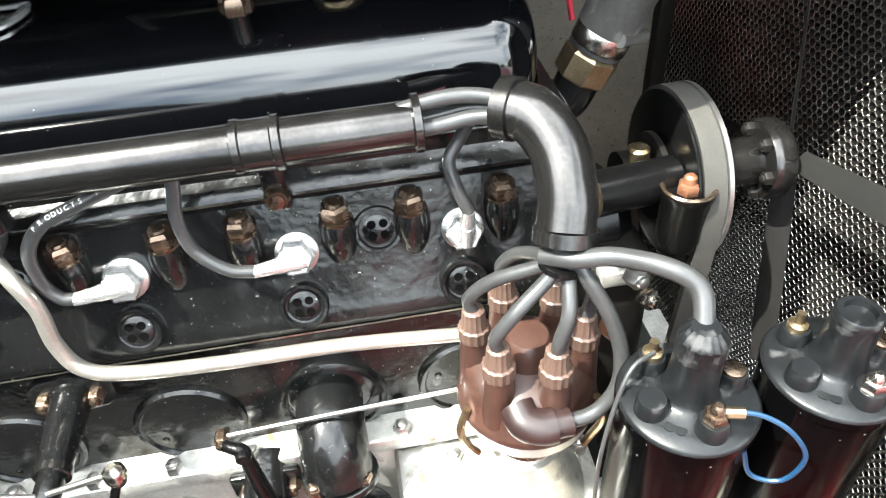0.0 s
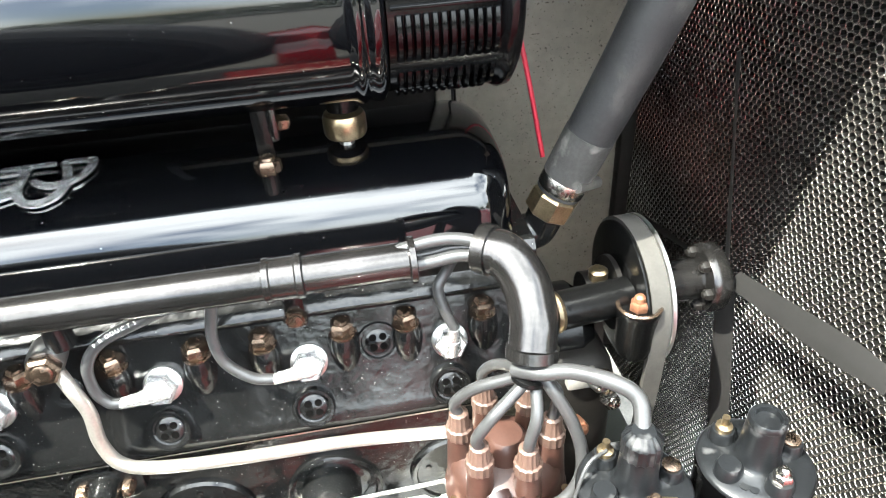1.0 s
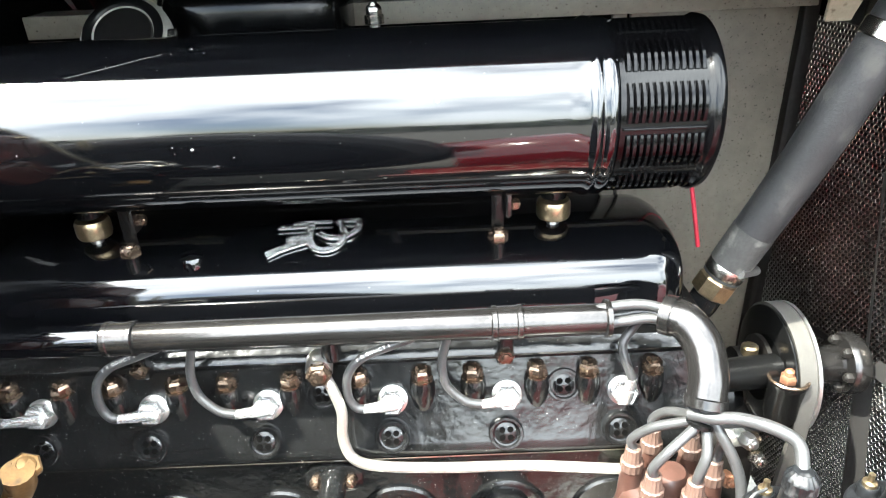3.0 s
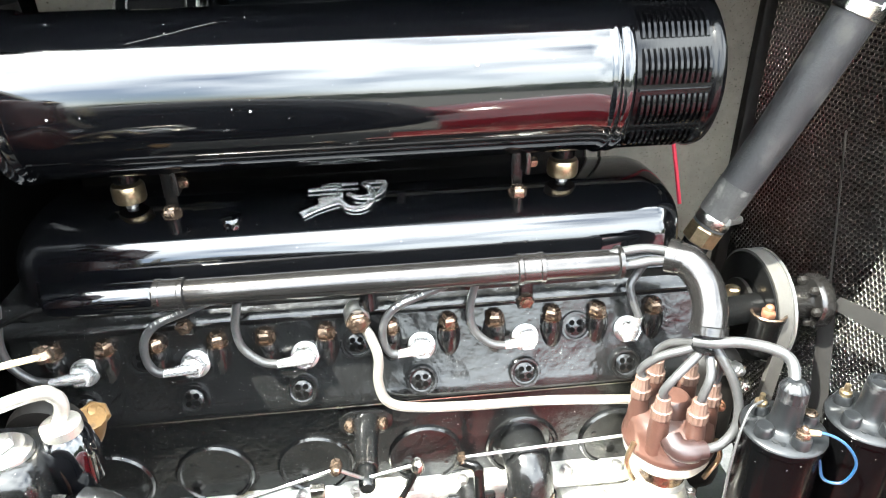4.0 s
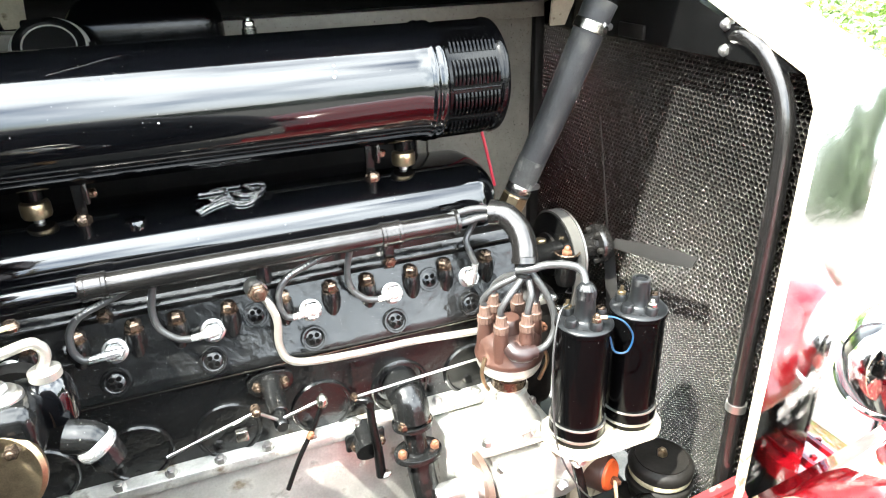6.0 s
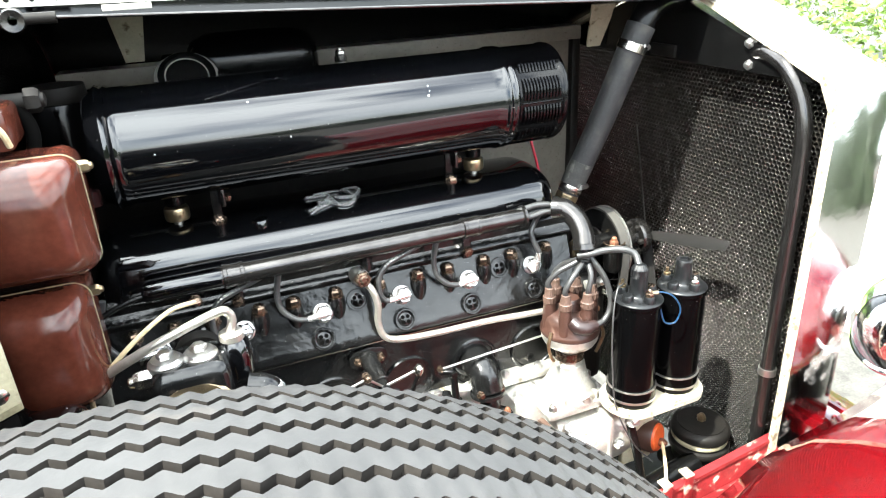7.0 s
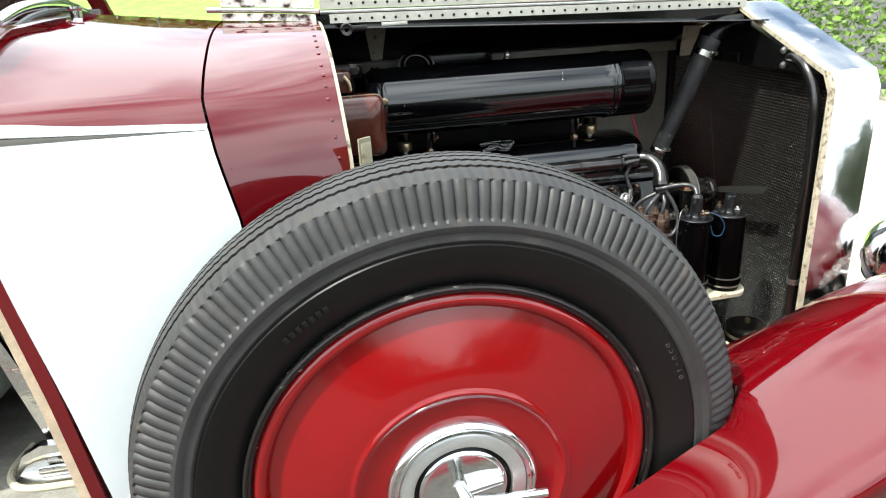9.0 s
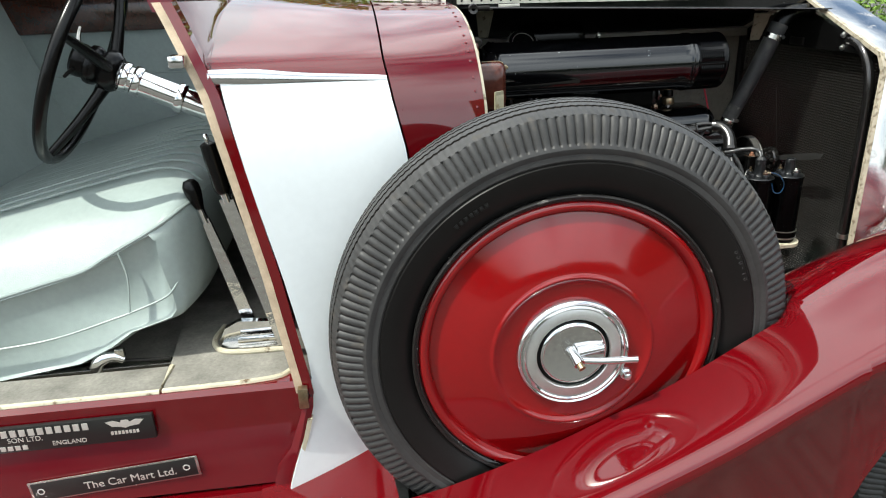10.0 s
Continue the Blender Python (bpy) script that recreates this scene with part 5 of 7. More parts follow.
# brackets and rubber mounts below the silencer
for x in (-0.143, -0.482):
    br = thing("silencer_bracket", (x, 0.04, 1.12), "small black strap bracket holding the silencer with a bolt", "bracket", "silencer brackets")
    part("strap", rbox((x - 0.006, 0.043, 1.122), (x + 0.006, 0.047, 1.170), 0.0015), BLACK, br)
    part("lug", rbox((x + 0.006, 0.034, 1.140), (x + 0.012, 0.052, 1.166), 0.002), GUN, br)
    part("bolt", hexnut(0.006, 0.007, at(x + 0.012, 0.042, 1.151, TO_X), dome=0.2), COPPER, br)
for x, y in ((-0.086, 0.080), (-0.533, 0.080)):
    mo = thing("mount", (x, y, 1.116), "round brass and rubber silencer mount on the rocker cover", "mount", "silencer mounts")
    part("stem", lathe([(0.006, 1.110), (0.006, 1.122)], at(x, y, 0), 14), STEEL, mo)
    part("drum", lathe([(0.010, 1.119), (0.0150, 1.120), (0.0165, 1.123), (0.0165, 1.135), (0.0150, 1.138), (0.010, 1.139)], at(x, y, 0), 24), BRASS, mo, "brass drum")
    part("rubber", lathe([(0.012, 1.141), (0.0125, 1.150), (0.010, 1.165)], at(x, y, 0), 18), BLACK, mo)

# things behind the silencer
bt = thing("black_tank", (-0.38, 0.25, 1.22), "rounded gloss black box behind the silencer", "box")
part("body", rbox((-0.475, 0.19, 1.22), (-0.283, 0.31, 1.342), 0.036, seg=6), LOUVRE, bt)
part("foot", rbox((-0.455, 0.21, 1.205), (-0.300, 0.29, 1.224), 0.004), BLACK, bt)
fc = thing("filler_cap", (-0.484, 0.17, 1.25), "round nickel filler cap behind the silencer", "cap")
CAP = at(-0.484, 0.150, 1.288, Matrix.Rotation(radians(48), 4, "X"))
part("cap", lathe([(0.040, 0), (0.043, 0.004), (0.043, 0.012), (0.039, 0.017), (0.030, 0.019), (0.028, 0.016), (0.0, 0.015)], CAP, 40), HINGE, fc)
part("cap_groove", lathe([(0.038, 0.018), (0.0375, 0.0197), (0.031, 0.0202), (0.029, 0.018)], CAP, 36, cap="loop"), BLACK, fc)
part("cap_face", lathe([(0.028, 0.0155), (0.027, 0.018), (0.012, 0.0185), (0.0, 0.020)], CAP, 32), GUN, fc, "grey cap face")
part("neck", lathe([(0.036, -0.07), (0.036, 0.0)], CAP, 32), BLACK, fc)
for k in range(3):
    a = 2 * math.pi * k / 3
    part("ear", rbox((-0.008, -0.006, 0), (0.008, 0.006, 0.010), 0.003, m=CAP @ Matrix.Translation((0.04 * math.cos(a), 0.04 * math.sin(a), 0.005))), NICKEL, fc)
rs = thing("reservoir", (-0.60, 0.12, 1.18), "black round reservoir with a grey cap by the bulkhead", "reservoir")
part("pot", lathe([(0.040, 1.15), (0.040, 1.27), (0.036, 1.285)], at(-0.645, 0.13, 0), 28), LOUVRE, rs)
part("lid", lathe([(0.034, 1.286), (0.036, 1.292), (0.035, 1.306), (0.0, 1.310)], at(-0.645, 0.13, 0), 28), DARK, rs)
cj = thing("pipe_union", (-0.67, -0.05, 1.31), "small oily metal union on the bulkhead", "union")
part("barrel", tube([(-0.70, -0.06, 1.318), (-0.645, -0.06, 1.318)], 0.009, 14), DARK, cj)
part("arm", tube([(-0.66, -0.06, 1.318), (-0.65, -0.07, 1.29), (-0.655, -0.075, 1.26)], 0.007, 12), DEEPSHADE, cj)
part("nut", hexnut(0.013, 0.014, at(-0.650, -0.06, 1.318, TO_X)), DARK, cj)

# ---- water hose ----
hose = thing("water_hose", (0.08, 0.05, 1.06), "grey rubber water hose with screw clips and a brass union", "hose")
hp = [Vector((0.0775, 0.0555, 1.059)), Vector((0.097, 0.050, 1.105)), Vector((0.128, 0.038, 1.185)), Vector((0.164, 0.024, 1.288)), Vector((0.178, 0.022, 1.322))]
part("rubber", tube(hp, 0.0192, 24, radii=(0.0186, 0.0226)), RUBBER, hose)
part("dusty_end", tube([hp[0] + (hp[1] - hp[0]) * 0.30, hp[0] + (hp[1] - hp[0]) * 0.62, hp[1] + (hp[2] - hp[1]) * 0.06], 0.0196, 24, radii=(0.0199, 0.0202)), DUSTRUBBER, hose, "dust-whitened hose end")
part("outlet_pipe", tube([hp[3] + Vector((0.010, 0, 0.022)), hp[4], Vector((0.194, 0.026, 1.342)), Vector((0.235, 0.045, 1.350)), Vector((0.285, 0.06, 1.350))], 0.0200, 18), BLACK, hose, "black bent outlet pipe")
dh = (hp[4] - hp[3]).normalized()
d0 = (hp[1] - hp[0]).normalized()
for p, d, k in ((hp[3] + dh * 0.002, dh, 1.14), (hp[0] + d0 * 0.010, d0, 0.96)):
    part("clip", lathe([(0.0197 * k, -0.007), (0.0204 * k, -0.006), (0.0204 * k, 0.006), (0.0197 * k, 0.007)], toward(p, d), 28), NICKEL, hose, "bright screw clip")
    sd = Vector((0.7, -0.7, 0))
    part("clip_screw", tube([p + sd * 0.020 + Vector((-0.010, -0.006, 0.004)), p + sd * 0.021 + Vector((0.012, 0.010, -0.002))], 0.0048, 10), STEEL, hose)
part("brass_union", lathe([(0.0175, -0.022), (0.0200, -0.020), (0.0200, -0.003), (0.017, 0.000), (0.017, 0.004)], toward(hp[0], d0), 8), BRASS, hose, "ribbed brass union nut", sharp=20)
part("water_outlet", tube([hp[0] - d0 * 0.02, hp[0] - d0 * 0.04, Vector((0.050, 0.062, 1.020)), Vector((0.02, 0.08, 1.008))], 0.0155, 16), BLOCK, hose, "black water outlet")

# ---- fan, pulley and bracket ----
FX, FY, FZ = 0.012, 0.044, 0.955
fan = thing("cooling_fan", (0.17, FY, FZ - 0.066), "belt-driven cooling fan with grey blades and a pulley", "fan")
part("pulley", lathe([(0.0, 0.120), (0.058, 0.120), (0.064, 0.1215), (0.064, 0.1235), (0.057, 0.129), (0.057, 0.134), (0.066, 0.141), (0.066, 0.144), (0.058, 0.146), (0.0, 0.146)], at(FX, FY, FZ, TO_X), 56), BLACK, fan, "black pulley with bright rims")
part("pulley_rim", lathe([(0.0655, 0.1405), (0.0675, 0.1415), (0.0675, 0.1445), (0.0655, 0.1455)], at(FX, FY, FZ, TO_X), 56, cap="loop"), STEEL, fan, "worn bright pulley rim")
part("shaft", lathe([(0.019, 0.146), (0.019, 0.196), (0.030, 0.198), (0.032, 0.202), (0.032, 0.212), (0.029, 0.216), (0.0, 0.217)], at(FX, FY, FZ, TO_X), 36), GUN, fan, "grey hub flange")
fb = shared("hub_bolt", hexnut(0.0055, 0.007), DARK)
for k in range(6):
    a = 2 * math.pi * k / 6
    again("hub_bolt", fb, at(FX + 0.199, FY + 0.0245 * math.cos(a), FZ + 0.0245 * math.sin(a), Matrix.Rotation(radians(-90), 4, "Y")), fan)
def blade(ang):
    bm = bmesh.new()
    rings = []
    c, s = math.cos(ang), math.sin(ang)
    for k in range(11):
        u = k / 10
        r = 0.012 + 0.185 * u
        w = (0.006 + 0.003 * min(1, u * 1.6)) * (1 if u < 0.9 else 0.75)
        tw = 0.008
        sec = []
        for v, t in ((-1, 0), (-0.3, 0.0012), (0.4, 0.0012), (1, 0), (0.4, -0.0012), (-0.3, -0.0012)):
            x = FX + 0.226 - tw * v * 0.75 + t
            p, q = r, w * v
            sec.append(Vector((x, FY + p * c - q * s, FZ + p * s + q * c)))
        rings.append(sec)
    return loft(bm, rings)
for a in (166, 256, 346, 76):
    part("blade", blade(radians(a)), FANGREY, fan, "dusty grey fan blade")
# belt
bm = bmesh.new()
rings = []
for k in range(57):
    if k <= 40:
        a = math.radians(-20 + 200 * k / 40)
        p, n_ = Vector((FX + 0.1320, FY + 0.062 * math.cos(a), FZ + 0.062 * math.sin(a))), Vector((0, math.cos(a), math.sin(a)))
    else:
        u = (k - 40) / 16
        p, n_ = Vector((FX + 0.1320, FY - 0.062 + 0.028 * u, FZ - 0.021 - 0.40 * u)), Vector((0, -1, -0.07))
    rings.append([p + Vector((-0.0080, 0, 0)) + n_ * 0.005, p + Vector((0.0080, 0, 0)) + n_ * 0.005, p + Vector((0.005, 0, 0)) - n_ * 0.005, p + Vector((-0.005, 0, 0)) - n_ * 0.005])
rings2 = []
for k in range(17):
    u = k / 16
    p, n_ = Vector((FX + 0.1320, FY + 0.062 - 0.028 * u, FZ - 0.021 - 0.40 * u)), Vector((0, 1, -0.07))
    rings2.append([p + Vector((-0.0080, 0, 0)) + n_ * 0.005, p + Vector((0.0080, 0, 0)) + n_ * 0.005, p + Vector((0.005, 0, 0)) - n_ * 0.005, p + Vector((-0.005, 0, 0)) - n_ * 0.005])
loft(bm, rings)
loft(bm, rings2)
part("belt", bm, BELT, fan, "grey worn fan belt")
pump = thing("water_pump", (0.08, 0.0, 0.9), "black water pump bracket with brass greaser and oil cup", "water pump")
part("arm", tube([(0.062, 0.004, 0.976), (0.128, 0.016, 0.972)], 0.0165, 20), BLACK, pump, "black horizontal barrel")
part("barrel_cap", lathe([(0.0170, -0.002), (0.0180, 0.001), (0.0165, 0.004), (0.0, 0.005)], toward((0.062, 0.004, 0.976), (-1, -0.18, 0.04)), 24), BRASS, pump, "brass end cap")
part("oil_cup", lathe([(0.013, -0.046), (0.0165, -0.036), (0.0175, -0.002), (0.0185, 0.0), (0.0185, 0.004), (0.0158, 0.0045), (0.0155, 0.001), (0.0, 0.001)], at(0.129, -0.008, 0.975), 28), BLACK, pump, "black oil cup")
part("cup_ring", lathe([(0.0155, 0.0042), (0.0185, 0.0042), (0.0192, 0.006), (0.0177, 0.0072), (0.0155, 0.006)], at(0.129, -0.008, 0.975), 28, cap="loop"), COPPER, pump, "copper ring")
part("cup_bolt", hexnut(0.008, 0.008, at(0.129, -0.008, 0.976), dome=0.8), RUST, pump)
part("greaser", lathe([(0.0085, 0), (0.0085, 0.006), (0.007, 0.008), (0.0085, 0.010), (0.0085, 0.018), (0.006, 0.020)], at(0.112, 0.040, 0.966), 16), BRASS, pump, "brass greaser cup")
part("greaser_elbow", tube([(0.112, 0.040, 0.960), (0.112, 0.040, 0.968)], 0.0045, 10), STEEL, pump)
part("bearing_face", lathe([(0.034, 0.124), (0.034, 0.1285), (0.028, 0.1305), (0.0, 0.1305)], at(0, FY, FZ, TO_X), 36), DARK, pump, "grimy round bearing face")
part("pale_lug", rbox((0.066, -0.026, 0.912), (0.094, -0.012, 0.926), 0.003), ALU, pump, "pale cast lug with a brass plug")
part("lug_plug", hexnut(0.007, 0.010, toward((0.094, -0.020, 0.919), (1, -0.3, 0))), COPPER, pump)
part("hub_face", lathe([(0.022, 0.100), (0.022, 0.116), (0.0, 0.116)], at(0, FY, FZ, TO_X), 28), DARK, pump)
part("body", lathe([(0.034, 0.04), (0.040, 0.06), (0.040, 0.09), (0.028, 0.104)], at(0, FY, FZ - 0.03, TO_X), 28), BLACK, pump)
part("lower_body", rbox((0.046, -0.02, 0.72), (0.115, 0.10, 0.93), 0.02, seg=3), DARK, pump)
for i, (x, y, z) in enumerate(((0.085, -0.032, 0.93), (0.098, -0.03, 0.905), (0.07, -0.035, 0.885))):
    part("pump_nut", hexnut(0.008, 0.012, toward((x, y, z), (0.3, -1, 0.2))), (STEEL, NICKEL, RUST)[i], pump)

# ---- distributor ----
DX, DY = -0.002, -0.082
dist = thing("distributor", (DX, DY, 0.80), "brown bakelite distributor on an aluminium drive housing", "distributor")
cp = part("cap", lathe([(0.0455, 0.886), (0.047, 0.889), (0.0460, 0.8945), (0.0435, 0.898), (0.0425, 0.908), (0.0405, 0.917), (0.034, 0.923), (0.0, 0.927)], at(DX, DY, 0), 40), BAKELITE, dist, "dusty brown bakelite cap")
part("centre_boss", lathe([(0.0190, 0.915), (0.0165, 0.934), (0.0155, 0.940), (0.0125, 0.9435), (0.0, 0.945)], at(DX, DY, 0), 24), BAKELITE, cp)
cable_ends = []
for k in range(6):
    a = radians(44 + 60 * k)
    tx, ty = DX + 0.0335 * math.cos(a), DY + 0.0335 * math.sin(a)
    t = part("tower", lathe([(0.0118, 0.892), (0.0098, 0.930), (0.0088, 0.940), (0.0088, 0.941)], at(tx, ty, 0), 18), BAKELITE, cp)
    bm = bmesh.new()
    rings = []
    for z, r in ((0.939, 0.0090), (0.940, 0.0096), (0.949, 0.0096), (0.950, 0.0082), (0.953, 0.0072), (0.963, 0.0066), (0.964, 0.0050)):
        rings.append([Vector((tx + r * (1 + 0.07 * (i % 2)) * math.cos(2 * math.pi * i / 28), ty + r * (1 + 0.07 * (i % 2)) * math.sin(2 * math.pi * i / 28), z)) for i in range(28)])
    part("knurled_collar", loft(bm, rings), DUSTY, t, sharp=15)
    cable_ends.append(Vector((tx, ty, 0.965)))
side = part("side_socket", tube([(DX - 0.016, DY - 0.034, 0.920), (DX - 0.013, DY - 0.044, 0.916), (DX - 0.004, DY - 0.048, 0.9145), (DX + 0.004, DY - 0.048, 0.9145)], 0.0110, 16), SOCKET, cp, "dark brown angled socket")
part("side_collar", tube([(DX + 0.003, DY - 0.048, 0.9145), (DX + 0.014, DY - 0.0475, 0.9145)], 0.0088, 16), SOCKET, side)
part("bowl", lathe([(0.030, 0.862), (0.040, 0.868), (0.044, 0.876), (0.0455, 0.886), (0.0, 0.886)], at(DX, DY, 0), 40), ALU, dist, "cast aluminium bowl")
part("stem", lathe([(0.021, 0.828), (0.020, 0.862)], at(DX, DY, 0), 28), ALU, dist)
part("clamp_ring", lathe([(0.021, 0.838), (0.0245, 0.839), (0.0245, 0.852), (0.021, 0.853)], at(DX, DY, 0), 28), COPPER, dist, "browned clamp ring")
for a in (200, 330):
    a = radians(a)
    bx, by = DX + 0.046 * math.cos(a), DY + 0.046 * math.sin(a)
    part("spring_clip", tube([(bx, by, 0.900), (bx + 0.006 * math.cos(a), by + 0.006 * math.sin(a), 0.880), (bx, by, 0.858), (bx - 0.006 * math.cos(a), by, 0.848)], 0.0028, 8), BRASS, dist, "brass spring clip")
bm = lathe([(0.047, 0.770), (0.046, 0.778), (0.039, 0.788), (0.031, 0.806), (0.0265, 0.822), (0.0255, 0.829), (0.0, 0.829)], at(DX, DY, 0), 40)
rbox((DX - 0.060, DY - 0.046, 0.757), (DX + 0.060, DY + 0.06, 0.771), 0.005, bm)
for a in (-130, -50):
    rbox((0.024, -0.0035, 0.771), (0.050, 0.0035, 0.786), 0.002, bm, Matrix.Translation((DX, DY, 0)) @ Matrix.Rotation(radians(a), 4, "Z"))
part("drive_housing", bm, ALU, dist, "cast aluminium drive housing")
part("lifting_eye", tube([(DX + 0.004, DY - 0.043, 0.771), (DX + 0.000, DY - 0.046, 0.782), (DX + 0.010, DY - 0.047, 0.786), (DX + 0.016, DY - 0.045, 0.778), (DX + 0.014, DY - 0.043, 0.771)], 0.0022, 8), STEEL, dist)
for dx, dy in ((-0.050, -0.036), (0.05, -0.036), (-0.05, 0.03), (0.05, 0.02)):
    part("housing_nut", hexnut(0.0075, 0.009, at(DX + dx, DY + dy, 0.772)), STEEL, dist)
E_ = Vector((0.0135, -0.092, 1.022))
for k, end in enumerate(cable_ends):
    a = 2 * math.pi * k / 6 + 0.8
    gather = E_ + Vector((0.005 * math.cos(a), 0.005 * math.sin(a), -0.012))
    out_ = Vector((end.x - DX, end.y - DY, 0))
    part("cable", tube([E_ + Vector((0.006 * math.cos(a), 0.006 * math.sin(a), 0.006)), gather, gather.lerp(end, 0.55) + out_ * 0.20 + Vector((0, 0, 0.006)), end + out_ * 0.06 + Vector((0, 0, 0.008)), end - Vector((0, 0, 0.004))], 0.0043, 10), CABLE, dist, "dark grey ignition lead")
part("loop_cable", tube([E_, (0.025, -0.104, 1.003), (0.036, -0.113, 0.981), (0.0420, -0.120, 0.957), (0.0395, -0.126, 0.935), (0.027, -0.129, 0.919), (DX + 0.012, DY - 0.0475, 0.9145)], 0.0046, 12), CABLE, dist, "dark grey ignition lead")
part("cable_tie", lathe([(0.010, -0.002), (0.0115, -0.001), (0.0115, 0.002), (0.010, 0.003)], toward(E_ + Vector((-0.003, -0.003, -0.013)), (-0.3, -0.2, -1)), 16), BLACK, dist)

# ---- ignition coils ----
def broad(profile, m, n, cap=True):
    return lathe([(1.085 * r, h) for r, h in profile], m, n, cap=cap)


def coil(pos, tower_lead):
    x, y = pos
    c = thing("ignition_coil", (x, y, 0.787), "black cylindrical ignition coil with dusty bakelite top on a pale plate", "ignition coil", "ignition coils")
    part("can", broad([(0.0, 0.787), (0.0315, 0.787), (0.0325, 0.791), (0.0325, 0.955), (0.034, 0.957), (0.034, 0.962), (0.032, 0.964)], at(x, y, 0), 40), CANBLACK, c, "gloss black painted can")
    part("band", broad([(0.0327, 0.798), (0.0342, 0.799), (0.0342, 0.816), (0.0327, 0.817)], at(x, y, 0), 40), CANBLACK, c, "mounting band")
    part("band_edge", broad([(0.0342, 0.8155), (0.0348, 0.816), (0.0348, 0.8175), (0.0327, 0.818)], at(x, y, 0), 40, cap="loop"), STEEL, c)
    part("lower_edge", broad([(0.0342, 0.7965), (0.0350, 0.797), (0.0350, 0.8005), (0.0327, 0.801)], at(x, y, 0), 40, cap="loop"), STEEL, c)
    top = part("top", broad([(0.0335, 0.960), (0.0338, 0.9625), (0.032, 0.9645), (0.025, 0.9655), (0.0155, 0.9668), (0.0128, 0.970), (0.0118, 0.980), (0.0108, 1.000), (0.0108, 1.0015)], at(x, y, 0), 40), COILCAP, c, "dusty dark bakelite top", sharp=60)
    part("tower_mouth", lathe([(0.0110, 0.999), (0.0118, 1.0005), (0.0118, 1.0040), (0.0108, 1.0055), (0.008, 1.0055), (0.0075, 1.002), (0.0, 1.002)], at(x, y, 0), 28), COILCAP, top)
    for a, kind in ((5, "open"), (195, "plain"), (272, "nut"), (122, "stud")):
        a = radians(a)
        px, py = x + 0.0240 * math.cos(a), y + 0.0240 * math.sin(a)
        part("post", lathe([(0.0085, 0.962), (0.0080, 0.973), (0.007, 0.975), (0.0, 0.975)], at(px, py, 0), 18), COILCAP, top)
        if kind == "nut":
            part("terminal_nut", hexnut(0.0062, 0.006, at(px, py, 0.975), dome=0.9), COPPER if tower_lead else NICKEL, top, "terminal nut")
        elif kind == "stud":
            part("terminal_stud", lathe([(0.0055, 0.975), (0.0055, 0.978), (0.0025, 0.979), (0.0025, 0.986)], at(px, py, 0), 12), BRASS, top)
        elif kind == "open":
            part("terminal_screw", lathe([(0.006, 0.9745), (0.006, 0.9765), (0.0045, 0.9772)], at(px, py, 0), 14), COPPER, top)
    for a in (238, 225):
        a = radians(a)
        part("rivet", lathe([(0.0032, 0.9635), (0.003, 0.966)], at(x + 0.025 * math.cos(a), y + 0.025 * math.sin(a), 0), 10), COILCAP, top)
    return c, top

C1, C2 = (0.0630, -0.158), (0.1460, -0.156)
c1, t1 = coil(C1, True)
c2, t2 = coil(C2, False)
bm = bmesh.new()
rings = []
for z, r in ((0.996, 0.0112), (0.998, 0.0119), (1.009, 0.0116), (1.012, 0.0100), (1.016, 0.0068)):
    rings.append([Vector((C1[0] + r * (1 + 0.07 * (i % 2)) * math.cos(2 * math.pi * i / 32), C1[1] + r * (1 + 0.07 * (i % 2)) * math.sin(2 * math.pi * i / 32), z)) for i in range(32)])
part("knurled_cap", loft(bm, rings), COILCAP, t1, "knurled black cap", sharp=15)
part("coil_cable", tube([E_ + Vector((-0.012, 0.0, -0.006)), E_ + Vector((0.002, -0.012, -0.001)), (0.034, -0.112, 1.026), (0.054, -0.130, 1.030), (0.066, -0.142, 1.024), (C1[0], C1[1], 1.008)], 0.0052, 12), CABLE, c1, "dark grey coil lead")
part("blue_lead", tube([(C1[0] + 0.004, C1[1] - 0.024, 0.979), (C1[0] + 0.020, C1[1] - 0.028, 0.979), (C1[0] + 0.034, C1[1] - 0.036, 0.972), (C1[0] + 0.045, C1[1] - 0.040, 0.952), (C1[0] + 0.040, C1[1] - 0.038, 0.930), (C1[0] + 0.026, C1[1] - 0.032, 0.930), (C1[0] + 0.018, C1[1] - 0.030, 0.952)], 0.0013, 8), BLUE, c1, "thin blue wire")
part("wire_tag", tube([(C1[0] + 0.002, C1[1] - 0.023, 0.979), (C1[0] + 0.014, C1[1] - 0.026, 0.979)], 0.003, 8), BRASS, c1)
part("supply_lead", tube([(C1[0] - 0.013, C1[1] + 0.018, 0.98), (C1[0] - 0.03, C1[1] + 0.01, 0.975), (C1[0] - 0.046, C1[1] - 0.006, 0.93), (C1[0] - 0.046, C1[1] - 0.012, 0.86), (C1[0] - 0.040, C1[1] - 0.02, 0.79), (C1[0] - 0.01, C1[1] - 0.03, 0.72), (C1[0] + 0.03, C1[1] - 0.03, 0.67)], 0.0013, 8), CABLE, c1, "thin dark wire")
sh = thing("coil_shelf", (0.11, -0.15, 0.778), "pale painted metal shelf under the ignition coils", "shelf")
out = []
for k in range(24):
    a = 2 * math.pi * k / 24
    cx = C1[0] if math.cos(a) < 0 else C2[0]
    out.append((cx + 0.045 * math.cos(a), -0.157 + 0.048 * math.sin(a)))
part("plate", prism(out, 0.008, at(0, 0, 0.7785)), CREAM, sh)
part("leg", rbox((0.08, -0.13, 0.62), (0.14, -0.118, 0.778), 0.003), CREAM, sh)

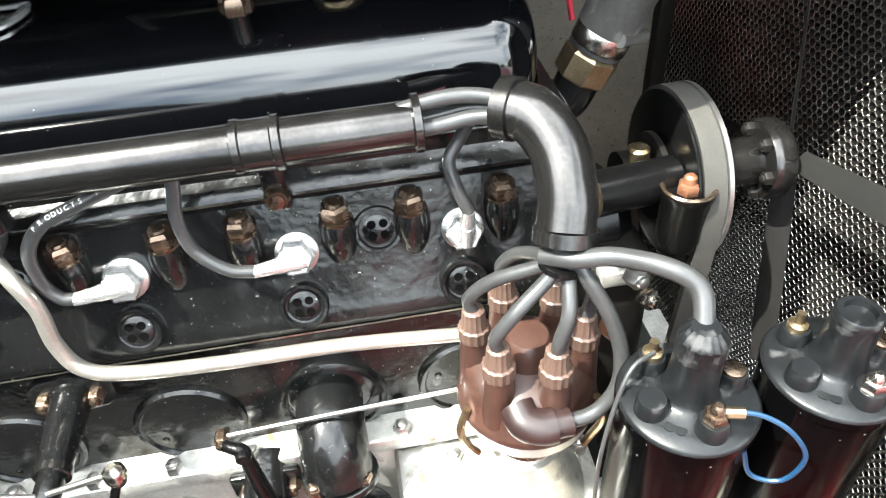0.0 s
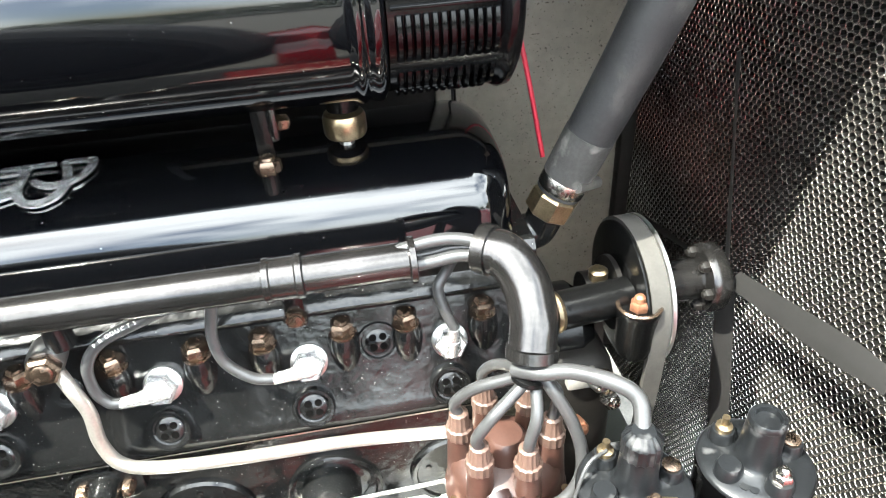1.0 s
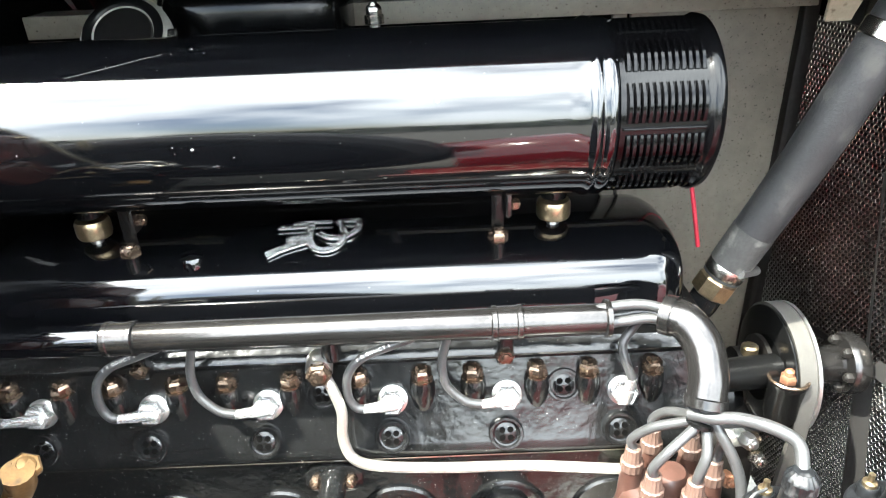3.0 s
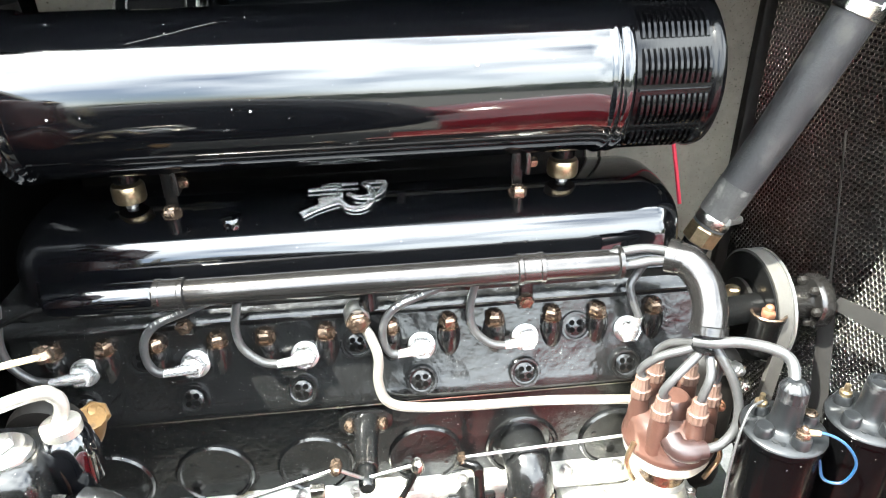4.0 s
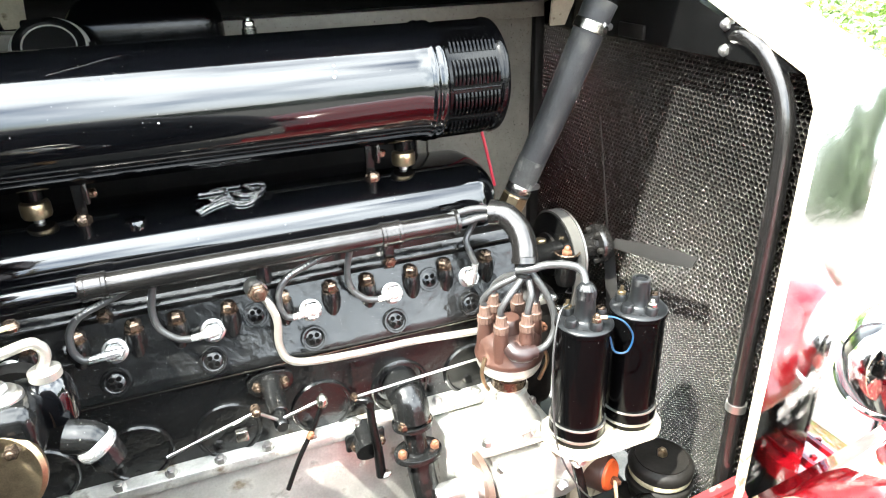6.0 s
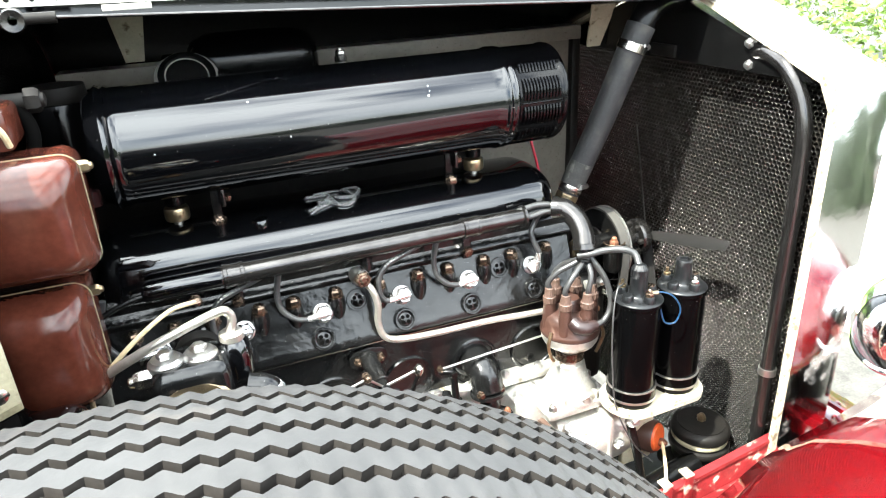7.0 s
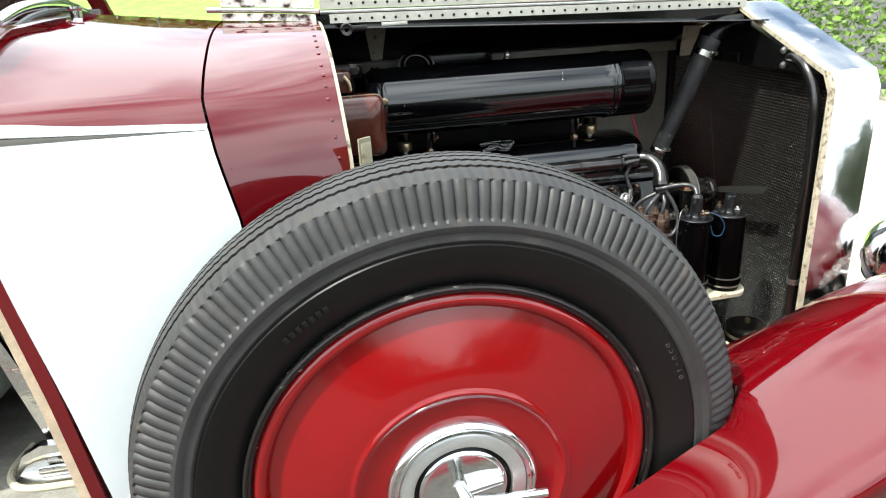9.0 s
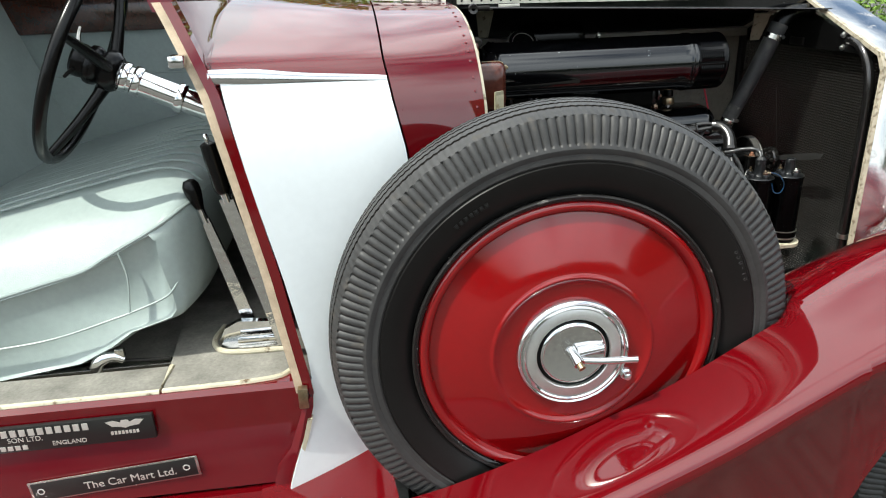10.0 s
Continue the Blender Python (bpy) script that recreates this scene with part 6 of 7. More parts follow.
# ---- things on the crankcase flank ----
fl = thing("breather_elbow", (-0.137, -0.04, 0.78), "black cast breather elbow bolted to the engine side", "elbow")
bm = tube([(-0.141, -0.012, 0.838), (-0.141, -0.042, 0.839), (-0.1405, -0.060, 0.830), (-0.140, -0.067, 0.808)], 0.0255, 26)
part("casting", bm, BLOCK, fl, "gloss black casting")
part("root_flange", lathe([(0.034, -0.004), (0.034, 0.004), (0.030, 0.007)], at(-0.141, -0.013, 0.838, TO_EYE), 30), BLOCK, fl)
part("flange", prism([(0.029 * math.cos(a), 0.024 * math.sin(a)) for a in (math.pi * k / 12 for k in range(24))], 0.007, at(-0.140, -0.068, 0.801), bevel=0.002), BLOCK, fl)
part("pipe", tube([(-0.140, -0.068, 0.802), (-0.1395, -0.073, 0.785), (-0.1385, -0.078, 0.764)], 0.0155, 20), BLOCK, fl)
part("lower_flange", prism([(0.034 * math.cos(a), 0.026 * math.sin(a)) for a in (math.pi * k / 12 for k in range(24))], 0.009, at(-0.138, -0.080, 0.757), bevel=0.002), BLOCK, fl)
part("lower_pipe", tube([(-0.138, -0.080, 0.757), (-0.134, -0.086, 0.715), (-0.126, -0.094, 0.675), (-0.105, -0.104, 0.645), (-0.07, -0.110, 0.63)], 0.019, 18), BLOCK, fl)
for dx, dy in ((-0.018, -0.014), (0.017, -0.010)):
    part("bolt", hexnut(0.0072, 0.008, at(-0.140 + dx, -0.068 + dy, 0.808)), COPPER, fl)
    part("lower_nut", hexnut(0.0065, 0.008, at(-0.138 + dx * 1.35, -0.080 + dy * 0.5, 0.766)), RUST, fl)
stb = thing("control_shaft", (-0.30, -0.05, 0.83), "black flanged control shaft housing with throttle rods", "linkage")
part("flange", prism([(-0.029, -0.007), (-0.02, -0.016), (0.0, -0.019), (0.02, -0.016), (0.029, -0.007), (0.029, 0.007), (0.02, 0.016), (0, 0.019), (-0.02, 0.016), (-0.029, 0.007)], 0.008, toward((-0.313, -0.014, 0.888), (0.0, -1, 0.0)), bevel=0.002), BLOCK, stb)
part("housing", tube([(-0.313, -0.018, 0.888), (-0.313, -0.050, 0.886), (-0.313, -0.084, 0.883)], 0.0125, 20, radii=(0.0140, 0.0105)), BLOCK, stb)
part("collar", lathe([(0.0105, 0.0), (0.0118, 0.001), (0.0118, 0.007), (0.0105, 0.008)], toward((-0.313, -0.076, 0.8836), (0, -1, -0.06)), 20), GUN, stb, "worn steel collar")
part("end_nut", lathe([(0.0085, 0), (0.0085, 0.020), (0.0068, 0.023)], toward((-0.313, -0.084, 0.883), (0.0, -1, -0.06)), 16), BLOCK, stb)
for dx in (-0.0175, 0.0175):
    part("flange_nut", hexnut(0.0062, 0.009, at(-0.313 + dx, -0.022, 0.889, TO_EYE)), COPPER, stb)
part("long_rod", tube([(-0.214, -0.058, 0.861), (-0.13, -0.060, 0.868), (-0.02, -0.062, 0.876)], 0.0018, 8), STEEL, stb, "thin bright rod")
part("left_rod", tube([(-0.44, -0.118, 0.891), (-0.340, -0.110, 0.915)], 0.0019, 8), STEEL, stb, "thin bright rod")
part("mid_rod", tube([(-0.316, -0.098, 0.886), (-0.263, -0.102, 0.903)], 0.0021, 8), STEEL, stb, "short bright rod")
part("cross_rod", tube([(-0.340, -0.109, 0.914), (-0.316, -0.099, 0.888)], 0.0018, 8), STEEL, stb)
part("joint", lathe([(0.0052, -0.006), (0.0062, 0.0), (0.0052, 0.007), (0.003, 0.009)], at(-0.340, -0.108, 0.916, TO_EYE), 12), COPPER, stb)
part("joint_nut", hexnut(0.0052, 0.010, at(-0.214, -0.054, 0.861, TO_EYE)), COPPER, stb)
part("joint_ball", lathe([(0.004, -0.010), (0.0068, -0.004), (0.0068, 0.003), (0.0052, 0.005), (0.003, 0.008)], at(-0.263, -0.102, 0.902), 14), NICKEL, stb)
part("lever", tube([(-0.263, -0.102, 0.898), (-0.275, -0.104, 0.872), (-0.300, -0.108, 0.829), (-0.318, -0.110, 0.79)], 0.0030, 10), BLACK, stb, "black lever")
part("lever_nut", hexnut(0.0048, 0.007, toward((-0.284, -0.107, 0.857), (0.5, -0.2, 0.9))), RUST, stb)
part("arm", tube([(-0.216, -0.062, 0.858), (-0.206, -0.068, 0.860), (-0.199, -0.071, 0.855), (-0.197, -0.073, 0.82), (-0.193, -0.075, 0.78), (-0.191, -0.076, 0.735)], 0.0058, 10, radii=(0.0042, 0.0072)), BLACK, stb, "black lever arm")
part("arm_head", lathe([(0.0050, -0.004), (0.0062, 0.0), (0.0050, 0.004)], at(-0.199, -0.074, 0.857, TO_EYE), 14), BLACK, stb)
part("arm_nut", hexnut(0.006, 0.010, toward((-0.191, -0.078, 0.737), (1, 0, 0))), NICKEL, stb)
part("rod_clamp", rbox((-0.366, -0.118, 0.884), (-0.352, -0.108, 0.898), 0.002), NICKEL, stb, "small bright clamp")
ob2 = thing("oil_filter_stub", (-0.205, -0.05, 0.74), "black flanged stub with brown bolts on the crankcase", "flange")
part("stub", tube([(-0.202, -0.026, 0.784), (-0.202, -0.066, 0.772)], 0.0185, 20), BLOCK, ob2)
part("plate", rbox((-0.230, -0.048, 0.762), (-0.174, -0.040, 0.790), 0.004), BLOCK, ob2)
for dx in (-0.018, 0.018):
    part("bolt", hexnut(0.0066, 0.009, at(-0.200 + dx, -0.048, 0.774, TO_EYE)), COPPER, ob2)
hs = thing("dynamo_drive", (0.0, -0.10, 0.66), "cast aluminium drive case with round flanges", "drive case")
bm = lathe([(0.050, -0.045), (0.052, 0.06), (0.046, 0.085), (0.0, 0.09)], at(0.0, -0.105, 0.695, TO_X), 32)
lathe([(0.036, -0.085), (0.038, -0.075), (0.026, -0.072), (0.026, -0.045)], at(0.0, -0.105, 0.695, TO_X), 28, bm)
rbox((-0.02, -0.175, 0.585), (0.040, -0.10, 0.660), 0.012, bm)
part("case", bm, ALU, hs, "bright cast aluminium case")
part("flange", lathe([(0.044, -0.060), (0.045, -0.052), (0.040, -0.050)], at(0.0, -0.105, 0.695, TO_X), 28), DUSTY, hs, "brown gasket flange")
part("spindle", lathe([(0.014, -0.125), (0.016, -0.12), (0.016, -0.085)], at(0.0, -0.105, 0.695, TO_X), 20), STEEL, hs)
part("clamp_bolt", hexnut(0.011, 0.016, toward((0.060, -0.166, 0.748), (0, -0.8, 0.5))), STEEL, hs)
part("rib", rbox((0.028, -0.160, 0.655), (0.036, -0.100, 0.755), 0.003), ALU, hs)
for x, y, z in ((0.022, -0.172, 0.652), (0.07, -0.128, 0.752), (-0.04, -0.14, 0.745), (0.045, -0.158, 0.70), (0.01, -0.178, 0.62)):
    part("stud", hexnut(0.0085, 0.012, toward((x, y, z), (0, -0.6, 0.8))), STEEL, hs)
part("link", tube([(0.060, -0.165, 0.745), (0.068, -0.175, 0.70), (0.082, -0.185, 0.62)], 0.007, 10), BLACK, hs, "black link")
tn = thing("steering_tube", (0.14, -0.17, 0.58), "black tube and joints low in the engine bay", "tube")
part("tube", tube([(0.03, -0.19, 0.600), (0.20, -0.17, 0.612)], 0.021, 18), BLACK, tn)
part("knuckle", lathe([(0.018, -0.02), (0.024, -0.012), (0.024, 0.012), (0.018, 0.02)], at(0.06, -0.215, 0.60, TO_EYE), 18), DARK, tn)
part("spring", tube([(0.05, -0.205, 0.585), (0.12, -0.215, 0.565)], 0.014, 14), DARK, tn)
orr = thing("orange_capped_filter", (0.15, -0.13, 0.66), "brown fitting with an orange face and a wire", "filter")
part("barrel", lathe([(0.026, -0.035), (0.028, -0.03), (0.028, 0.0), (0.026, 0.004)], toward((0.136, -0.140, 0.670), (0.45, -0.85, 0.15)), 26), BAKELITE, orr)
part("face", lathe([(0.024, 0.004), (0.022, 0.008), (0.0, 0.009)], toward((0.136, -0.140, 0.670), (0.45, -0.85, 0.15)), 26), ORANGE, orr, "orange face")
part("screw", hexnut(0.007, 0.010, toward((0.140, -0.149, 0.664), (0.45, -0.85, 0.15))), RUST, orr)
part("pale_wire", tube([(0.140, -0.155, 0.668), (0.122, -0.19, 0.64), (0.10, -0.22, 0.60), (0.08, -0.24, 0.55)], 0.003, 8), TAN, orr, "pale wire")
pot = thing("brake_reservoir", (0.24, -0.14, 0.58), "black round pot with domed lid beside the radiator", "reservoir")
part("pot", lathe([(0.038, 0.585), (0.044, 0.588), (0.044, 0.606), (0.0500, 0.608), (0.0515, 0.611), (0.0515, 0.616), (0.0500, 0.619), (0.0455, 0.621), (0.0455, 0.626)], at(0.236, -0.140, 0.012), 40), DARK, pot)
part("band", lathe([(0.0470, 0.626), (0.0478, 0.628), (0.0478, 0.633), (0.0470, 0.635)], at(0.236, -0.140, 0.012), 40), AGED, pot, "dusty pale joint band")
part("lid", lathe([(0.0465, 0.635), (0.0490, 0.637), (0.0500, 0.642), (0.0490, 0.648), (0.0455, 0.653), (0.0400, 0.6550), (0.0395, 0.6570), (0.0, 0.6595)], at(0.236, -0.140, 0.012), 40), DARK, pot, "dusty black stepped lid")
part("lid_bolt", hexnut(0.008, 0.010, at(0.236, -0.140, 0.6705)), BRASS, pot, "brass lid bolt")
part("foot", rbox((0.188, -0.19, 0.565), (0.284, -0.09, 0.586), 0.006), DARK, pot)

# carburettor pump by the bulkhead end
NEAR = Matrix.Translation((-0.424, -0.845, 1.407)) @ Matrix.Scale(0.855, 4) @ Matrix.Translation((0.42, 0.845, -1.405))
cb = thing("carburettor", (-0.545, -0.265, 1.04), "black twin-topped pump body with polished caps and a brass ring", "carburettor")
PYC = -0.120


def near(name, bm, material, parent, label=""):
    bm.transform(NEAR)
    return part(name, bm, material, parent, label)


near("body", rbox((-0.610, PYC - 0.035, 0.955), (-0.520, PYC + 0.04, 1.018), 0.016, seg=3), BLOCK, cb)
for x in (-0.589, -0.551):
    c = near("top_cap", lathe([(0.0205, 1.010), (0.0215, 1.016), (0.0205, 1.020), (0.0175, 1.022), (0.0165, 1.0245), (0.0, 1.0255)], at(x, PYC, 0), 28), STEEL, cb, "polished round cap")
    near("cap_hex", hexnut(0.010, 0.007, at(x, PYC, 1.0255), dome=0.1), STEEL, c)
near("ring", lathe([(0.043, -0.004), (0.046, 0.0), (0.046, 0.006), (0.042, 0.010), (0.036, 0.010)], toward((-0.566, PYC - 0.035, 0.958), (0.0, -1, 0.25)), 40), BRASS, cb, "worn brass ring")
near("ring_face", lathe([(0.036, 0.004), (0.030, 0.008), (0.0, 0.008)], toward((-0.566, PYC - 0.035, 0.958), (0.0, -1, 0.25)), 40), BLOCK, cb)
for a in (50, 130):
    a = radians(a)
    near("ring_bolt", hexnut(0.0072, 0.010, toward((-0.566 + 0.039 * math.cos(a), PYC - 0.044, 0.958 + 0.039 * math.sin(a)), (0, -1, 0.25))), COPPER, cb)
near("side_plug", hexnut(0.0115, 0.020, at(-0.606, PYC - 0.006, 1.006, Matrix.Rotation(radians(-90), 4, "Y"))), NICKEL, cb)
near("dome", lathe([(0.021, 0.975), (0.022, 1.000), (0.019, 1.016), (0.010, 1.026), (0.0, 1.028)], at(-0.512, PYC + 0.015, 0), 24), ENAMEL, cb, "gloss black dome")
near("dome_collar", lathe([(0.0125, 1.020), (0.015, 1.022), (0.015, 1.030), (0.012, 1.032)], at(-0.512, PYC + 0.015, 0), 20), PIPE, cb)
near("elbow", tube([(-0.505, PYC - 0.01, 0.965), (-0.482, PYC - 0.016, 0.958), (-0.472, PYC - 0.018, 0.93)], 0.017, 16), BLOCK, cb)
near("elbow_ring", lathe([(0.018, 0), (0.020, 0.003), (0.020, 0.010), (0.018, 0.013)], toward((-0.484, PYC - 0.016, 0.957), (0.5, -0.1, -0.8)), 20), ZINC, cb, "bright ring")
near("drum", lathe([(0.030, -0.010), (0.032, 0.0), (0.030, 0.010)], at(-0.552, -0.060, 0.984, TO_EYE), 28), DARK, cb)
near("feed_pipe", tube([(-0.513, PYC + 0.015, 1.030), (-0.508, PYC + 0.018, 1.044), (-0.511, PYC + 0.018, 1.055), (-0.526, PYC + 0.014, 1.060), (-0.60, PYC + 0.002, 1.041), (-0.665, -0.085, 0.998), (-0.715, -0.0555, 0.970)], 0.0056, 12), PIPE, cb, "pale braided feed pipe")
near("cloth_wire", tube([(-0.545, -0.045, 1.052), (-0.58, -0.07, 1.056), (-0.635, -0.09, 1.025), (-0.682, -0.070, 0.965), (-0.6675, -0.0915, 0.932), (-0.635, -0.12, 0.92)], 0.003, 8), TAN, cb, "tan cloth wire")
near("wire_end", lathe([(0.008, 0), (0.009, 0.004), (0.006, 0.010)], at(-0.545, -0.040, 1.046), 14), COPPER, cb)
near("bowl", lathe([(0.026, 0.90), (0.028, 0.905), (0.028, 0.955), (0.022, 0.965)], at(-0.625, PYC - 0.01, 0), 24), BRASS, cb, "brass bowl")
part("casting", tube([(-0.530, -0.128, 1.018), (-0.536, -0.124, 0.998), (-0.552, -0.124, 0.978), (-0.580, -0.128, 0.955)], 0.012, 14, radii=(0.0125, 0.0090)), AMBER, cb, "stained brass casting")
part("casting_flange", hexnut(0.0125, 0.008, toward((-0.532, -0.118, 1.010), (0.5, -0.2, 0.8)), dome=0.3), AMBER, cb)
part("casting_screw", hexnut(0.0075, 0.012, toward((-0.540, -0.136, 0.992), (0.55, -0.8, 0.1)), dome=0.4), STEEL, cb)
part("conduit_tail", tube([(-0.583, -0.022, 1.062), (-0.61, -0.026, 1.059), (-0.645, -0.034, 1.046), (-0.68, -0.05, 1.01)], 0.0038, 10), BLACK, cb)
part("coil_spring", tube([(-0.655 + 0.006 * math.cos(k * 1.2), -0.15 + 0.006 * math.sin(k * 1.2), 1.0 - 0.0022 * k) for k in range(34)], 0.0016, 6, steps=2), BLACK, cb, "black coil spring")

# fuse boxes on the bulkhead
def round_rect(x0, x1, z0, z1, y, inset, c):
    """Rounded rectangle facing the flank."""
    x0, x1, z0, z1 = x0 + inset, x1 - inset, z0 + inset, z1 - inset
    out = []
    for cx, cz, a0 in ((x1 - c, z1 - c, 0), (x0 + c, z1 - c, 90), (x0 + c, z0 + c, 180), (x1 - c, z0 + c, 270)):
        out += [Vector((cx + c * math.cos(radians(a0 + a)), y, cz + c * math.sin(radians(a0 + a)))) for a in range(0, 91, 15)]
    return out


for (z0, z1, x0, x1, yb), lab in (((1.1755, 1.2860, -0.712, -0.603, -0.183), "glossy brown moulded electrical box on the bulkhead, lid pale-edged"), ((1.040, 1.1620, -0.712, -0.622, -0.185), "lower dark brown moulded electrical box")):
    fx = thing("electrical_box", ((x0 + x1) / 2, yb, z0), lab, "electrical box", "electrical boxes")
    rings = [round_rect(x0, x1, z0, z1, yb - d, i, c) for d, i, c in ((0.0, 0.0, 0.016), (0.012, 0.0005, 0.017), (0.026, 0.0035, 0.018), (0.040, 0.0105, 0.019), (0.047, 0.0170, 0.018), (0.051, 0.0250, 0.015), (0.0525, 0.0330, 0.010))]
    part("lid", loft(bmesh.new(), rings), BOXBROWN, fx, "brown moulded lid", sharp=60)
    part("base", loft(bmesh.new(), [round_rect(x0, x1, z0, z1, yb + d, i, 0.015) for d, i in ((0.002, 0.002), (0.06, 0.004), (0.075, 0.012))]), BOXBROWN, fx, sharp=60)
    edge = round_rect(x0, x1, z0, z1, yb + 0.001, -0.0003, 0.016)
    part("edge", tube(edge[18:] + edge[:12], 0.0006, 6, steps=1), OLDPAINT, fx, "worn pale edge")
    part("knob", hexnut(0.006, 0.010, at(x1 - 0.003, yb + 0.012, z1 - 0.016, TO_X)), BRASS, fx)
sb = thing("regulator", (-0.67, -0.11, 1.285), "small brown box with yellow-edged lid on the bulkhead", "electrical box")
part("case", rbox((-0.70, -0.15, 1.286), (-0.655, -0.08, 1.325), 0.006), BOXBROWN, sb)
part("clamp", tube([(-0.668, -0.152, 1.318), (-0.660, -0.156, 1.306), (-0.658, -0.150, 1.292)], 0.003, 8), TAN, sb)
solid("lower_tank", rbox((-0.70, -0.33, 0.98), (-0.635, -0.25, 1.08), 0.02, seg=3), ENAMEL, "gloss black box low on the bulkhead", "box")
# floor of the bay
solid("undertray", rbox((-0.70, -0.245, 0.44), (0.30, 0.45, 0.46), 0.003), DARK, "dark undertray of the engine bay", "undertray", kind="structure")

# ---- lamps ahead of the radiator ----
def lamp_at(name, p, r, label, post, aim=(1, 0, 0)):
    x, y, z = p
    face = toward(p, aim)
    L = thing(name, (x, y, z - r), label, "lamp")
    part("bowl", lathe([(0.0, -0.92 * r), (0.35 * r, -0.86 * r), (0.66 * r, -0.68 * r), (0.88 * r, -0.38 * r), (0.98 * r, -0.05 * r), (1.0 * r, 0.05 * r)], face, 48), CHROME, L, "chrome lamp bowl")
    part("rim", lathe([(1.0 * r, 0.04 * r), (1.06 * r, 0.08 * r), (1.06 * r, 0.16 * r), (0.97 * r, 0.22 * r)], face, 48), CHROME, L, "chrome rim")
    part("glass", lathe([(0.97 * r, 0.18 * r), (0.7 * r, 0.30 * r), (0.0, 0.38 * r)], face, 48), NICKEL, L, "lamp glass")
    part("post", tube([(x, y, z - r * 0.95), (x, y, post)], 0.016, 16), CHROME, L, "chrome post")
    return L


lamp_at("headlamp", (0.70, -0.30, 1.14), 0.125, "large chrome headlamp ahead of the radiator", 0.75)
lamp_at("fog_lamp", (0.475, -0.300, 0.880), 0.086, "small chrome lamp low beside the radiator", 0.70, (0.62, -0.10, -0.78))
ap = thing("front_apron", (0.47, 0.1, 0.62), "deep red apron with ribs and rivets between the wings", "apron")
part("sheet", loft(bmesh.new(), [[Vector((x, y, z)) for x, z in ((0.39, 0.672), (0.46, 0.668), (0.56, 0.630), (0.57, 0.60), (0.55, 0.60), (0.39, 0.64))] for y in (-0.40, 0.1, 0.60)]), RED, ap)
for k in range(2):
    x, z = 0.425 + k * 0.055, 0.6725 - k * 0.0095
    part("rib", loft(bmesh.new(), [[Vector((x - 0.008, y, z - 0.004)), Vector((x - 0.004, y, z + 0.004)), Vector((x + 0.004, y, z + 0.004)), Vector((x + 0.008, y, z - 0.006))] for y in (-0.395, 0.1, 0.595)]), RED, ap)
apr = shared("apron_rivet", lathe([(0.006, -0.001), (0.0052, 0.002), (0.003, 0.0036), (0.0, 0.0042)], Matrix(), 10), RED)
for k in range(26):
    for x, z in ((0.445, 0.6700), (0.503, 0.6535)):
        again("rivet", apr, at(x, -0.385 + k * 0.038, z), ap)

# ---- cockpit ----
solid("floor", rbox((-2.3, -0.549, 0.69), (-0.80, 0.72, 0.728), 0.004), CARPET, "grey carpet floor of the front compartment", "carpet", kind="structure")
mat = thing("carpet_panel", (-1.2, -0.35, 0.70), "grey carpet panel with pale bound edge", "carpet")
mo = [(-1.345, -0.572), (-1.16, -0.566), (-1.11, -0.54), (-1.09, -0.48), (-1.09, -0.25), (-1.29, -0.18), (-1.38, -0.18)]
part("carpet_sheet", prism(mo, 0.013, at(0, 0, 0.745)), CARPET, mat)
part("binding", tube([(x, y, 0.757) for x, y in mo[:4]], 0.006, 8), CREAM, mat, "pale binding")
strip2 = thing("sill_carpet", (-1.85, -0.5, 0.70), "narrow grey carpet strip with pale bound edge along the sill", "carpet")
part("carpet_sheet", rbox((-2.3, -0.572, 0.730), (-1.352, -0.475, 0.757), 0.004), CARPET, strip2)
part("binding", tube([(-2.3, -0.574, 0.757), (-1.35, -0.574, 0.757), (-1.349, -0.48, 0.757)], 0.006, 8, steps=1), CREAM, strip2, "pale binding")
# seat
EDGE_TOP = [(-1.95, 0.872), (-1.75, 0.900), (-1.643, 0.925), (-1.483, 0.965), (-1.399, 1.009), (-1.317, 1.050), (-1.293, 1.063), (-1.27, 1.068)]
CROWN = [(-1.95, 0.985), (-1.75, 1.035), (-1.643, 1.060), (-1.535, 1.085), (-1.402, 1.110), (-1.34, 1.116), (-1.30, 1.106), (-1.27, 1.078)]
FACE = [(-1.256, 1.050), (-1.252, 1.02), (-1.254, 0.98), (-1.261, 0.94), (-1.272, 0.900), (-1.284, 0.872), (-1.302, 0.857), (-1.325, 0.850), (-1.395, 0.832), (-1.445, 0.803), (-1.52, 0.772), (-1.70, 0.747), (-1.95, 0.735)]
FRONT = [(-0.462, -1.345), (-0.457, -1.330), (-0.45, -1.317), (-0.42, -1.293), (-0.38, -1.281), (-0.30, -1.272), (0.6, -1.268)]


def cushion_ring(y, c, inset):
    """One section of the cushion along the car, its front corner rounded in plan."""
    f = interp(FRONT, y)
    r = []
    for x in (-1.95, -1.80, -1.70, -1.60, -1.535, -1.47, -1.41, -1.36, -1.32, -1.29, -1.268):
        x = -1.95 + (x + 1.95) * (f + 1.95) / 0.682
        ze, zc = interp(EDGE_TOP, x), interp(CROWN, x)
        r.append(Vector((x - inset * 0.5, y, ze + (zc - ze) * c - inset * 0.6)))
    for x, z in FACE:
        d = (f + 1.268) * min(1.0, max(0.0, (x + 1.50) / 0.2)) * min(1.0, max(0.35, (z - 0.80) / 0.17))
        r.append(Vector((x + d - inset, y, min(z, r[10].z - 0.012) if z > 1.04 else z)))
    return r


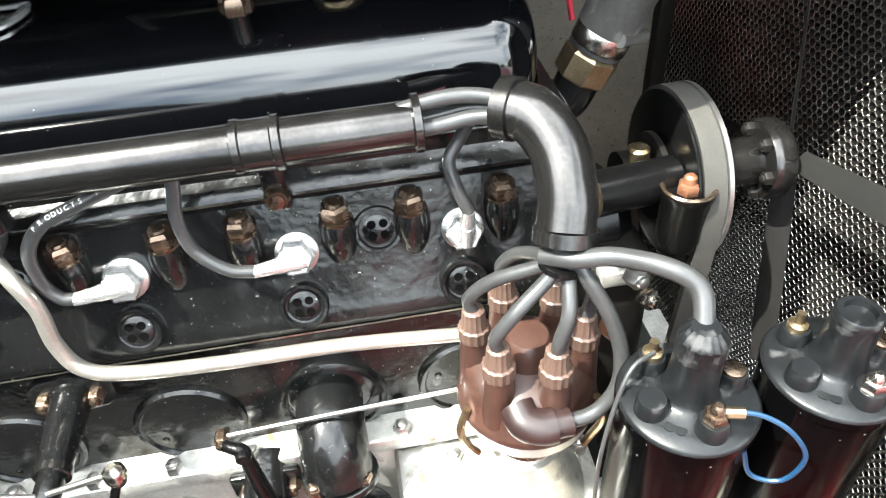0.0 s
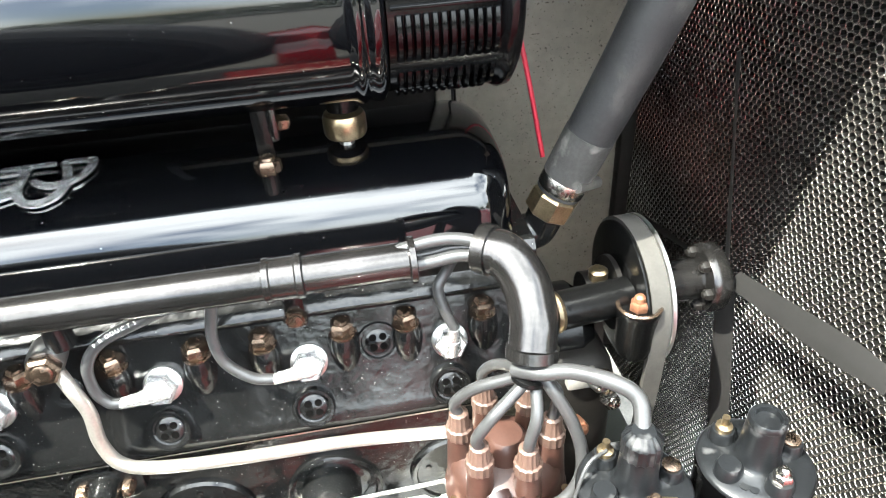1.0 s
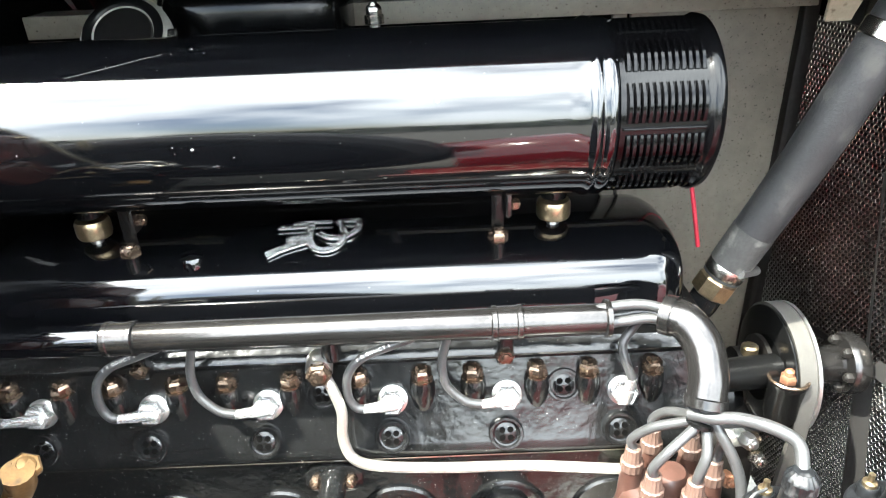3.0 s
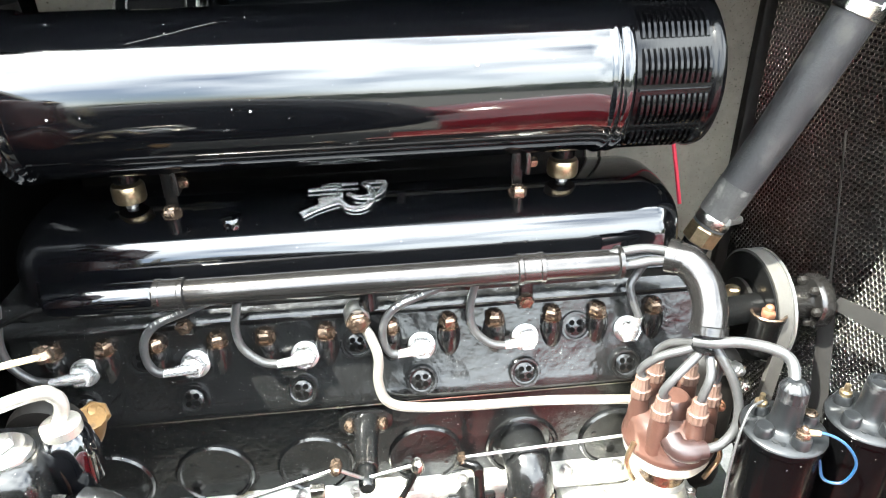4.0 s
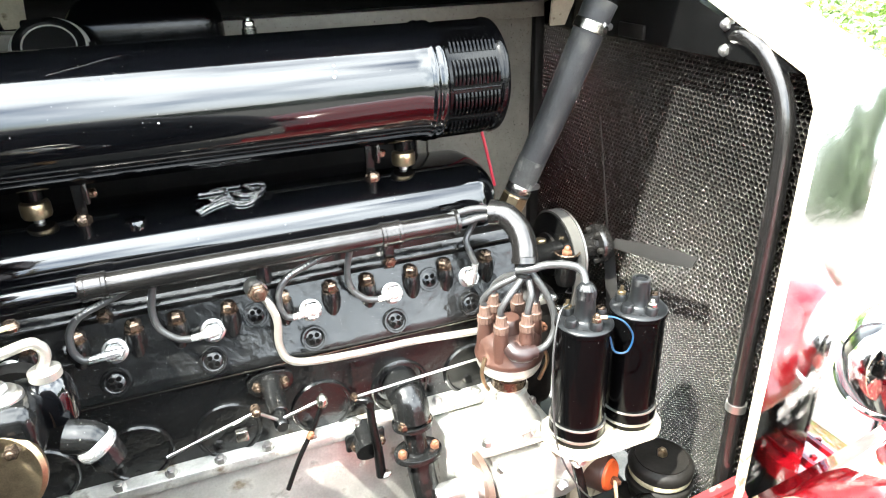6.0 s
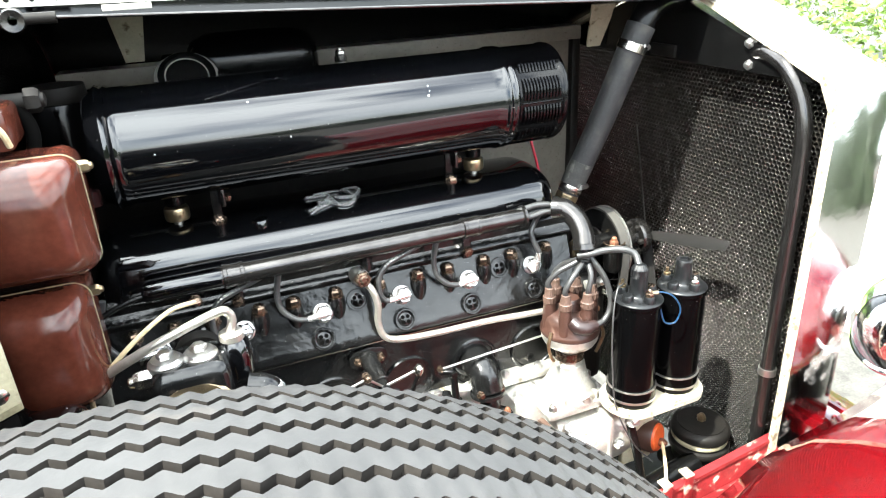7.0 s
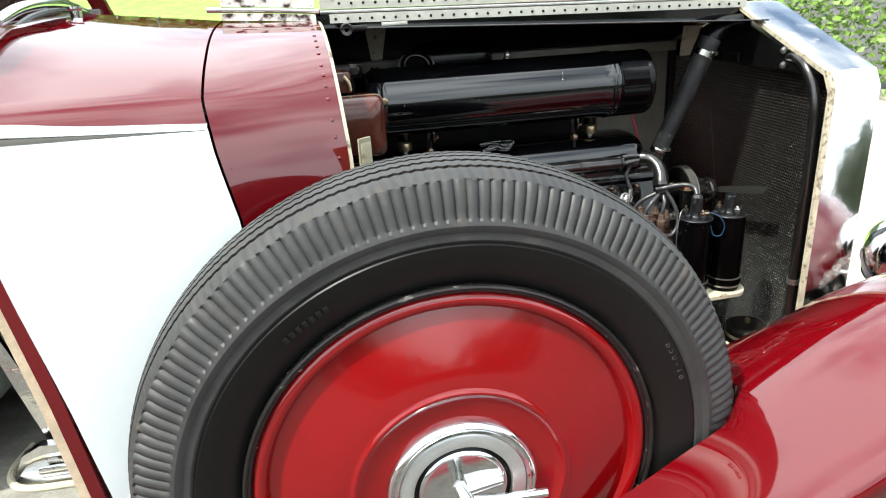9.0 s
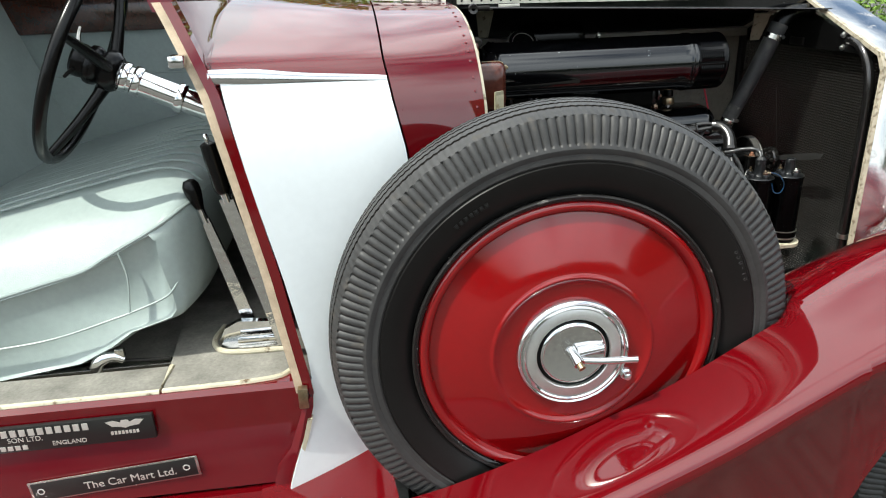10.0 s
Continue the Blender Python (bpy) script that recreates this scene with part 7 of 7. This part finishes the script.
bm = bmesh.new()
rings = [cushion_ring(*k) for k in ((-0.452, 0.0, 0.030), (-0.462, 0.0, 0.008), (-0.457, 0.03, 0.0), (-0.45, 0.10, 0.0), (-0.435, 0.24, 0.0), (-0.415, 0.42, 0.0), (-0.39, 0.60, 0.0), (-0.36, 0.75, -0.002), (-0.32, 0.88, -0.003), (-0.28, 0.95, -0.003), (-0.1, 1.0, -0.004), (0.2, 1.0, -0.004), (0.6, 1.0, -0.004))]
seat = part("front_seat", loft(bm, rings), LEATHER, car, "grey-green leather bench seat with piped cushion", sharp=60)
part("piping", tube([(x, -0.459, interp(EDGE_TOP, x) + 0.002) for x in (-1.95, -1.75, -1.643, -1.56, -1.483, -1.44, -1.399, -1.36)] + [(interp(FRONT, y) + 0.001, y, interp(EDGE_TOP, interp(FRONT, y)) + 0.004) for y in (-0.455, -0.445, -0.42, -0.38, -0.30, -0.1)], 0.0042, 8), LEATHER, seat, "leather piping")
part("side_seam", tube([(-1.410, -0.4625, 1.000), (-1.402, -0.4645, 0.950), (-1.412, -0.4645, 0.876)], 0.0022, 6), LEATHER, seat)
part("lower_seam", tube([(-1.80, -0.4645, 0.812), (-1.666, -0.4645, 0.822), (-1.59, -0.4645, 0.829), (-1.525, -0.4645, 0.842), (-1.455, -0.4645, 0.862), (-1.414, -0.4645, 0.874), (-1.350, -0.4635, 0.897), (-1.325, -0.4615, 0.914), (-1.304, -0.446, 0.945), (-1.287, -0.41, 0.975), (-1.277, -0.37, 0.99)], 0.0024, 6), LEATHER, seat)
bm = bmesh.new()
rings = []
for y in (-0.46, -0.40, -0.2, 0.1, 0.4, 0.65):
    o = 0.03 if y == -0.46 else 0.0
    rings.append([Vector((-1.93 + o * 0, y, 0.95)), Vector((-1.87 - o, y, 1.0)), Vector((-1.93 - o, y, 1.2)), Vector((-2.02 - o, y, 1.5)), Vector((-2.10, y, 1.52)), Vector((-2.10, y, 0.95))])
part("backrest", loft(bm, rings), LEATHER, seat, "pleated leather backrest", sharp=60)
part("skirt", loft(bmesh.new(), [[Vector((x, y, 0.73)), Vector((x, y, 0.78)), Vector((x, y + 0.02, 0.78)), Vector((x, y + 0.02, 0.73))] for x, y in ((-2.0, -0.440), (-1.75, -0.440), (-1.60, -0.436))]), LEATHER, seat)
part("seat_runner", rbox((-2.2, -0.455, 0.730), (-1.355, -0.430, 0.752), 0.003), NICKEL, seat, "metal seat runner")
catch = part("seat_catch", tube([(-1.505, -0.452, 0.756), (-1.492, -0.455, 0.772), (-1.468, -0.452, 0.778), (-1.448, -0.450, 0.768)], 0.012, 14, radii=(0.015, 0.010)), CHROME, seat, "chrome seat catch")
part("catch_tab", rbox((-1.462, -0.458, 0.774), (-1.444, -0.446, 0.794), 0.002), NICKEL, catch)
part("catch_spring", tube([(-1.446, -0.450, 0.764), (-1.40, -0.447, 0.760), (-1.362, -0.445, 0.758)], 0.0035, 8), DARK, catch)
for k in range(9):
    y = -0.29 + k * 0.07
    part("pleat_seam", tube([(-1.275, y, 1.086), (-1.30, y, 1.108), (-1.34, y, 1.118), (-1.40, y, 1.1125), (-1.535, y, 1.0845), (-1.75, y, 1.0345), (-1.94, y, 0.987)], 0.0026, 6), LEATHER, seat)
# far door
fd = thing("far_door", (-1.6, 0.66, 0.7), "grey-green trimmed far door with a dark veneer capping", "door")
part("trim", rbox((-2.5, 0.66, 0.70), (-0.95, 0.69, 1.36), 0.006), LEATHER, fd)
part("pocket", rbox((-2.2, 0.648, 0.80), (-1.2, 0.662, 1.22), 0.006), LEATHER, fd)
part("capping", rbox((-2.5, 0.645, 1.352), (-1.25, 0.70, 1.46), 0.008), WOOD, fd, "dark veneer capping")
# plain wall added above the capping to keep sky light out
part("upper_side", rbox((-2.5, 0.672, 1.450), (-1.37, 0.690, 1.70), 0.003), WOOD, fd, "dark wall added to close the upper far side")
solid("dashboard", rbox((-1.12, -0.34, 1.16), (-1.06, 0.54, 1.345), 0.012), WOOD, "dark veneered dashboard under the scuttle", "dashboard")
toe = solid("toe_board", rbox((-0.99, -0.44, 0.70), (-0.96, 0.60, 1.2), 0.004), BLACK, "black toe board ahead of the pedals", "toe board", kind="structure")
# roof and closed cabin behind the scuttle; unseen, added to dim the seat
ARCH = [(-0.465, 1.705), (-0.46, 1.725), (-0.39, 1.760), (-0.2, 1.790), (0.1, 1.800), (0.4, 1.790), (0.58, 1.765), (0.66, 1.735), (0.69, 1.69), (0.71, 1.47)]
part("roof", loft(bmesh.new(), [[Vector((x, y, z)) for y, z in ARCH] + [Vector((x, y + (0.012 if y < 0.1 else -0.012), z - 0.016)) for y, z in ARCH[::-1]] for x in (-2.95, -2.3, -1.8, -1.34)], cap="strip"), RED, car, "deep red roof")
part("headlining", loft(bmesh.new(), [[Vector((x, y * 0.94, z - 0.024)) for y, z in ARCH[1:8]] + [Vector((x, y * 0.94, z - 0.030)) for y, z in ARCH[7:0:-1]] for x in (-2.93, -2.1, -1.36)], cap="strip"), CARPET, car, "dark cloth headlining")
part("rear_panel", rbox((-2.97, -0.60, 0.55), (-2.95, 0.72, 1.74), 0.004), RED, car)
# rear side and post are guessed, closed to block sky light
part("rear_quarter", rbox((-2.95, -0.600, 0.757), (-2.222, -0.570, 1.32), 0.006), WHITE, car)
part("rear_upper", loft(bmesh.new(), [[Vector((x, -0.590, 1.322)), Vector((x, -0.445, 1.715)), Vector((x, -0.430, 1.715)), Vector((x, -0.572, 1.322))] for x in (-2.95, -2.222)]), RED, car)
part("door_post", loft(bmesh.new(), [[Vector((-2.22, y, z)), Vector((-2.16, y, z)), Vector((-2.16, y + 0.03, z)), Vector((-2.22, y + 0.03, z))] for y, z in ((-0.60, 0.757), (-0.56, 1.32), (-0.43, 1.725))]), RED, car)
for y0, y1 in ((-0.48, -0.425), (0.66, 0.66)):
    part("screen_pillar", loft(bmesh.new(), [[Vector((x - 0.02, y, z)), Vector((x + 0.02, y, z)), Vector((x + 0.02, y + 0.03, z)), Vector((x - 0.02, y + 0.03, z))] for x, y, z in ((-1.243, y0, 1.425), (-1.35, y1, 1.73))]), RED, car)
# steering wheel
SWC = Vector((-1.471, -0.25, 1.334))
ax = Vector((-0.90, -0.05, 0.44)).normalized()
mw = toward(SWC, ax)
rim = bmesh.new()
rings = []
for k in range(57):
    a = 2 * math.pi * k / 56
    c = mw @ Vector((0.205 * math.cos(a), 0.205 * math.sin(a), 0))
    rd = (mw.to_3x3() @ Vector((math.cos(a), math.sin(a), 0)))
    rings.append([c + 0.0115 * (math.cos(b) * rd + math.sin(b) * ax) for b in (2 * math.pi * j / 12 for j in range(12))])
sw = part("steering_wheel", loft(rim, rings, cap=False), BLACK, car, "black four-spoke steering wheel on a chrome column")
for a in (20, 110, 200, 290):
    a = radians(a)
    part("spoke", tube([mw @ Vector((0.03 * math.cos(a), 0.03 * math.sin(a), -0.050)), mw @ Vector((0.11 * math.cos(a), 0.11 * math.sin(a), -0.030)), mw @ Vector((0.20 * math.cos(a), 0.20 * math.sin(a), 0))], 0.01, 10, radii=(0.013, 0.008)), BLACK, sw)
part("hub", lathe([(0.034, -0.068), (0.043, -0.056), (0.043, -0.040), (0.034, -0.032)], mw, 32), BLACK, sw)
boss_ = part("control_boss", lathe([(0.030, -0.034), (0.038, -0.026), (0.040, -0.016), (0.038, -0.008), (0.032, -0.004), (0.034, 0.004), (0.034, 0.016), (0.028, 0.022), (0.0, 0.024)], mw, 32), BLACK, sw, "black control boss")
for a, z in ((100, 0.018), (215, -0.010), (330, 0.006)):
    a = radians(a)
    c, d = math.cos(a), math.sin(a)
    part("boss_lever", tube([mw @ Vector((0.024 * c, 0.024 * d, z)), mw @ Vector((0.044 * c, 0.044 * d, z + 0.006)), mw @ Vector((0.062 * c, 0.062 * d, z + 0.008))], 0.0042, 8, radii=(0.005, 0.0032)), DARK if z < 0.01 else NICKEL, boss_)
part("column", tube([SWC - ax * 0.06, SWC - ax * 0.55], 0.026, 24), CHROME, sw, "chrome steering column")
for d in (0.078, 0.102, 0.19, 0.30):
    part("column_collar", lathe([(0.026, -0.009), (0.0300, -0.008), (0.0312, -0.004), (0.0312, 0.004), (0.0300, 0.008), (0.026, 0.009)], toward(SWC - ax * d, ax), 24), CHROME, sw, "chrome collar")
# levers
lv1 = thing("hand_brake", (-1.13, -0.40, 0.76), "chrome hand brake lever with a black grip", "lever")
part("shaft", loft(bmesh.new(), [[p + Vector((a, b, 0)) for a, b in ((-0.013, -0.006), (0.013, -0.006), (0.013, 0.006), (-0.013, 0.006))] for p in (Vector((-1.128, -0.450, 0.77)), Vector((-1.166, -0.456, 0.95)), Vector((-1.196, -0.460, 1.09)))]), ENGRAVED, lv1, "engraved chrome shaft")
part("rod", tube([(-1.111, -0.452, 0.77), (-1.184, -0.462, 1.10)], 0.004, 8), BLACK, lv1)
part("neck", tube([(-1.195, -0.460, 1.085), (-1.202, -0.461, 1.12)], 0.009, 12), CHROME, lv1)
part("grip", lathe([(0.011, -0.01), (0.015, 0.0), (0.0155, 0.06), (0.0145, 0.085), (0.006, 0.09)], toward((-1.201, -0.461, 1.112), (-0.15, 0, 1)), 20), BLACK, lv1, "black grip")
part("button", lathe([(0.005, 0.09), (0.005, 0.10), (0.003, 0.104)], toward((-1.201, -0.461, 1.112), (-0.15, 0, 1)), 10), CHROME, lv1)
lv2 = thing("gear_lever", (-1.18, -0.36, 0.76), "chrome gear lever with a black pear-shaped knob", "lever")
part("shaft", loft(bmesh.new(), [[p + Vector((a * k, b, 0)) for a, b in ((-0.013, -0.005), (0.013, -0.005), (0.013, 0.005), (-0.013, 0.005))] for p, k in ((Vector((-1.199, -0.380, 0.77)), 1.1), (Vector((-1.232, -0.387, 0.92)), 0.9), (Vector((-1.258, -0.392, 1.035)), 0.6))]), ENGRAVED, lv2, "engraved chrome shaft")
part("knob", lathe([(0.007, -0.045), (0.012, -0.03), (0.0165, -0.008), (0.0165, 0.006), (0.011, 0.016), (0.0, 0.019)], toward((-1.273, -0.394, 1.098), (-0.22, 0, 1)), 22), BLACK, lv2, "black pear-shaped knob")
part("ferrule", tube([(-1.258, -0.392, 1.025), (-1.265, -0.393, 1.058)], 0.0085, 12), CHROME, lv2)
gate = thing("lever_gate", (-1.17, -0.39, 0.758), "nickel lever gate and quadrant set in a bound carpet opening", "gate")
part("plate", rbox((-1.262, -0.445, 0.759), (-1.125, -0.345, 0.766), 0.004), NICKEL, gate)
part("quadrant", prism([(-0.075, 0), (-0.06, 0.03), (-0.03, 0.045), (0.03, 0.04), (0.05, 0.025), (0.06, 0)], 0.016, at(-1.192, -0.398, 0.766, TO_EYE)), CHROME, gate)
part("rib", rbox((-1.225, -0.436, 0.766), (-1.145, -0.426, 0.782), 0.003), CHROME, gate)
part("binding", tube([(-1.11, -0.458, 0.762), (-1.22, -0.455, 0.762), (-1.262, -0.438, 0.762), (-1.280, -0.395, 0.762), (-1.270, -0.33, 0.762)], 0.006, 8), CREAM, gate, "pale binding")

# name plates on the sill
def sill_plate(name, x0, x1, z0, z1, label):
    p = thing(name, ((x0 + x1) / 2, -0.60, z0), label, "plate")
    part("plate", rbox((x0, -0.6035, z0), (x1, -0.594, z1), 0.0008), PLATE, p)
    return p
sp1 = sill_plate("coachbuilder_plate", -1.715, -1.362, 0.678, 0.730, "black enamelled maker's plate with silver lettering on the sill")
def word(txt, x, z, size, parent):
    text_mesh("lettering", txt, size, at(x, -0.6040, z, TO_EYE), LETTER, parent, 0.0004)
def bars(x0, x1, z, h, cnt, parent):
    for k in range(cnt):
        w = (x1 - x0) / cnt
        part("letter_bar", rbox((x0 + k * w, -0.6045, z - h / 2), (x0 + k * w + w * 0.68, -0.6032, z + h / 2), 0), LETTER, parent)
bars(-1.66, -1.472, 0.718, 0.014, 12, sp1)
word("SON LTD.", -1.59, 0.703, 0.014, sp1)
word("ENGLAND", -1.515, 0.689, 0.013, sp1)
bars(-1.70, -1.585, 0.687, 0.009, 9, sp1)
part("badge", prism([(-0.034, 0.006), (-0.02, 0.008), (-0.008, 0.003), (-0.006, 0.008), (0.006, 0.008), (0.008, 0.003), (0.02, 0.008), (0.034, 0.006), (0.024, -0.004), (0.008, -0.006), (0, -0.009), (-0.008, -0.006), (-0.024, -0.004)], 0.0008, at(-1.412, -0.6035, 0.716, TO_EYE)), LETTER, sp1, "winged badge shape")
bars(-1.440, -1.388, 0.698, 0.007, 8, sp1)
sp2 = sill_plate("dealer_plate", -1.605, -1.300, 0.574, 0.613, "black and nickel dealer's plate with old lettering on the sill")
part("border", rbox((-1.610, -0.6030, 0.571), (-1.295, -0.6005, 0.616), 0.001), NICKEL, sp2)
sp2.matrix_basis = sp2.matrix_basis @ Matrix.Rotation(radians(-4), 4, "Y")
word("The Car Mart Ltd.", -1.4245, 0.590, 0.0232, sp2)
for x in (-1.319, -1.590):
    part("ornament", lathe([(0.0035, -0.0004), (0.0060, 0.0006), (0.0072, 0.0)], at(x, -0.6035, 0.5935, TO_EYE), 10, cap="loop"), LETTER, sp2)
